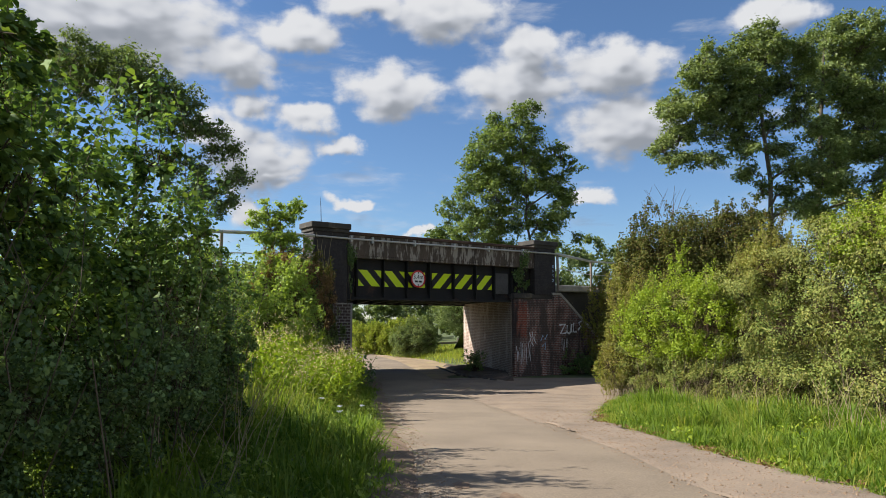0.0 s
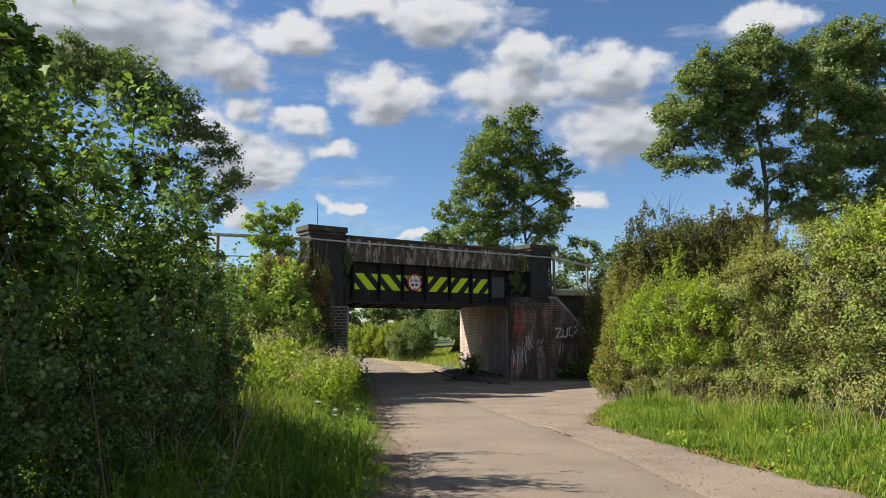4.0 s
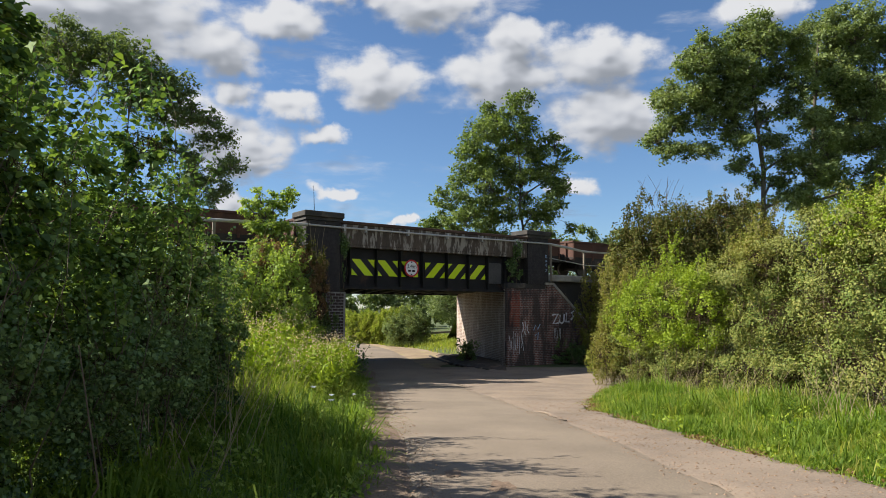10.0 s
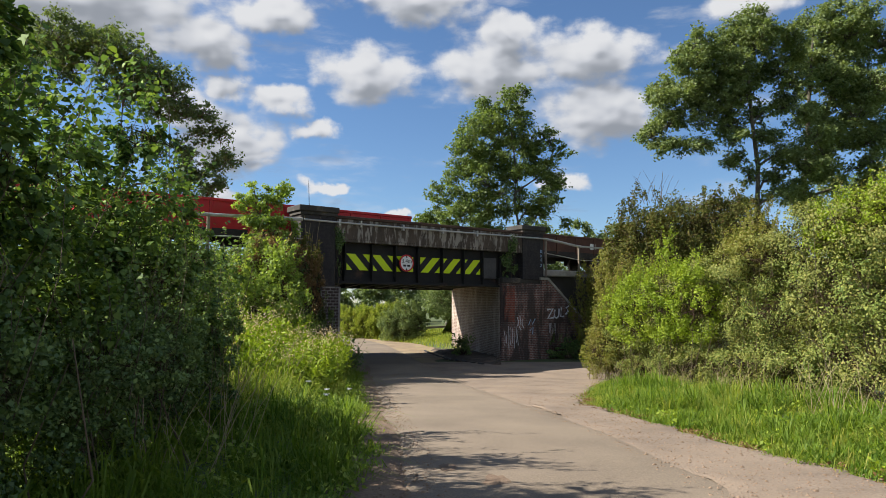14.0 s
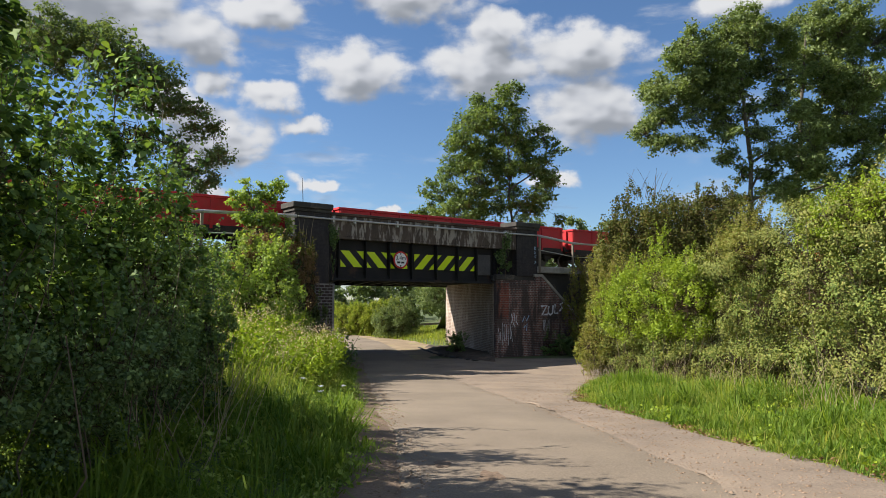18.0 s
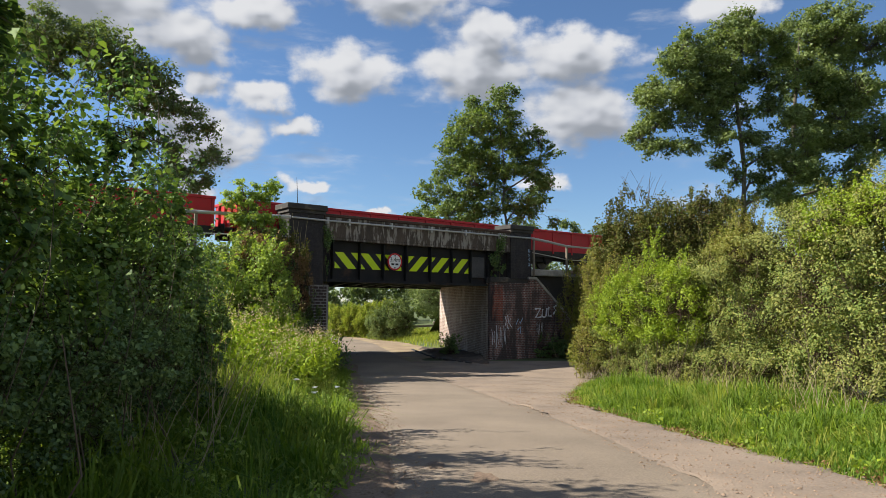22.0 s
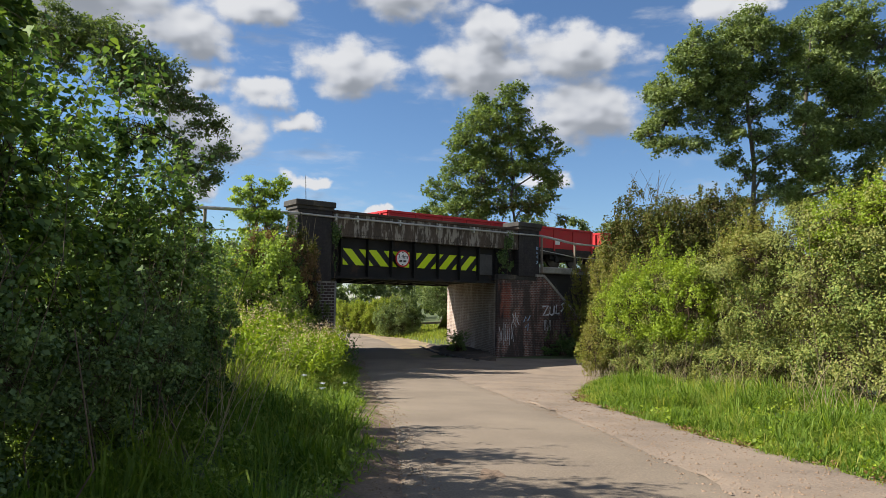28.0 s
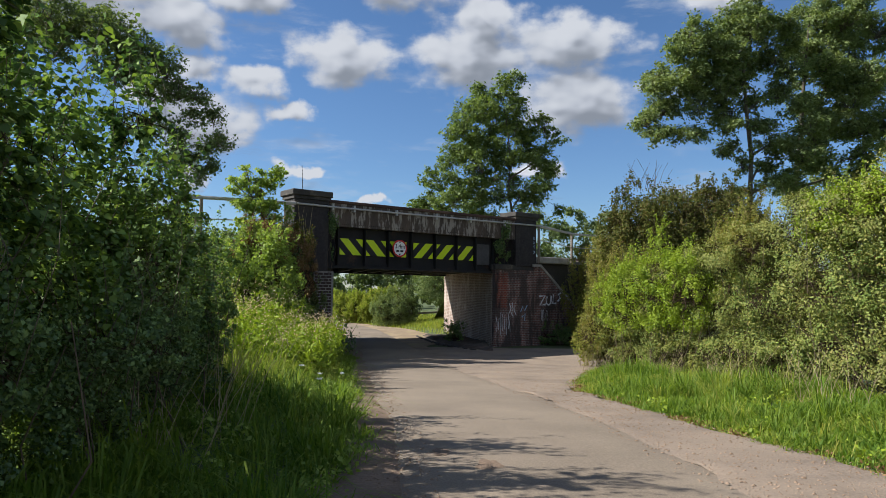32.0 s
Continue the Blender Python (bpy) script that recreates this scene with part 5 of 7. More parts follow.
# ---------------------------------------------------------------- plants
def crown(rng, lobes, per_lobe, spread=1.0):
    """Clumps of points in ellipsoid lobes (x, y, z, rx, ry, rz): centres of the leaf clumps, mostly near the skin."""
    out = []
    for x, y, z, rx_, ry_, rz_ in lobes:
        d = rng.normal(size=(per_lobe, 3))
        d /= np.linalg.norm(d, axis=1)[:, None]
        r = rng.uniform(0.1, 1.0, per_lobe) ** 0.5
        out.append(np.array([x, y, z]) + d * r[:, None] * np.array([rx_, ry_, rz_]) * spread)
    return np.concatenate(out)


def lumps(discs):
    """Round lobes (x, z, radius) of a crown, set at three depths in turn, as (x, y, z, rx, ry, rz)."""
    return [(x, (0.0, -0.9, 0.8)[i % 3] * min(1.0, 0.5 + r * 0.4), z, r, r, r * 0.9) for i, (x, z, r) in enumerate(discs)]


def small_leaves(rng, at, out, size, long=1.5):
    """Three-cornered leaflets for trees far off, their upper faces to the sky and out of the clump."""
    n = len(at)
    nrm = np.array([0, 0, 0.7]) + out * 0.6 + rng.normal(size=(n, 3)) * 0.6
    nrm /= np.linalg.norm(nrm, axis=1)[:, None] + 1e-9
    a = np.cross(nrm, rng.normal(size=(n, 3)))
    a /= np.linalg.norm(a, axis=1)[:, None] + 1e-9
    b = np.cross(nrm, a)
    s = (size * rng.uniform(0.6, 1.4, n))[:, None]
    return np.stack([at + b * s * 0.6, at + a * s * long, at - b * s * 0.6], 1)


def tree(name, at, label, lobes, clumps, leaves, leaf, clump_r, material, trunk_r, fork=0.35, seed=1, depth=0.0, category="tree"):
    """A tapered trunk that forks into limbs and twigs, each ending in a domed clump of hanging leaflets."""
    rng = np.random.default_rng(seed)
    tr = thing(name, pose(*at), label, category)
    lobes = [(x, y + rng.normal() * depth * 0.35 + 0.4 * depth * (i % 2), z, a, b + depth * 0.25, c) for i, (x, y, z, a, b, c) in enumerate(lobes)] if depth else lobes
    area = np.array([l[3] * l[5] for l in lobes])
    share_n = np.maximum(5, (area / area.sum() * clumps)).astype(int)
    ends = np.concatenate([crown(rng, [l], n, 1.22) for l, n in zip(lobes, share_n)])
    top = max(l[2] for l in lobes)
    cx, cy = np.mean([l[0] for l in lobes]), np.mean([l[1] for l in lobes])
    bm = bmesh.new()
    n = 7
    line = [Vector((0.55 * cx * (k / n) ** 1.6 + rng.normal() * trunk_r * 0.4 * (k > 0), cy * (k / n) ** 1.3 + rng.normal() * trunk_r * 0.4 * (k > 0), -0.3 + (top * 0.92 + 0.3) * k / n)) for k in range(n + 1)]
    tube(bm, line, trunk_r, trunk_r * 0.16, 10)
    # each limb springs from the nearest wood that lies below it: the trunk, or a limb already grown
    wood = [(line[k].lerp(line[k + 1], q), trunk_r * (1 - 0.8 * (k + q) / n)) for k in range(n) for q in (0, 0.33, 0.67) if (k + q) / n > fork * 0.8]
    hubs = [None] * len(lobes)
    for o in sorted(range(len(lobes)), key=lambda i: (Vector(lobes[i][:3]) - line[4]).length):
        l = lobes[o]
        b = Vector(l[:3]) + Vector((0, 0, -0.3 * l[5]))
        a, r = min(wood, key=lambda q: (q[0] - b).length + 0.9 * max(0.0, q[0].z - b.z + 0.5 * math.hypot(q[0].x - b.x, q[0].y - b.y)))
        mid = a.lerp(b, 0.5) + Vector((rng.normal() * 0.12, rng.normal() * 0.12, 0.12)) * (b - a).length
        r0 = min(r * 0.75, trunk_r * 0.34)
        way = [a, a.lerp(mid, 0.5) + Vector((0, 0, 0.02)), mid, mid.lerp(b, 0.6), b, b + Vector((rng.normal() * 0.2, rng.normal() * 0.2, l[5] * 0.6))]
        tube(bm, way, r0, max(0.02, r0 * 0.3), 7)
        wood += [(mid, r0 * 0.7), (b, r0 * 0.45)]
        hubs[o] = (a, mid, b)
    owner = np.repeat(np.arange(len(lobes)), share_n)
    for e, o in zip(ends, owner):
        e = Vector(e)
        a, mid, b = hubs[o]
        s0 = mid.lerp(b, rng.uniform(0.3, 1.0))
        tube(bm, [s0, s0.lerp(e, 0.5) + Vector((0, 0, -0.1 * (e - s0).length)), e], trunk_r * 0.07, 0.012, 3)
    part("trunk", bm, M["bark"], tr)
    m = len(ends)
    # clumps of very unlike size, flattened, each with its own tilt
    size = rng.uniform(0.35, 1.35, m)
    count = np.maximum(4, leaves * size ** 1.6).astype(int)
    k = count.sum()
    d = rng.normal(size=(k, 3)) + np.array([0, 0, 0.3])
    d /= np.linalg.norm(d, axis=1)[:, None]
    tilt = rng.normal(size=(m, 2)).repeat(count, 0) * 0.35
    off = d * (clump_r * size.repeat(count) * rng.uniform(0.2, 1.0, k))[:, None] * np.array([1, 1, 0.5])
    off[:, 2] += (off[:, :2] * tilt).sum(1) - 0.12 * clump_r
    raw_mesh("crown", small_leaves(rng, ends.repeat(count, 0) + off, d, leaf), None, M[material], tr)
    return tr


def bush(name, at, label, lobes, count, leaf, material, seed=1, stems=14, out_bias=0.45, skin=0.4, category="bush", long=1.5, lobed=0, shoots=24, reach_up=(0.3, 0.85), clump=85, up=0.9):
    """A shrub: leaves in a thick skin on lumpy lobes, twigs sticking out, stems inside."""
    rng = np.random.default_rng(seed)
    b = thing(name, pose(*at), label, category)
    vol = np.array([l[3] * l[4] + l[4] * l[5] + l[3] * l[5] for l in lobes])
    share_n = (vol / vol.sum() * count).astype(int)
    P, O = [], []
    for l, n in zip(lobes, share_n):
        # clumpy skin: directions gather round sprig tips
        k = max(8, n // clump)
        tips = rng.normal(size=(k, 3))
        tips /= np.linalg.norm(tips, axis=1)[:, None]
        reach = rng.uniform(1 - skin, 1.10, k)
        pick = rng.integers(0, k, n)
        d = tips[pick] + rng.normal(size=(n, 3)) * (0.115 if clump < 100 else 0.125)
        d /= np.maximum(1.0, np.linalg.norm(d, axis=1) / 1.08)[:, None]
        rad = reach[pick] * rng.uniform(0.5, 1.0, n) ** 0.35
        p = d * rad[:, None] * np.array(l[3:6]) + np.array(l[:3])
        P.append(p)
        O.append(d)
    # young shoots stick up out of the top
    sprigs = []
    for i in range(shoots):
        l = lobes[i % len(lobes)]
        a, r = rng.uniform(0, math.tau), rng.uniform(0, 0.8)
        foot = np.array([l[0] + l[3] * r * math.cos(a), l[1] + l[4] * r * math.sin(a), l[2] + l[5] * math.sqrt(1 - r * r) * 0.9])
        q = rng.uniform(0, 1, 46)[:, None] ** 1.1
        way = np.array([rng.normal() * 0.3, rng.normal() * 0.3, 1.0]) * rng.uniform(*reach_up)
        off = rng.normal(size=(46, 3)) * leaf * 0.8
        P.append(foot + way * q + off)
        sprigs.append((foot, way))
        O.append(off / (np.linalg.norm(off, axis=1)[:, None] + 1e-9))
    P, O = np.concatenate(P), np.concatenate(O)
    # the inside: a thicket of bare twigs, coloured dark to deepen the shade in the gaps
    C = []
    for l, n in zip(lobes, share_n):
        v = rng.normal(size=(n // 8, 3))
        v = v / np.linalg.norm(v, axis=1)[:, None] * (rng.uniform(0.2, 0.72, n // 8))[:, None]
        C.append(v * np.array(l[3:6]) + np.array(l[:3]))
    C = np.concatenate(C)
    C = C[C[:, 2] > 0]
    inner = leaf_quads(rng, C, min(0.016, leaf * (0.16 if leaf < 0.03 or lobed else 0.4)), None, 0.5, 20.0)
    keep = P[:, 2] > -0.1
    P, O = P[keep], O[keep]
    O = O + np.array([0, 0, up])
    O = O / (np.linalg.norm(O, axis=1)[:, None] + 1e-9)
    raw_mesh("foliage", hanging_leaves(rng, P, leaf, O, LOBED if lobed == 2 else OVATE) if lobed else leaf_quads(rng, P, leaf, O, out_bias, long), None, M[material], b)
    tagged(raw_mesh("shade_twig_thicket", inner, None, M["shade_toned_twig"], b), kind="stuff")
    bm = bmesh.new()
    for i in range(stems):
        l = lobes[i % len(lobes)]
        tip = Vector((l[0] + rng.normal() * l[3] * 0.5, l[1] + rng.normal() * l[4] * 0.5, l[2] + l[5] * rng.uniform(0.3, 1.0)))
        foot = Vector((l[0] * 0.6 + rng.normal() * 0.25 - 0.2 * (lobed > 0), l[1] * 0.85 + rng.normal() * 0.3, -0.2))
        tube(bm, [foot, foot.lerp(tip, 0.5) + Vector((rng.normal() * 0.15, rng.normal() * 0.15, 0)), tip], 0.011 * min(1.0, at[1] / 8 + 0.2), 0.003, 5)
    for foot, way in sprigs:
        tube(bm, [Vector(foot - way * 0.5), Vector(foot + way * 0.4) + Vector((rng.normal(), rng.normal(), 0)) * 0.05, Vector(foot + way)], 0.0035, 0.0015, 3)
    part("branchwork", bm, M["twig"], b)
    return b


def gz(x, y):
    return ground_z(x, y)


# the tall hedge beside the lane: several shrubs in a row
def hedge_lobes(rng, length, depth, height, count):
    """A loose hedge: tall lumps in a row, and many small ones that bulge out of its face."""
    out = []
    for i in range(count):
        f = (i + 0.5) / count - 0.5
        hh = height * rng.uniform(0.86, 1.08)
        out.append((rng.normal() * 0.12 - 0.15, f * length, hh * 0.5, depth * rng.uniform(0.7, 0.95), length / count * 0.8, hh * 0.54))
        out.append((depth * 0.2 + rng.normal() * 0.1, f * length + rng.normal() * 0.2, hh * 0.3, depth * 0.65, length / count * 0.7, hh * 0.36))
    for i in range(14):
        r = rng.uniform(0.22, 0.45)
        z = rng.uniform(0.15, 1.0) * height
        out.append((depth * rng.uniform(0.35, 0.85) * (1.1 - 0.5 * z / height), rng.uniform(-0.5, 0.5) * length, z, r, r * rng.uniform(0.9, 1.5), r * rng.uniform(0.6, 1.0)))
    return out


def clipped_lobes(rng, length, depth, height):
    """A clipped hedge: rounded lumps in three tiers, close together."""
    out = []
    for k, (zc, rz_) in enumerate(((0.17, 0.24), (0.50, 0.27), (0.80, 0.22))):
        for i in range(6):
            f = (i + 0.5 + 0.3 * (k == 1)) / 6 - 0.5
            out.append((rng.normal() * 0.08 + 0.08 * k, f * length + rng.normal() * 0.15, height * zc, depth * rng.uniform(0.93, 1.07), length * 0.16, height * rz_ * rng.uniform(0.9, 1.15)))
    return out


rg = np.random.default_rng(11)
for y, ln, h, x, lf, cnt, up in ((0.4, 3.0, 2.5, -3.0, 0.06, 7400, 24), (2.9, 2.8, 3.2, -3.1, 0.057, 29000, 90), (5.3, 2.8, 3.0, -3.2, 0.057, 32000, 100), (7.6, 2.6, 2.4, -3.35, 0.052, 30000, 100), (9.6, 2.0, 1.9, -3.6, 0.05, 14000, 50)):
    shrub = bush("hedge_shrub", (x, y, gz(x, y)), "tall dark green maple hedge shrub, sunlit through its top", hedge_lobes(rg, ln, 0.95, h, 3), cnt, lf, "leaf_maple", int(y * 10 + 7), 20, category="hedge", lobed=2 if y < 2 else 1, skin=0.55, clump=110, shoots=up, reach_up=(0.3, 0.95))
    if y == 2.9:
        hedge_near = shrub


def bough(parent, pts, n, leaf, seed):
    """A bough that leans out of a shrub, with leaves hanging along it."""
    rng = np.random.default_rng(seed)
    line = [Vector(p) for p in pts]
    wood = tube(bmesh.new(), line, 0.009, 0.003, 5)
    P = []
    for i in range(n):
        f = rng.uniform(0.1, 1.0) * (len(line) - 1)
        k = min(int(f), len(line) - 2)
        foot = line[k].lerp(line[k + 1], f - k)
        tip = foot + Vector((rng.normal() * 0.09, rng.normal() * 0.09, rng.uniform(-0.12, 0.06)))
        tube(wood, [foot, foot.lerp(tip, 0.5), tip], 0.002, 0.001, 3)
        P.append(tip)
    P = np.array([tuple(p) for p in P])
    twigs = part("bough", wood, M["twig"], parent)
    raw_mesh("bough_foliage", hanging_leaves(rng, P, leaf, rng.normal(size=P.shape), LOBED), None, M["leaf_maple"], twigs)


bough(hedge_near, [(0.2, -0.5, 2.5), (0.7, -0.5, 2.72), (1.2, -0.45, 2.78), (1.72, -0.35, 2.62)], 46, 0.05, 91)
bough(hedge_near, [(0.3, 0.1, 2.3), (0.8, 0.0, 2.5), (1.25, 0.0, 2.45)], 30, 0.05, 92)
for y, x in ((2.0, -2.3), (3.9, -2.35), (5.8, -2.5), (7.6, -2.75), (9.3, -3.2)):
    bush("bramble_bush", (x, y, gz(x, y)), "shaded dark bramble at the foot of the hedge", [(-0.1, 0, 0.5, 0.4, 1.2, 0.75)] + [(rg.uniform(0.0, 0.45), rg.uniform(-1.0, 1.0), rg.uniform(0.15, 1.1), rg.uniform(0.2, 0.36), rg.uniform(0.25, 0.5), rg.uniform(0.15, 0.34)) for k in range(9)], 21000 if y < 5 else 15000, 0.024 if y < 5 else 0.027, "leaf_bramble", int(y * 31), 8, long=1.4)
for y, x, h in ((11.0, -4.9, 1.5), (13.0, -5.7, 1.2), (15.5, -6.3, 1.3), (18.0, -6.8, 1.7)):
    bush("bramble_bush", (x, y, gz(x, y)), "sunlit bramble and nettles behind the verge", [(0, 0, h * 0.45, 0.9, 1.4, h * 0.55), (0.3, 0.8, h * 0.35, 0.8, 0.9, h * 0.45)], 9000, 0.055, "leaf_bush", int(y * 37), 8)

# hedge on the far side of the lane
line = [(8.0, 7.5), (7.8, 11.0), (7.5, 14.5), (7.1, 18), (6.6, 21.5), (6.2, 24.6), (6.3, 27.2)]
hts = (4.6, 4.5, 4.35, 4.0, 3.8, 3.65, 3.2)
for i, ((x, y), h) in enumerate(zip(line, hts)):
    bush("hawthorn_hedge", (x + 1.4, y, gz(x + 1.4, y)), "thick hawthorn hedge, grey green with browning sprigs", clipped_lobes(rg, 3.9, 1.45, h), (14000, 76000, 95000, 80000, 66000, 52000, 40000)[i], 0.034, "leaf_thorn", 50 + i, 20, category="hedge", skin=0.58, out_bias=0.55, clump=170, up=0.5)
bush("elm_sucker_bush", (7.0, 21.2, gz(7.0, 21.2)), "bright green young elm growing out of the hedge", [(-0.4, 2.6, 2.3, 0.8, 1.0, 0.9), (-0.2, 1.3, 2.4, 0.95, 1.2, 1.2), (0.1, -0.4, 2.6, 1.0, 1.2, 1.25), (0.35, -2.0, 2.6, 0.95, 1.1, 1.1), (0.3, 0.3, 3.6, 0.35, 0.4, 0.9)], 30000, 0.045, "leaf_elm", 77, shoots=40, clump=150, skin=0.5)

bush("loose_shrub", (6.9, 26.4, gz(6.9, 26.4)), "tan and olive shrub with bare stems at the hedge's end", [(0, 0, 1.9, 1.0, 0.9, 2.0), (0.9, -0.4, 2.8, 0.9, 0.9, 1.5), (-0.5, 0.2, 1.1, 0.8, 0.8, 1.2), (0.4, 0.2, 3.5, 0.7, 0.7, 0.8)], 22000, 0.045, "leaf_tan", 80, stems=40, shoots=40)
bush("elm_sucker_bush", (8.7, 13.6, gz(8.7, 13.6)), "yellow green young elm topping the hawthorn hedge", [(0, 0, 3.6, 0.8, 1.0, 0.7), (0.1, 1.2, 3.4, 0.7, 0.8, 0.6), (0.2, -1.0, 3.7, 0.7, 0.9, 0.7)], 14000, 0.036, "leaf_elm", 78, stems=8, shoots=24, reach_up=(0.2, 0.5))
bush("elm_sucker_bush", (8.4, 17.6, gz(8.4, 17.6)), "yellowing loose shrub topping the hawthorn hedge", [(0, 0, 3.5, 0.8, 1.0, 0.6), (0.1, 1.3, 3.5, 0.7, 0.8, 0.6)], 11000, 0.036, "leaf_tan", 79, stems=8, shoots=40)

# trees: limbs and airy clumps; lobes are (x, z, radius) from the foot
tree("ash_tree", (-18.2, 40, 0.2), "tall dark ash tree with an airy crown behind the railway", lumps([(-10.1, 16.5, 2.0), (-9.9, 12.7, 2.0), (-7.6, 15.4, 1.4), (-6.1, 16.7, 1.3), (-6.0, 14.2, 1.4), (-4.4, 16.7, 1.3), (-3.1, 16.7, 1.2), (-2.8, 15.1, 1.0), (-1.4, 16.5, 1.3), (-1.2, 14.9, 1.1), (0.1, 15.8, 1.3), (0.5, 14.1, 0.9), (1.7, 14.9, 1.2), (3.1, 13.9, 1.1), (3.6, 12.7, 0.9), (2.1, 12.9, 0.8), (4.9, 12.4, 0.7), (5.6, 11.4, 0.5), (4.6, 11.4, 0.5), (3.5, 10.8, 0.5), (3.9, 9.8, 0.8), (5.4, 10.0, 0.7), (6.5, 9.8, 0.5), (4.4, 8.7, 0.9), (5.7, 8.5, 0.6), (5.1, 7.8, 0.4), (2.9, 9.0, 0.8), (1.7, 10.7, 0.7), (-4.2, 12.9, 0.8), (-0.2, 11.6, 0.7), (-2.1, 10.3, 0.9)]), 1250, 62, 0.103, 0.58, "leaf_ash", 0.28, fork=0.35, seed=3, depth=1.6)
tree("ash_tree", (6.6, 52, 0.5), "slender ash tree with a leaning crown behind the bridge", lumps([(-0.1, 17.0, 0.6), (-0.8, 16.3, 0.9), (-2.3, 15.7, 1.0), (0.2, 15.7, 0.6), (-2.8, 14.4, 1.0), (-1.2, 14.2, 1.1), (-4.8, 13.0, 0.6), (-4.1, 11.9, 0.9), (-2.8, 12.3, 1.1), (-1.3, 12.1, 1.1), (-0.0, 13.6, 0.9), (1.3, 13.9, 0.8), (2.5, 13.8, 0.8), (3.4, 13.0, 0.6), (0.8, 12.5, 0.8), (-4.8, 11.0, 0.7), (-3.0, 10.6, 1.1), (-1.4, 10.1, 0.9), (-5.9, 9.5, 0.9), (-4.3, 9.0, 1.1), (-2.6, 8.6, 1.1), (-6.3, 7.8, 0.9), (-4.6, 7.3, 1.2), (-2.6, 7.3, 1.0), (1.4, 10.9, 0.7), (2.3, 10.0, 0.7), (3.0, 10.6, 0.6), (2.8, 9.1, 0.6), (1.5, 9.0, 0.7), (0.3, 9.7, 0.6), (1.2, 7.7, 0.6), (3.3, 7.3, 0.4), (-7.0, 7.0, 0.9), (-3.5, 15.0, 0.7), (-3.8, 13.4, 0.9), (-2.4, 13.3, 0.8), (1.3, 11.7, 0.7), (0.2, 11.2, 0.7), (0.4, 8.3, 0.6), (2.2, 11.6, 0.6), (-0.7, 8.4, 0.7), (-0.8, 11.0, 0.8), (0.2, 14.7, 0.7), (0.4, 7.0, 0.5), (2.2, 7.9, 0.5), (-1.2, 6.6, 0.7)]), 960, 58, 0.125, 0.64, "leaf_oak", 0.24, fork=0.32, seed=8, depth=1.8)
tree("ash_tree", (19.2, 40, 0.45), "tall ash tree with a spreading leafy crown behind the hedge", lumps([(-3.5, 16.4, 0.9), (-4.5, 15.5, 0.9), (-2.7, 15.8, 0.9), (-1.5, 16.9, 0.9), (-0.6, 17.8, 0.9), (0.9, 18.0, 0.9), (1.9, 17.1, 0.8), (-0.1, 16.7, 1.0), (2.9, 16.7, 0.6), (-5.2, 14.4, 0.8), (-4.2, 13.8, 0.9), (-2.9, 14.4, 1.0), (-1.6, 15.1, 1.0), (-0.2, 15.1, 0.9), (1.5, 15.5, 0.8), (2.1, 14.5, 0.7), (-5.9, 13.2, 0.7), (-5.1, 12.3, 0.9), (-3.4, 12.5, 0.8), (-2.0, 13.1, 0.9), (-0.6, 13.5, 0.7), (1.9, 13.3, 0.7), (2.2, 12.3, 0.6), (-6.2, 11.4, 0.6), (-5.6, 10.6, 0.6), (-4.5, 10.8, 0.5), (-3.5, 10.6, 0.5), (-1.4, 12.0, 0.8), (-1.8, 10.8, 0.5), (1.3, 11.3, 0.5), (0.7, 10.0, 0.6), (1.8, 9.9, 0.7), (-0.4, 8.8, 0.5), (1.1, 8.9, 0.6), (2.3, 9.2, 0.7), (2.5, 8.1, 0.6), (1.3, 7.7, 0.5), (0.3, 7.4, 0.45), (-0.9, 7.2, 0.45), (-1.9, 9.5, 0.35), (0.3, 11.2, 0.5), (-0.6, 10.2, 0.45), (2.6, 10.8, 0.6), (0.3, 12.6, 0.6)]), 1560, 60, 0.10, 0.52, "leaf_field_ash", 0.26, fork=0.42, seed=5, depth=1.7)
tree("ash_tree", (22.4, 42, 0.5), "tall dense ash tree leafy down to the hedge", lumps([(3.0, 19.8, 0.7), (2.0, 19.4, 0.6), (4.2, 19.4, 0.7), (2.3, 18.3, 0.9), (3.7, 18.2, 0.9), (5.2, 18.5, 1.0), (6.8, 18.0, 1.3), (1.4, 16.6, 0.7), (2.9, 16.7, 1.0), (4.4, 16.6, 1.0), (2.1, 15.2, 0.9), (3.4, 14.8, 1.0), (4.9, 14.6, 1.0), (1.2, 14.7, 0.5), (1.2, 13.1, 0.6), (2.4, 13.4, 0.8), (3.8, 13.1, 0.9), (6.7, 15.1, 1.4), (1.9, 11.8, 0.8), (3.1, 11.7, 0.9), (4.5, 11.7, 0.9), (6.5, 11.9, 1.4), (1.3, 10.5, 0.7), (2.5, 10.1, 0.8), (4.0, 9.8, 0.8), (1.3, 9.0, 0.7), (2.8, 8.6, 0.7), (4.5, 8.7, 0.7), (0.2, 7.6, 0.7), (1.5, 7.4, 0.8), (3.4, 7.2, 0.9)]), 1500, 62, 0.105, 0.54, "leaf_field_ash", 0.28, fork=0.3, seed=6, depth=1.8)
bush("hawthorn_bush", (11.6, 31, 0.6), "dense dark hawthorn bush, reddish with berries", [(0, 0, 3.9, 2.4, 2.4, 2.4), (-1.9, 0, 3.8, 1.6, 2, 2.3), (2.2, 0, 4.0, 1.8, 2, 2.3), (0, 0, 2.0, 2.8, 2.4, 2.0), (-2.7, 0.2, 3.3, 1.1, 1.5, 2.2), (1.2, -0.2, 4.5, 1.5, 1.8, 1.8), (3.2, -0.3, 3.2, 1.3, 1.6, 2.2)], 88000, 0.07, "leaf_brown", 21, clump=180, skin=0.5)


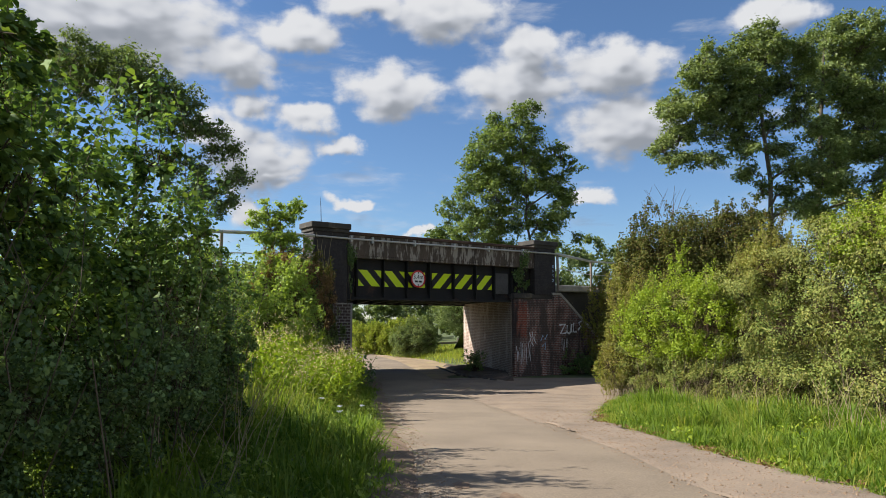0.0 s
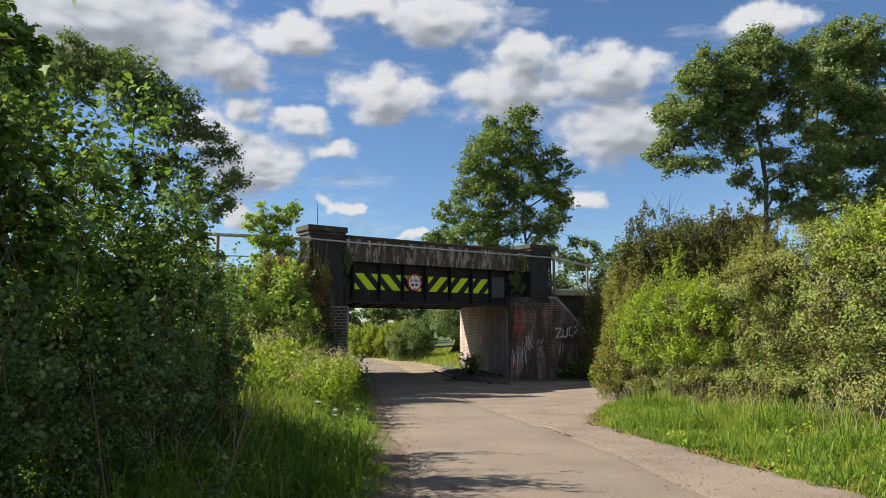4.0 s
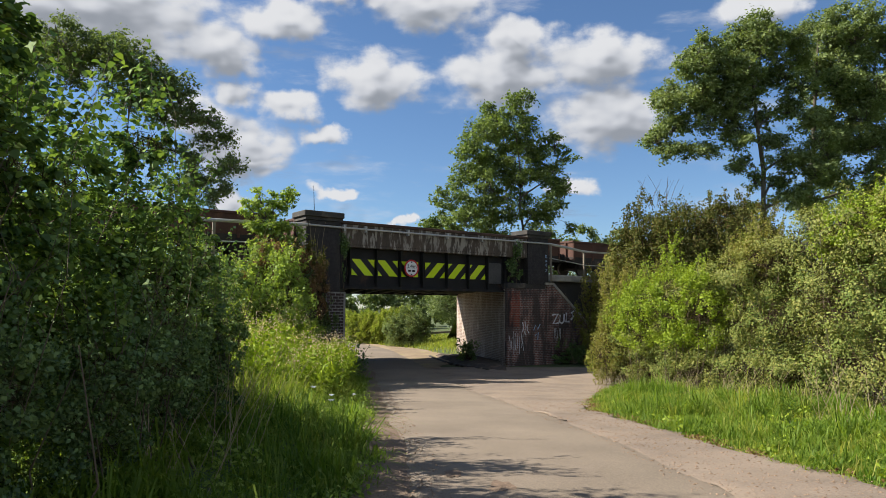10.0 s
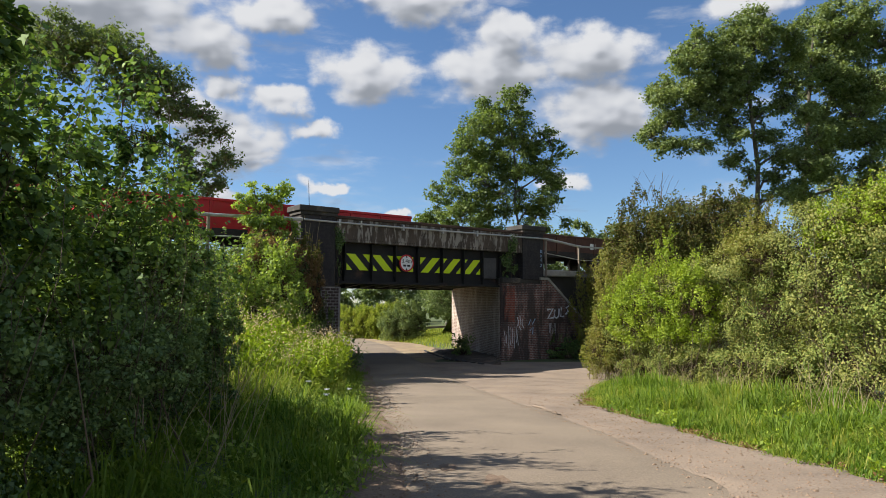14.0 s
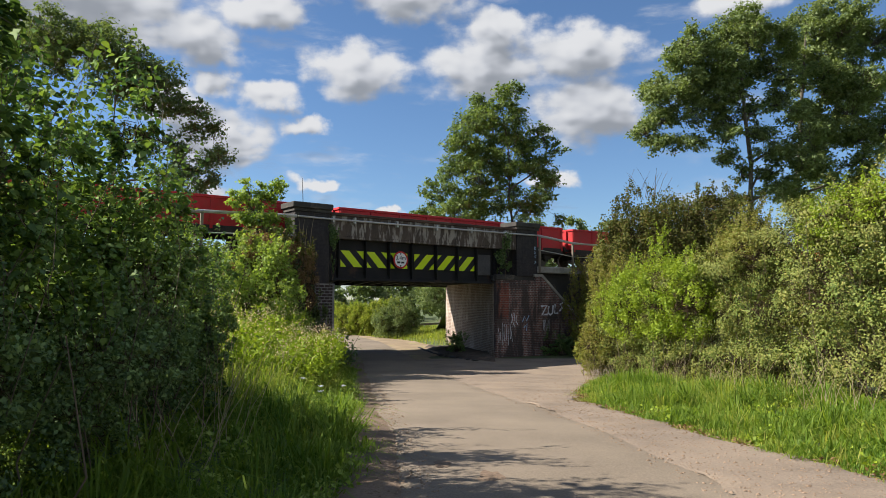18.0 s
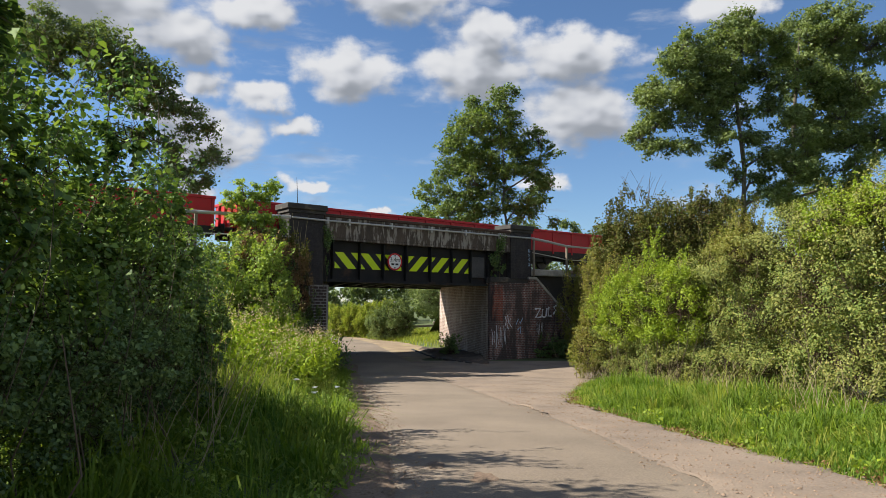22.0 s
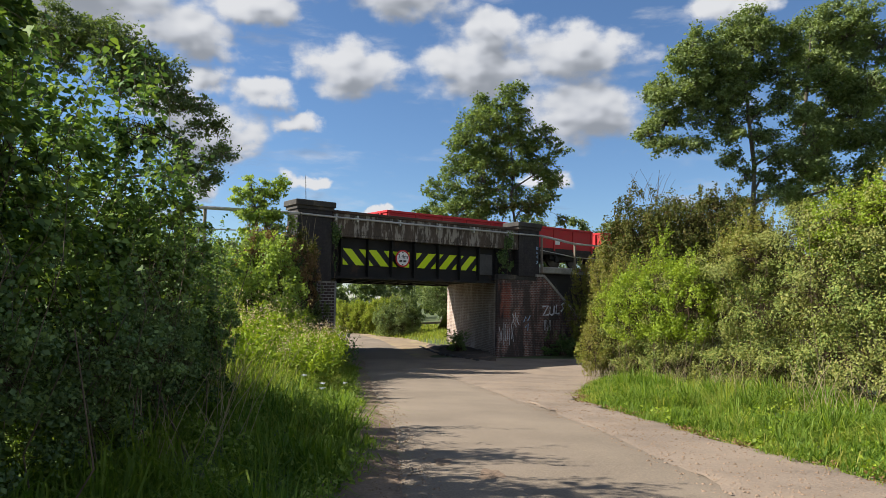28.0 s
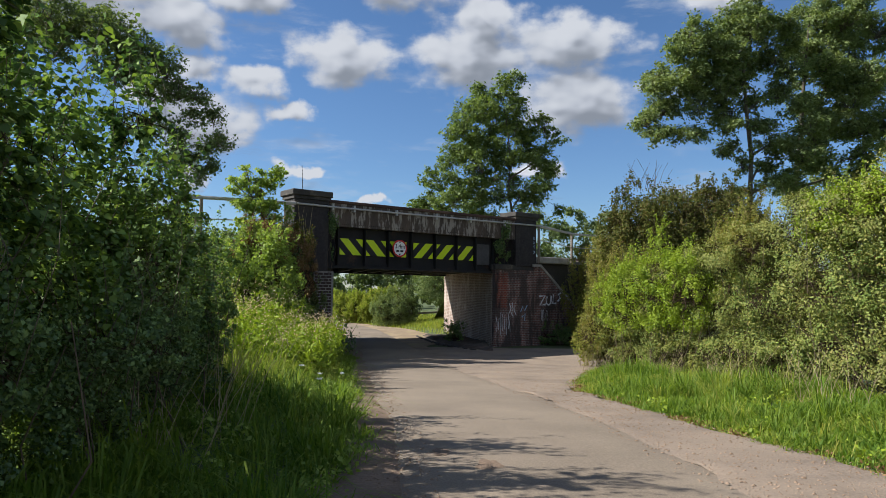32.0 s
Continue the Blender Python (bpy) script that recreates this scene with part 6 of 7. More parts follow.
# ---------------------------------------------------------------- shrubs on the banks
def bank_bush(name, s, p, z, label, lobes, count, leaf, mat, seed, **k):
    return bush(name, rail_place(s, p, z), label, lobes, count, leaf, mat, seed, **k)


bank_bush("bank_shrub", 7.2, 24.0, 0.3, "sunlit leafy shrub on the railway bank", [(0, 0, 1.7, 1.5, 1.4, 1.9), (0.9, 0.6, 1.2, 1.2, 1.2, 1.5), (-1.0, -0.4, 1.8, 1.3, 1.2, 1.8)], 8500, 0.075, "leaf_bush", 101)
bank_bush("bank_shrub", 10.2, 25.4, 0.9, "sunlit leafy shrub on the railway bank", [(0, 0, 1.2, 1.4, 1.2, 1.6), (1.0, 0.2, 0.9, 1.1, 1.0, 1.3)], 6000, 0.075, "leaf_bush", 102)
bush("bank_shrub", (-5.5, 25.2, -0.5), "tall sunlit shrub at the foot of the bank", [(0, 0, 2.1, 0.9, 1.1, 2.0), (-0.9, 0.4, 2.4, 0.9, 1.0, 1.9)], 11000, 0.075, "leaf_bush", 108)
bush("bank_shrub", (-5.9, 28.3, -0.4), "dense shrub beside the pier", [(0, 0, 2.2, 0.9, 1.0, 2.0), (-0.9, 0.2, 2.6, 0.9, 1.0, 1.9)], 9000, 0.07, "leaf_ash", 110)
bank_bush("bank_shrub", 9.2, 22.6, -0.2, "leafy shrub at the foot of the railway bank", [(0, 0, 1.1, 1.4, 1.3, 1.4), (1.0, 0.6, 0.8, 1.2, 1.0, 1.1)], 6500, 0.065, "leaf_bush", 103)
bank_bush("bank_shrub", 12.0, 26.5, 0.6, "dark ivy-covered shrub beside the pier", [(0, 0, 1.4, 0.9, 0.9, 1.9), (0.2, -0.2, 0.8, 0.7, 0.7, 1.2)], 5500, 0.06, "leaf_ash", 104)
bank_bush("dead_weed_clump", 13.6, 27.0, 0.6, "brown dead weeds and seed heads against the pier", [(0, 0, 1.6, 0.45, 0.4, 1.5), (-0.4, 0, 1.1, 0.5, 0.4, 1.1)], 2600, 0.06, "leaf_brown", 105, stems=26)
bank_bush("dead_weed_clump", 11.3, 26.6, 2.4, "brown dead weeds and seed heads on the bank", [(0, 0, 0.8, 0.9, 0.5, 0.8)], 2200, 0.055, "dead_stem", 106, stems=26)
tree("ash_sapling", rail_place(11.3, 27.0, 3.1), "bright green young ash sapling beside the bridge", [(-0.4, 0, 2.5, 0.8, 0.7, 0.9), (0.55, 0.3, 3.2, 0.35, 0.35, 0.55), (0.1, 0, 1.4, 0.95, 0.8, 0.9), (-0.5, 0, 3.0, 0.45, 0.4, 0.5), (0.3, 0, 0.5, 0.9, 0.7, 0.7)], 150, 70, 0.075, 0.30, "leaf_bush", 0.05, seed=31)
bank_bush("bank_shrub", 33.0, 25.2, 0.6, "yellowing shrubs on the bank beside the bridge", [(0, 0, 2.0, 1.7, 1.5, 2.6), (-1.3, 0.5, 1.9, 1.3, 1.2, 2.2), (1.6, -0.2, 2.3, 1.5, 1.4, 2.4)], 20000, 0.07, "leaf_tan", 111)
bank_bush("bank_shrub", 31.6, 26.2, 0.6, "yellow green shrub with bare tan stems", [(0, 0, 1.8, 1.1, 1.0, 2.3), (0.8, 0.2, 2.4, 0.9, 0.9, 2.0)], 10000, 0.07, "leaf_thorn", 112, stems=40)
bank_bush("bank_shrub", 29.5, 26.0, -1.3, "tan and olive shrub with bare stems by the wing wall", [(0, 0, 2.4, 1.0, 1.0, 2.5), (0.7, -0.3, 3.6, 0.9, 0.9, 2.3), (0.9, -0.4, 1.6, 1.2, 1.1, 1.8)], 14000, 0.065, "leaf_tan", 109, stems=50)
bank_bush("bramble_bush", 29.6, 26.7, -1.3, "dark brambles at the foot of the wing wall", [(0.2, 0, 0.5, 1.2, 0.8, 0.7), (1.6, 0, 0.9, 1.0, 0.9, 1.1), (-1.2, 0.2, 0.35, 1.0, 0.6, 0.5)], 14000, 0.06, "leaf_bramble", 113)
bank_bush("bramble_bush", 31.8, 24.6, -1.3, "dark brambles beside the side track", [(0, 0, 1.0, 1.5, 1.2, 1.4), (1.6, 0, 1.2, 1.5, 1.2, 1.6)], 12000, 0.07, "leaf_bush", 114)
bank_bush("weed_clump", 24.2, 30.3, -1.35, "low dark weeds at the foot of the abutment", [(0, 0, 0.25, 0.5, 0.5, 0.4), (-0.1, 1.0, 0.25, 0.5, 0.6, 0.4)], 2500, 0.07, "leaf_bramble", 115)
bank_bush("ivy_growth", 25.6, 27.8, 3.05, "ivy hanging at the girder's end", [(0, 0, 0.7, 0.25, 0.2, 0.9), (-0.3, 0, 0.3, 0.3, 0.2, 0.4)], 900, 0.07, "leaf_bramble", 116, stems=4)
bank_bush("ivy_growth", 15.05, 27.85, 2.5, "ivy hanging at the girder's end", [(0, 0, 1.1, 0.12, 0.1, 0.8)], 160, 0.06, "leaf_bramble", 117, stems=4)

bank_bush("ivy_growth", 13.5, 27.3, -0.9, "dark ivy and dead growth over the foot of the pier", [(0, 0, 1.6, 0.6, 0.4, 1.6), (-0.5, -0.2, 1.0, 0.6, 0.5, 1.2)], 5000, 0.06, "leaf_bramble", 118, stems=10)
bank_bush("dead_weed_clump", 9.8, 24.4, 1.9, "brown dead weeds and seed heads on the bank", [(0, 0, 0.9, 0.9, 0.6, 1.0), (0.8, 0.3, 0.8, 0.7, 0.5, 0.9)], 4200, 0.05, "dead_stem", 128, stems=36)
bank_bush("dead_weed_clump", 12.1, 25.9, 1.2, "brown dead weeds and seed heads beside the pier", [(0, 0, 1.2, 0.7, 0.5, 1.3), (0.6, 0.2, 0.9, 0.6, 0.5, 1.0)], 4200, 0.05, "dead_stem", 129, stems=36)
bank_bush("ivy_growth", 13.7, 26.9, -1.3, "dark ivy over the bank's end beside the pier", [(0, 0, 1.3, 0.7, 0.5, 1.7), (-0.8, -0.2, 1.3, 0.8, 0.6, 1.8), (-1.6, -0.5, 1.2, 0.9, 0.7, 1.7)], 9000, 0.06, "leaf_ash", 131, stems=10)
bank_bush("dead_weed_clump", 12.9, 27.0, 1.6, "brown dead weeds and seed heads against the pier", [(0, 0, 1.2, 0.55, 0.4, 1.2)], 2600, 0.05, "leaf_brown", 119, stems=26)
# behind the bridge: bushes, a rail fence, far trees
bush("roadside_bush", (-2.7, 55.5, ground_z(-2.7, 55.5)), "rounded green bush beside the lane beyond the bridge", [(-0.6, 0, 1.2, 1.2, 1.2, 1.3), (0.6, 0.3, 1.8, 1.3, 1.2, 1.6), (1.5, 0.3, 1.4, 1.0, 1.0, 1.4), (0.5, -0.4, 0.7, 1.7, 1.0, 0.9)], 24000, 0.06, "leaf_field_ash", 121, out_bias=0.5, shoots=10)
for i, (x, y) in enumerate(((-5.9, 60.0), (-4.3, 59.0), (-8.6, 66.0), (-2.9, 61.5))):
    bush("tall_weeds", (x, y, ground_z(x, y)), "tall yellow green nettles and grass on the lane bank", [(0, 0, 1.2, 1.2, 1.2, 1.3), (-1.0, 0.4, 1.0, 1.2, 1.2, 1.3)], 9000, 0.075, "grass_dry", 123 + i, 4, category="weeds", out_bias=0.3, shoots=60, reach_up=(0.3, 0.7))
bush("roadside_bush", (1.4, 61, 0.4), "tall green bush beside the lane beyond the bridge", [(0, 0, 1.6, 2.4, 1.6, 2.0), (2.2, 0.5, 1.4, 1.6, 1.2, 1.8)], 20000, 0.08, "leaf_field_ash", 122, out_bias=0.5, shoots=10)
fence = thing("rail_fence", pose(-1.2, 56.5, ground_z(-1.2, 56.5) + 0.1), "low weathered timber rail fence beside the lane", "fence")
part("post", boxed(-0.09, 0.09, -0.08, 0.08, -0.3, 1.25, bevel=0.02), M["wood_grey"], fence)
po = part("post", boxed(-0.07, 0.07, -0.07, 0.07, -0.3, 1.0, bevel=0.02), M["wood_grey"], fence)
po.matrix_basis = pose(2.4, 0.4, 0.15)
bm = boxed(0, 2.5, -0.1, -0.06, 0.55, 0.72, bevel=0.01)
part("rail", bm, M["wood_grey"], fence).matrix_basis = pose(0, 0, 0.05, 0, -3, 9)
for i in range(11):
    x, y, h = -22 + i * 2.7, 76 + (i % 3) * 3.0, 3.0 + 0.5 * (i % 4)
    bush("field_bush", (x, y, ground_z(x, y)), "dark hedge bush beyond the bridge", [(0, 0, h * 0.45, 2.3, 1.2, h * 0.55)], 2600, 0.2, "leaf_ash", 150 + i, 4)
rg = np.random.default_rng(77)
for i, (x, y, h) in enumerate(((-28, 118, 11), (-19, 112, 10.5), (-12, 116, 9.5), (-4, 150, 8), (-40, 120, 12), (8, 150, 9))):
    bush("field_tree", (x, y, 1.2), "dark hedgerow tree far beyond the bridge", [(0, 0, h * 0.5, h * 0.62, h * 0.4, h * 0.5), (h * 0.5, 0, h * 0.4, h * 0.5, h * 0.4, h * 0.4)], 2500, 0.42, "leaf_ash", 130 + i, 4, category="tree")
for i, (x, y, h) in enumerate(((11.5, 72, 9.0), (15.5, 74, 9.6), (19.5, 72, 9.0), (24, 70, 8.5))):
    bush("field_tree", (x, y, 0.8), "dark tree behind the railway", [(0, 0, h * 0.5, h * 0.36, h * 0.3, h * 0.5), (h * 0.3, 0, h * 0.42, h * 0.3, h * 0.3, h * 0.42)], 5000, 0.22, "leaf_ash", 140 + i, 6, category="tree")


# ---------------------------------------------------------------- grass
def meadow(name, label, n, y0, y1, left, right, height, material, seed, width=0.012, bias=1.0, lean=0.5, short=False, ground=ground_z):
    rng = np.random.default_rng(seed)
    ys = y0 + (y1 - y0) * rng.uniform(0, 1, n) ** bias
    f = rng.uniform(0, 1, n)
    table = np.linspace(y0 - 1, y1 + 1, 200)
    lo_x, hi_x = np.interp(ys, table, [left(y) for y in table]), np.interp(ys, table, [right(y) for y in table])
    xs = lo_x + (hi_x - lo_x) * f
    # tufts
    k = max(20, n // 22)
    pick = rng.integers(0, k, n)
    xs = xs * 0.45 + xs[pick] * 0.55 + rng.normal(size=n) * 0.10
    ys = ys * 0.45 + ys[pick] * 0.55 + rng.normal(size=n) * 0.10
    xs = np.clip(xs, np.interp(ys, table, [left(y) for y in table]), np.interp(ys, table, [right(y) for y in table]))
    gx, gy = np.linspace(xs.min(), xs.max(), 70), np.linspace(ys.min(), ys.max(), 110)
    heights = np.array([[ground(x, y) for x in gx] for y in gy])
    fi, fj = (ys - gy[0]) / (gy[1] - gy[0]), (xs - gx[0]) / (gx[1] - gx[0])
    i, j = np.clip(fi.astype(int), 0, 108), np.clip(fj.astype(int), 0, 68)
    fi, fj = fi - i, fj - j
    zs = (heights[i, j] * (1 - fi) + heights[i + 1, j] * fi) * (1 - fj) + (heights[i, j + 1] * (1 - fi) + heights[i + 1, j + 1] * fi) * fj - 0.05
    tall = height * rng.uniform(0.45, 1.5, k)[pick]
    ob = raw_mesh(name, blades(rng, np.stack([xs, ys, zs], 1), tall, width, lean, short), None, M[material])
    return tagged(ob, label, "grass", kind="stuff")


def lane_l(y):
    return road_edges(y)[0]


def tufted(name, label, n, per, y0, y1, left, right, height, material, seed, width=0.006, bias=1.3, edge=0.9):
    """Tussocks: blades that arch far out of one root, taller and lower by patches, low along both edges."""
    rng = np.random.default_rng(seed)
    table = np.linspace(y0 - 1, y1 + 1, 200)
    lo_t, hi_t = np.array([left(y) for y in table]), np.array([right(y) for y in table])
    ys = y0 + (y1 - y0) * rng.uniform(0, 1, n) ** bias
    lo_x, hi_x = np.interp(ys, table, lo_t), np.interp(ys, table, hi_t)
    xs = lo_x + (hi_x - lo_x) * rng.uniform(0, 1, n)
    near = np.minimum(xs - lo_x, hi_x - xs)
    lump = np.array([noise.noise(Vector((x * 0.8, y * 0.8, seed))) + 0.7 * noise.noise(Vector((x * 2.3, y * 2.3, seed))) for x, y in zip(xs, ys)])
    tall = height * np.clip(0.8 + 1.5 * lump, 0.15, 2.2) * rng.uniform(0.6, 1.3, n) * (0.3 + 0.7 * np.clip(near / edge, 0, 1))
    zs = np.array([ground_z(x, y) for x, y in zip(xs, ys)]) - 0.035
    m = n * per
    root = np.stack([xs, ys, zs], 1).repeat(per, 0) + rng.normal(size=(m, 3)) * np.array([0.07, 0.07, 0])
    ang = rng.uniform(0, math.tau, m)
    comb = np.repeat(rng.uniform(0, math.tau, n), per)
    out = np.stack([np.cos(ang) + 0.7 * np.cos(comb), np.sin(ang) + 0.7 * np.sin(comb), np.zeros(m)], 1)
    side = np.stack([-np.sin(ang), np.cos(ang), np.zeros(m)], 1) * (width * rng.uniform(0.6, 1.5, m))[:, None]
    h = (tall.repeat(per) * rng.uniform(0.45, 1.25, m))[:, None]
    spread = rng.uniform(0.1, 1.0, m)[:, None] ** 0.8
    mid = root + out * h * spread * 0.55 + np.array([0, 0, 1.0]) * h * (0.85 - 0.25 * spread)
    tip = root + out * h * spread * 1.3 + np.array([0, 0, 1.0]) * h * (1.15 - 0.95 * spread)
    ob = raw_mesh(name, np.stack([root - side, root + side, mid + side * 0.9, tip, mid - side * 0.9], 1), None, M[material])
    return tagged(ob, label, "grass", kind="stuff")


def ground_leaves(name, label, n, y0, y1, left, right, leaf, top, material, seed, bias=1.2):
    """Low broad-leaved weeds among the grass, in patches."""
    rng = np.random.default_rng(seed)
    k = n // 30
    ys = y0 + (y1 - y0) * rng.uniform(0, 1, k) ** bias
    lo_x, hi_x = np.array([left(y) for y in ys]), np.array([right(y) for y in ys])
    xs = lo_x + (hi_x - lo_x) * rng.uniform(0, 1, k)
    hs = rng.uniform(0.3, 1.0, k) * top
    P = np.stack([xs, ys, [ground_z(x, y) for x, y in zip(xs, ys)]], 1).repeat(30, 0)
    P += rng.normal(size=P.shape) * np.array([0.09, 0.09, 0]) + np.stack([np.zeros(k * 30)] * 2 + [rng.uniform(0.05, 1, k * 30) * hs.repeat(30)], 1)
    ob = raw_mesh(name, leaf_quads(rng, P, leaf, np.tile(np.array([[0, 0, 1.0]]), (len(P), 1)), 0.45), None, M[material])
    return tagged(ob, label, "weeds", kind="stuff")


def hedge_x(y):
    return float(np.interp(y, (0, 7.5, 14.5, 21.5, 28), (9.2, 8.6, 8.1, 7.3, 7.2)))


tufted("verge_grass", "tufted green grass on the verge beside the hedge", 2900, 22, 3.0, 30.0, lambda y: lane_l(y) - 3.4, lambda y: lane_l(y) + 0.02, 0.36, "grass", 201, 0.006, 1.5, 0.4)
tufted("verge_grass", "tall yellowing grass on the verge", 2200, 10, 8.5, 28.0, lambda y: lane_l(y) - 4.2, lambda y: lane_l(y) - 0.4, 0.55, "grass_dry", 202, 0.0035, 1.0, 0.6)
ground_leaves("verge_weeds", "low leafy weeds on the verge", 9000, 3.5, 27, lambda y: lane_l(y) - 3.2, lambda y: lane_l(y) - 0.1, 0.035, 0.35, "leaf_bush", 207, 1.3)
tufted("verge_grass", "tufted green grass below the hawthorn hedge", 4300, 21, 5.0, 28.0, lambda y: apron(y)[1] - 0.1, hedge_x, 0.28, "grass", 203, 0.0068, 1.2, 0.9)
tufted("verge_grass", "yellowing low grass along the gravel", 800, 10, 5.0, 27.0, lambda y: apron(y)[1] - 0.22, lambda y: apron(y)[1] + 0.8, 0.15, "grass_dry", 204, 0.004, 1.2, 0.3)
tufted("verge_grass", "yellowing tussocks below the hawthorn hedge", 450, 16, 5.5, 27.0, lambda y: apron(y)[1] + 0.3, hedge_x, 0.36, "grass_dry", 211, 0.005, 1.2, 0.5)
ground_leaves("verge_weeds", "low leafy weeds below the hedge", 6000, 5, 27, lambda y: apron(y)[1] + 0.1, hedge_x, 0.038, 0.25, "leaf_elm", 208)
meadow("field_grass", "long sunlit grass on the bank beyond the bridge", 18000, 42, 75, lambda y: lane_l(y) - 14, lambda y: lane_l(y) - 0.4, 0.6, "grass_dry", 205, 0.014)
meadow("field_grass", "long sunlit grass beside the lane beyond the bridge", 18000, 41, 75, lambda y: road_edges(y)[1] + 0.6 + 1.7 * smooth(36, 42, y) * (1 - smooth(50, 58, y)), lambda y: road_edges(y)[1] + 10, 0.32, "grass_dry", 206, 0.014)


ground_leaves("leaf_litter", "brown dead leaves and moss where the grass meets the gravel", 5000, 5, 26, lambda y: apron(y)[1] - 0.25, lambda y: apron(y)[1] + 0.35, 0.03, 0.07, "dead_stem", 209)
ground_leaves("leaf_litter", "brown dead leaves along the lane edge", 4000, 4, 24, lambda y: lane_l(y) - 0.15, lambda y: lane_l(y) + 0.3, 0.025, 0.03, "dead_stem", 210)


# pale thistledown and seed heads in the tall weeds before the pier
def weed_clump(x, y, h, seed):
    rng = np.random.default_rng(seed)
    w = thing("willowherb_clump", pose(x, y, gz(x, y)), "tall yellow green weeds topped with pale fluffy seed", "weeds", "weeds beside the lane")
    bm = bmesh.new()
    tips = []
    for i in range(22):
        a, r = rng.uniform(0, math.tau), rng.uniform(0, 0.55)
        foot = Vector((r * math.cos(a), r * math.sin(a), -0.1))
        tip = foot * 1.5 + Vector((rng.normal() * 0.1, rng.normal() * 0.1, h * rng.uniform(0.7, 1.1)))
        tube(bm, [foot, foot.lerp(tip, 0.5), tip], 0.008, 0.003, 4)
        tips.append((foot, tip))
    part("stalkwork", bm, M["grass_dry"], w)
    P = np.array([tuple(f.lerp(t, q)) for f, t in tips for q in rng.uniform(0.15, 0.92, 60)]) + rng.normal(size=(22 * 60, 3)) * 0.07
    raw_mesh("foliage", leaf_quads(rng, P, 0.045, np.tile(np.array([[0, 0, 1.0]]), (len(P), 1)), 0.3, 3.4), None, M["leaf_elm"], w)
    P = np.array([tuple(t) for f, t in tips for q in range(7)]) + rng.normal(size=(22 * 7, 3)) * np.array([0.05, 0.05, 0.11])
    tagged(raw_mesh("seed_fluff", leaf_quads(rng, P, 0.028), None, M["flower"], w), kind="stuff")


for i, (x, y, h) in enumerate(((-3.7, 13.0, 0.8), (-4.1, 14.2, 0.9), (-4.3, 15.5, 1.0), (-4.1, 17, 1.1), (-4.7, 18, 1.2), (-4.3, 19.5, 1.2), (-4.9, 20.5, 1.5), (-4.5, 22, 1.4), (-5.0, 23.5, 1.6), (-4.7, 25, 1.5), (-5.3, 17, 1.3), (-5.6, 19.5, 1.6), (-2.7, 14.6, 1.1), (-2.8, 15.8, 1.25), (-2.9, 17.0, 1.35), (-3.0, 18.2, 1.4), (-3.1, 19.4, 1.5), (-3.2, 20.6, 1.5), (-3.3, 21.8, 1.55), (-3.4, 23.0, 1.6), (-3.5, 24.2, 1.6), (-3.6, 25.4, 1.6))):
    weed_clump(x, y, h * (1.45 if x < -3.65 else 1.0), 300 + i)


# loose stones on the gravel and along the lane's edges
def stones(name, label, n, y0, y1, left, right, seed):
    rng = np.random.default_rng(seed)
    ys = y0 + (y1 - y0) * rng.uniform(0, 1, n) ** 1.3
    table = np.linspace(y0, y1, 120)
    xs = np.interp(ys, table, [left(y) for y in table]) + rng.uniform(0, 1, n) * np.interp(ys, table, [right(y) - left(y) for y in table])
    zs = np.interp(ys, table, [road_z(y) for y in table]) + 0.05
    r = rng.uniform(0.004, 0.011, n) * rng.choice([1, 1, 1, 1, 1, 2.2], n)
    c = np.stack([xs, ys, zs], 1)[:, None, None, :]
    top, bot = np.array([0.1, 0, 0.7]), np.array([0, 0.1, -0.4])
    ring = np.array([[math.cos(k * math.tau / 5), math.sin(k * math.tau / 5), 0.1] for k in range(5)])
    tri = np.array([[top, ring[k], ring[(k + 1) % 5]] for k in range(5)])
    jit = rng.uniform(0.7, 1.3, (n, 1, 1, 3))
    v = c + tri[None] * r[:, None, None, None] * jit
    return tagged(raw_mesh(name, v.reshape(n * 5, 3, 3), None, M["stone"]), label, "gravel", kind="stuff")


M["stone"] = leaf_mat("pale_gravel_stone", [(0.13, 0.10, 0.072), (0.20, 0.158, 0.115), (0.27, 0.215, 0.16)], 0.0, 0.02)
stones("loose_gravel", "loose pinkish stones on the gravel apron", 9000, 5.0, 32.0, lambda y: road_edges(y)[1] - 0.7, lambda y: min(apron(y)[1], 12), 401)
stones("loose_gravel", "loose brown stones along the lane edge", 5000, 4.5, 26.0, lambda y: road_edges(y)[0] - 0.2, lambda y: road_edges(y)[0] + 0.7, 402)


# ---------------------------------------------------------------- small growth
def stalk_clump(name, at, label, n, reach, spread, material, seed, r=0.006, bend=0.4, category="weeds"):
    """A spray of thin bent stalks."""
    rng = np.random.default_rng(seed)
    c = thing(name, pose(*at), label, category)
    for i in range(n):
        a = rng.uniform(0, math.tau)
        foot = Vector((rng.normal() * spread * 0.4, rng.normal() * spread * 0.4, -0.05))
        h = reach * rng.uniform(0.5, 1.1)
        tip = foot + Vector((math.cos(a) * h * bend, math.sin(a) * h * bend, h))
        bow = foot.lerp(tip, 0.55) + Vector((0, 0, h * 0.1))
        part("stalk", tube(bmesh.new(), [foot, foot.lerp(bow, 0.5), bow, tip], r, r * 0.4, 4), M[material], c)
    return c


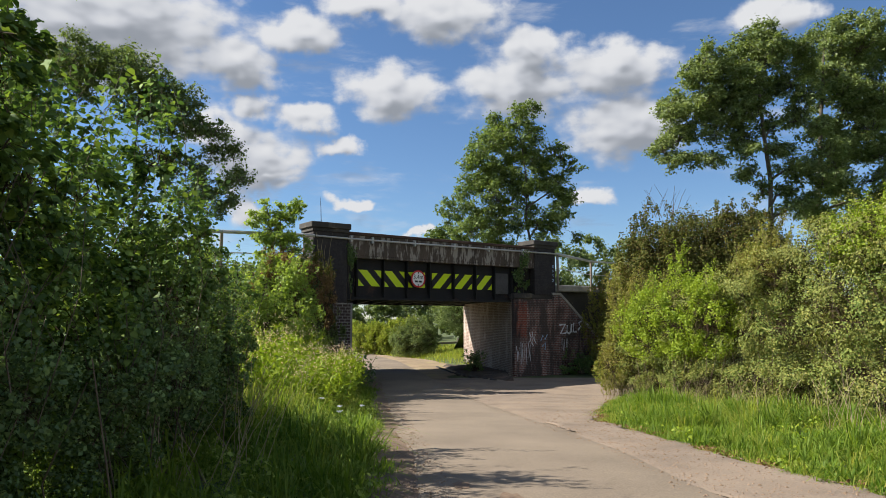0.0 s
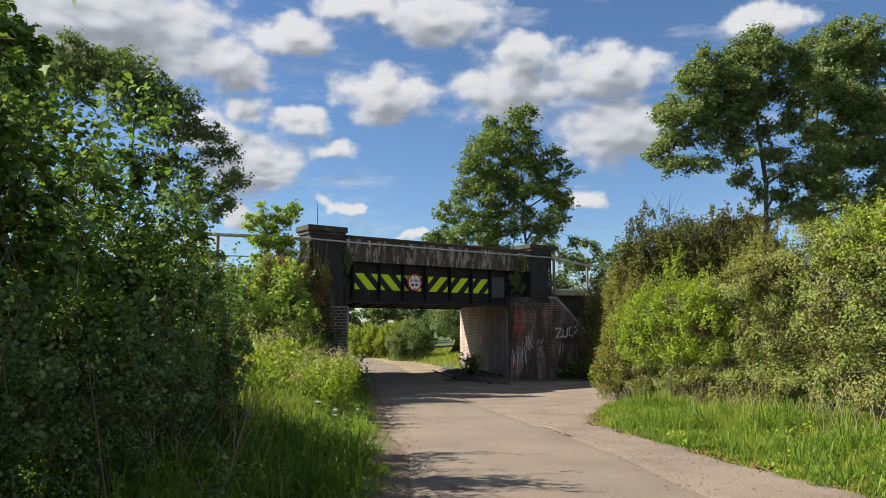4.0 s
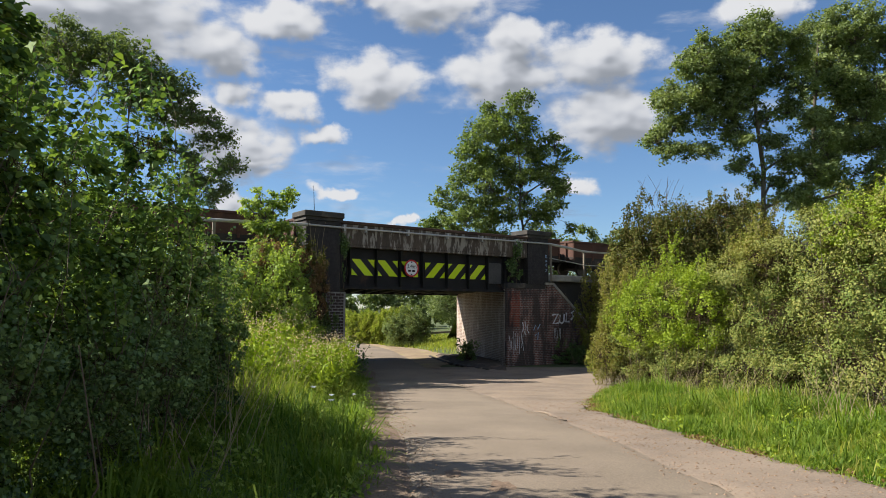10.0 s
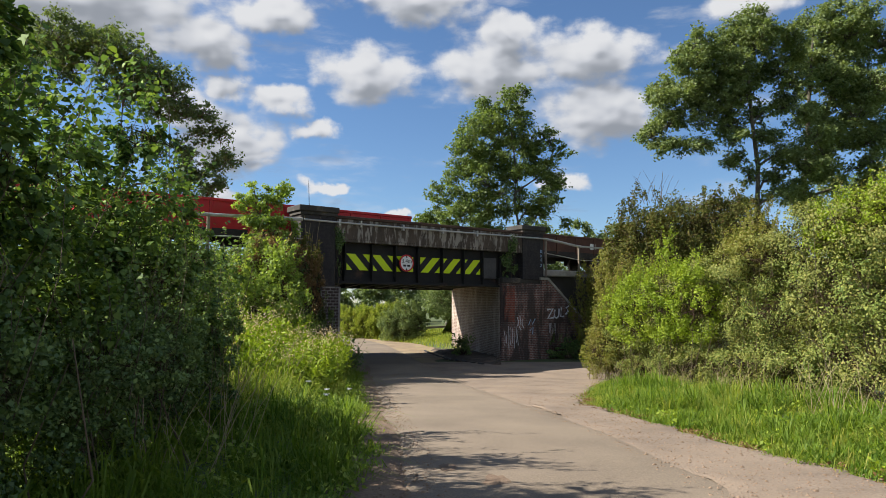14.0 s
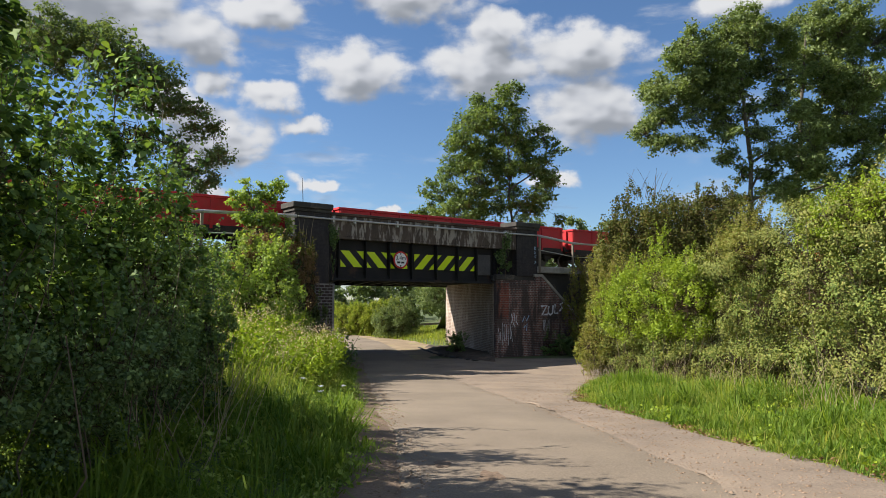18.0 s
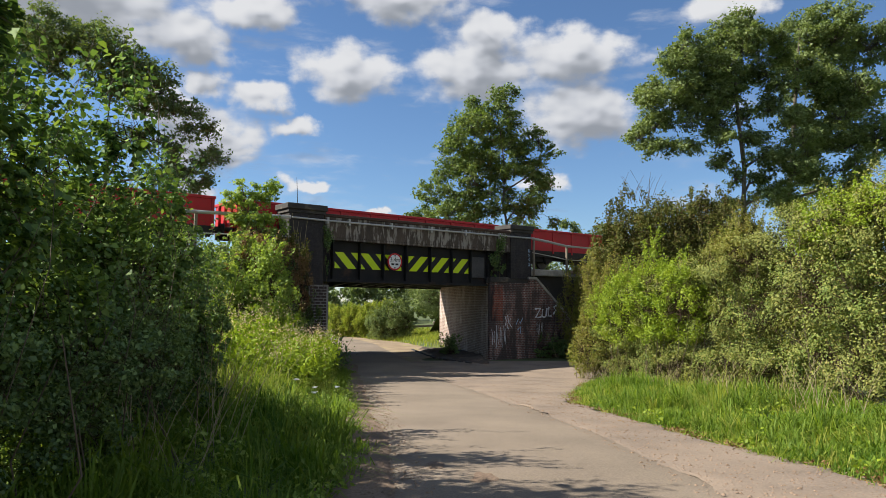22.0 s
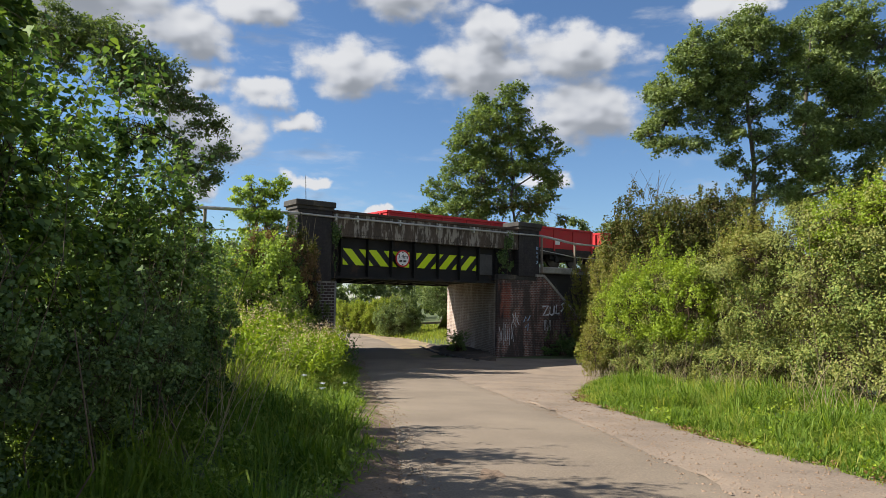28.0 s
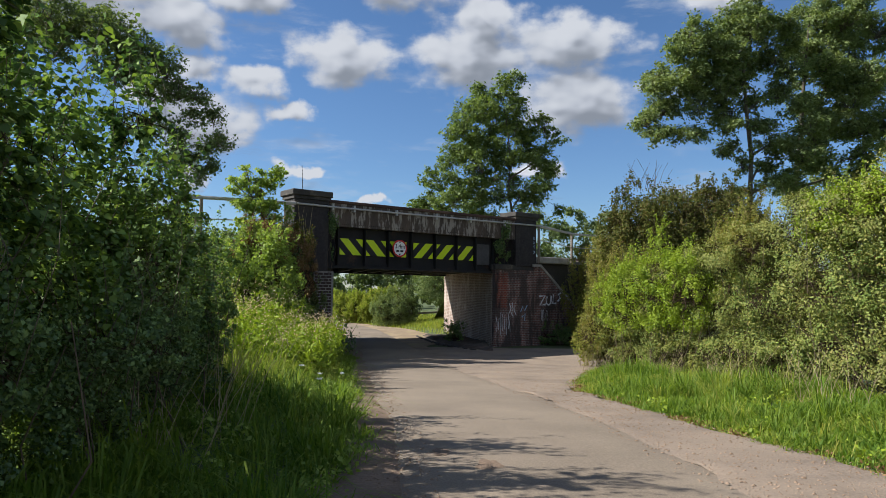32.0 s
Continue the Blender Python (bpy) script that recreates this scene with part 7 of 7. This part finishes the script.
M["straw"] = rough_mat("dry_straw", (0.25, 0.19, 0.10), (0.45, 0.37, 0.22), 5.0, 40, 0.9, relief=0)
for i, (x, y) in enumerate(((-2.05, 6.0), (-1.9, 6.8), (-2.2, 7.6), (-2.0, 5.2), (-2.5, 8.8), (-2.6, 10.2))):
    stalk_clump("straw_clump", (x, y, gz(x, y)), "dry straw-coloured grass stalks at the hedge foot", 9, 1.0, 0.35, "straw", 500 + i, 0.0045, 0.55)
for i, (x, y) in enumerate(((-3.3, 16.0), (-3.0, 18.5), (-3.3, 21.0), (-2.9, 14.0))):
    stalk_clump("straw_clump", (x, y, gz(x, y)), "arching seed stalks leaning over the verge", 10, 1.3, 0.5, "straw", 520 + i, 0.006, 0.6)
for i, (x, y) in enumerate(((-3.55, 29.0), (-3.4, 28.2))):
    c = stalk_clump("dock_plant", (x, y, gz(x, y)), "dark brown dock stalks beside the pier", 6, 1.3, 0.4, "twig", 540 + i, 0.02, 0.45)
    rng = np.random.default_rng(560 + i)
    P = rng.normal(size=(260, 3)) * np.array([0.3, 0.25, 0.3]) + np.array([0.1, 0, 0.65])
    raw_mesh("foliage", leaf_quads(rng, P, 0.07, None, 0.5, 2.4), None, M["leaf_bramble"], c)
stalk_clump("dead_climber", rail_place(13.55, 27.72, 3.9), "pale dead climber stems against the pilaster", 7, 1.7, 0.35, "straw", 580, 0.012, 0.12)
stalk_clump("dead_climber", rail_place(13.6, 28.0, 5.9), "thin bare twig above the pilaster", 2, 1.4, 0.1, "twig", 581, 0.012, 0.05)
stalk_clump("bare_bramble", rail_place(31.0, 27.0, 0.2), "tan bare stems on the bank by the wing wall", 22, 3.2, 1.4, "straw", 582, 0.012, 0.35)
stalk_clump("bare_bramble", rail_place(29.4, 27.2, -1.3), "tan bare bramble stems against the wing wall", 9, 2.6, 0.8, "straw", 583, 0.01, 0.5)
# the bare crown of the hawthorn
stalk_clump("bare_twigs", (9.9, 31.0, 6.3), "bare grey twigs above the hawthorn bush", 16, 1.3, 0.9, "twig", 584, 0.012, 0.5)

for i in range(16):
    y = 9.0 + i * 1.05
    x = hedge_x(y) - 1.35 + 0.25 * math.sin(i * 2.1)
    stalk_clump("dead_stem_clump", (x, y, gz(x, y)), "tan dead stems at the foot of the hedge", 12, 0.9, 0.5, "straw", 620 + i, 0.005, 0.5)

# white umbels in the verge
for i, (x, y) in enumerate(((-1.55, 10.5), (-1.7, 11.6), (-1.5, 13.0), (-2.1, 12.2))):
    f = thing("white_umbel", pose(x, y, gz(x, y)), "small white flower head on a thin stalk", "flower", "white flowers in the verge")
    part("stalk", tube(bmesh.new(), [(0, 0, 0), (0.02, 0, 0.25), (0.0, 0.02, 0.5)], 0.005, 0.003, 4), M["grass"], f)
    rng = np.random.default_rng(600 + i)
    P = rng.normal(size=(60, 3)) * np.array([0.02, 0.02, 0.006]) + np.array([0, 0.02, 0.5])
    tagged(raw_mesh("flower_head", leaf_quads(rng, P, 0.012), None, M["white"], f), kind="stuff")


# a worn place in the asphalt, with loose chippings
def worn_patch(x, y, rx_, ry_, seed):
    rng = np.random.default_rng(seed)
    n = 18
    bm = bmesh.new()
    rim = [(rx_ * math.cos(k * math.tau / n) * rng.uniform(0.6, 1.1), ry_ * math.sin(k * math.tau / n) * rng.uniform(0.6, 1.1)) for k in range(n)]
    mid = bm.verts.new((0, 0, 0.006))
    ring = [bm.verts.new((a, b, 0.0)) for a, b in rim]
    for k in range(n):
        bm.faces.new((mid, ring[k], ring[(k + 1) % n]))
    patch = part("asphalt_patch", bm, M["edge_dirt"])
    patch.matrix_world = pose(x, y, road_z(y) + 0.07)
    tagged(patch, "crumbled worn place in the asphalt", "road damage", kind="structure")


worn_patch(0.66, 6.9, 0.16, 0.3, 1)
worn_patch(0.2, 7.6, 0.10, 0.2, 2)


# dark soil, leaf litter and broken kerb at the foot of the far abutment
def soil_heap():
    rng = np.random.default_rng(700)
    xs, ys = np.linspace(-0.9, 3.4, 40), np.linspace(33.0, 46.5, 70)

    def lie(x, y):
        edge = float(np.interp(y, (33, 36, 39, 42, 46), (3.3, 1.9, 0.6, 0.0, -0.6)))
        f = smooth(edge - 0.2, edge + 0.7, x) * smooth(33, 34.5, y) * (1 - smooth(44, 46.5, y))
        return road_z(y) - 0.12 + f * (0.30 + 0.10 * noise.noise(Vector((x * 2.2, y * 2.2, 4))))
    return tagged(grid_sheet("soil_heap", xs, ys, lie, M["soil"]), "dark soil and leaf litter against the abutment", "soil", kind="structure")


M["soil"] = rough_mat("dark_soil", (0.03, 0.024, 0.018), (0.10, 0.075, 0.055), 1.5, 20, 1.0, relief=0.8, spot=(0.16, 0.11, 0.08), spot_scale=1.2, depth=0.05)
soil_heap()
kerb = thing("broken_kerb", pose(0, 0, 0), "broken dark kerb stones edging the dark soil", "kerb")
rk = random.Random(12)
for i in range(13):
    y = 34.6 + i * 0.75
    x = float(np.interp(y, (33, 36, 39, 42, 46), (3.2, 1.8, 0.5, -0.1, -0.7)))
    k = part("kerb_stone", boxed(-0.09, 0.09, -0.3, 0.3, 0, 0.13, bevel=0.03), M["brick_dark"], kerb)
    k.matrix_basis = pose(x, y, road_z(y) - 0.02, rk.uniform(-4, 4), rk.uniform(-6, 6), 14 + rk.uniform(-9, 9))


# ---------------------------------------------------------------- what moves
def train_way(t):
    """How far the train has come at t seconds."""
    return 15.3 * t + 1.08 * min(t - 8.0, 0.0) + 0.8 * min(max(t - 8.0, 0.0), 1.0) - 0.55 * min(max(t - 24.5, 0.0), 3.5)


def motions():
    walk(clouds, [(t, pose(0, 0, 1.65, 0.0, 0, 2.6 * t / 32)) for t in range(0, 33, 2)])
    for vehicle, place in TRAIN:
        walk(vehicle, [(t, pose(*rail_place(place + train_way(t), TRACK_P, RAIL_Z), 0, 0, 90 - AZ)) for t in range(33)])


motions()
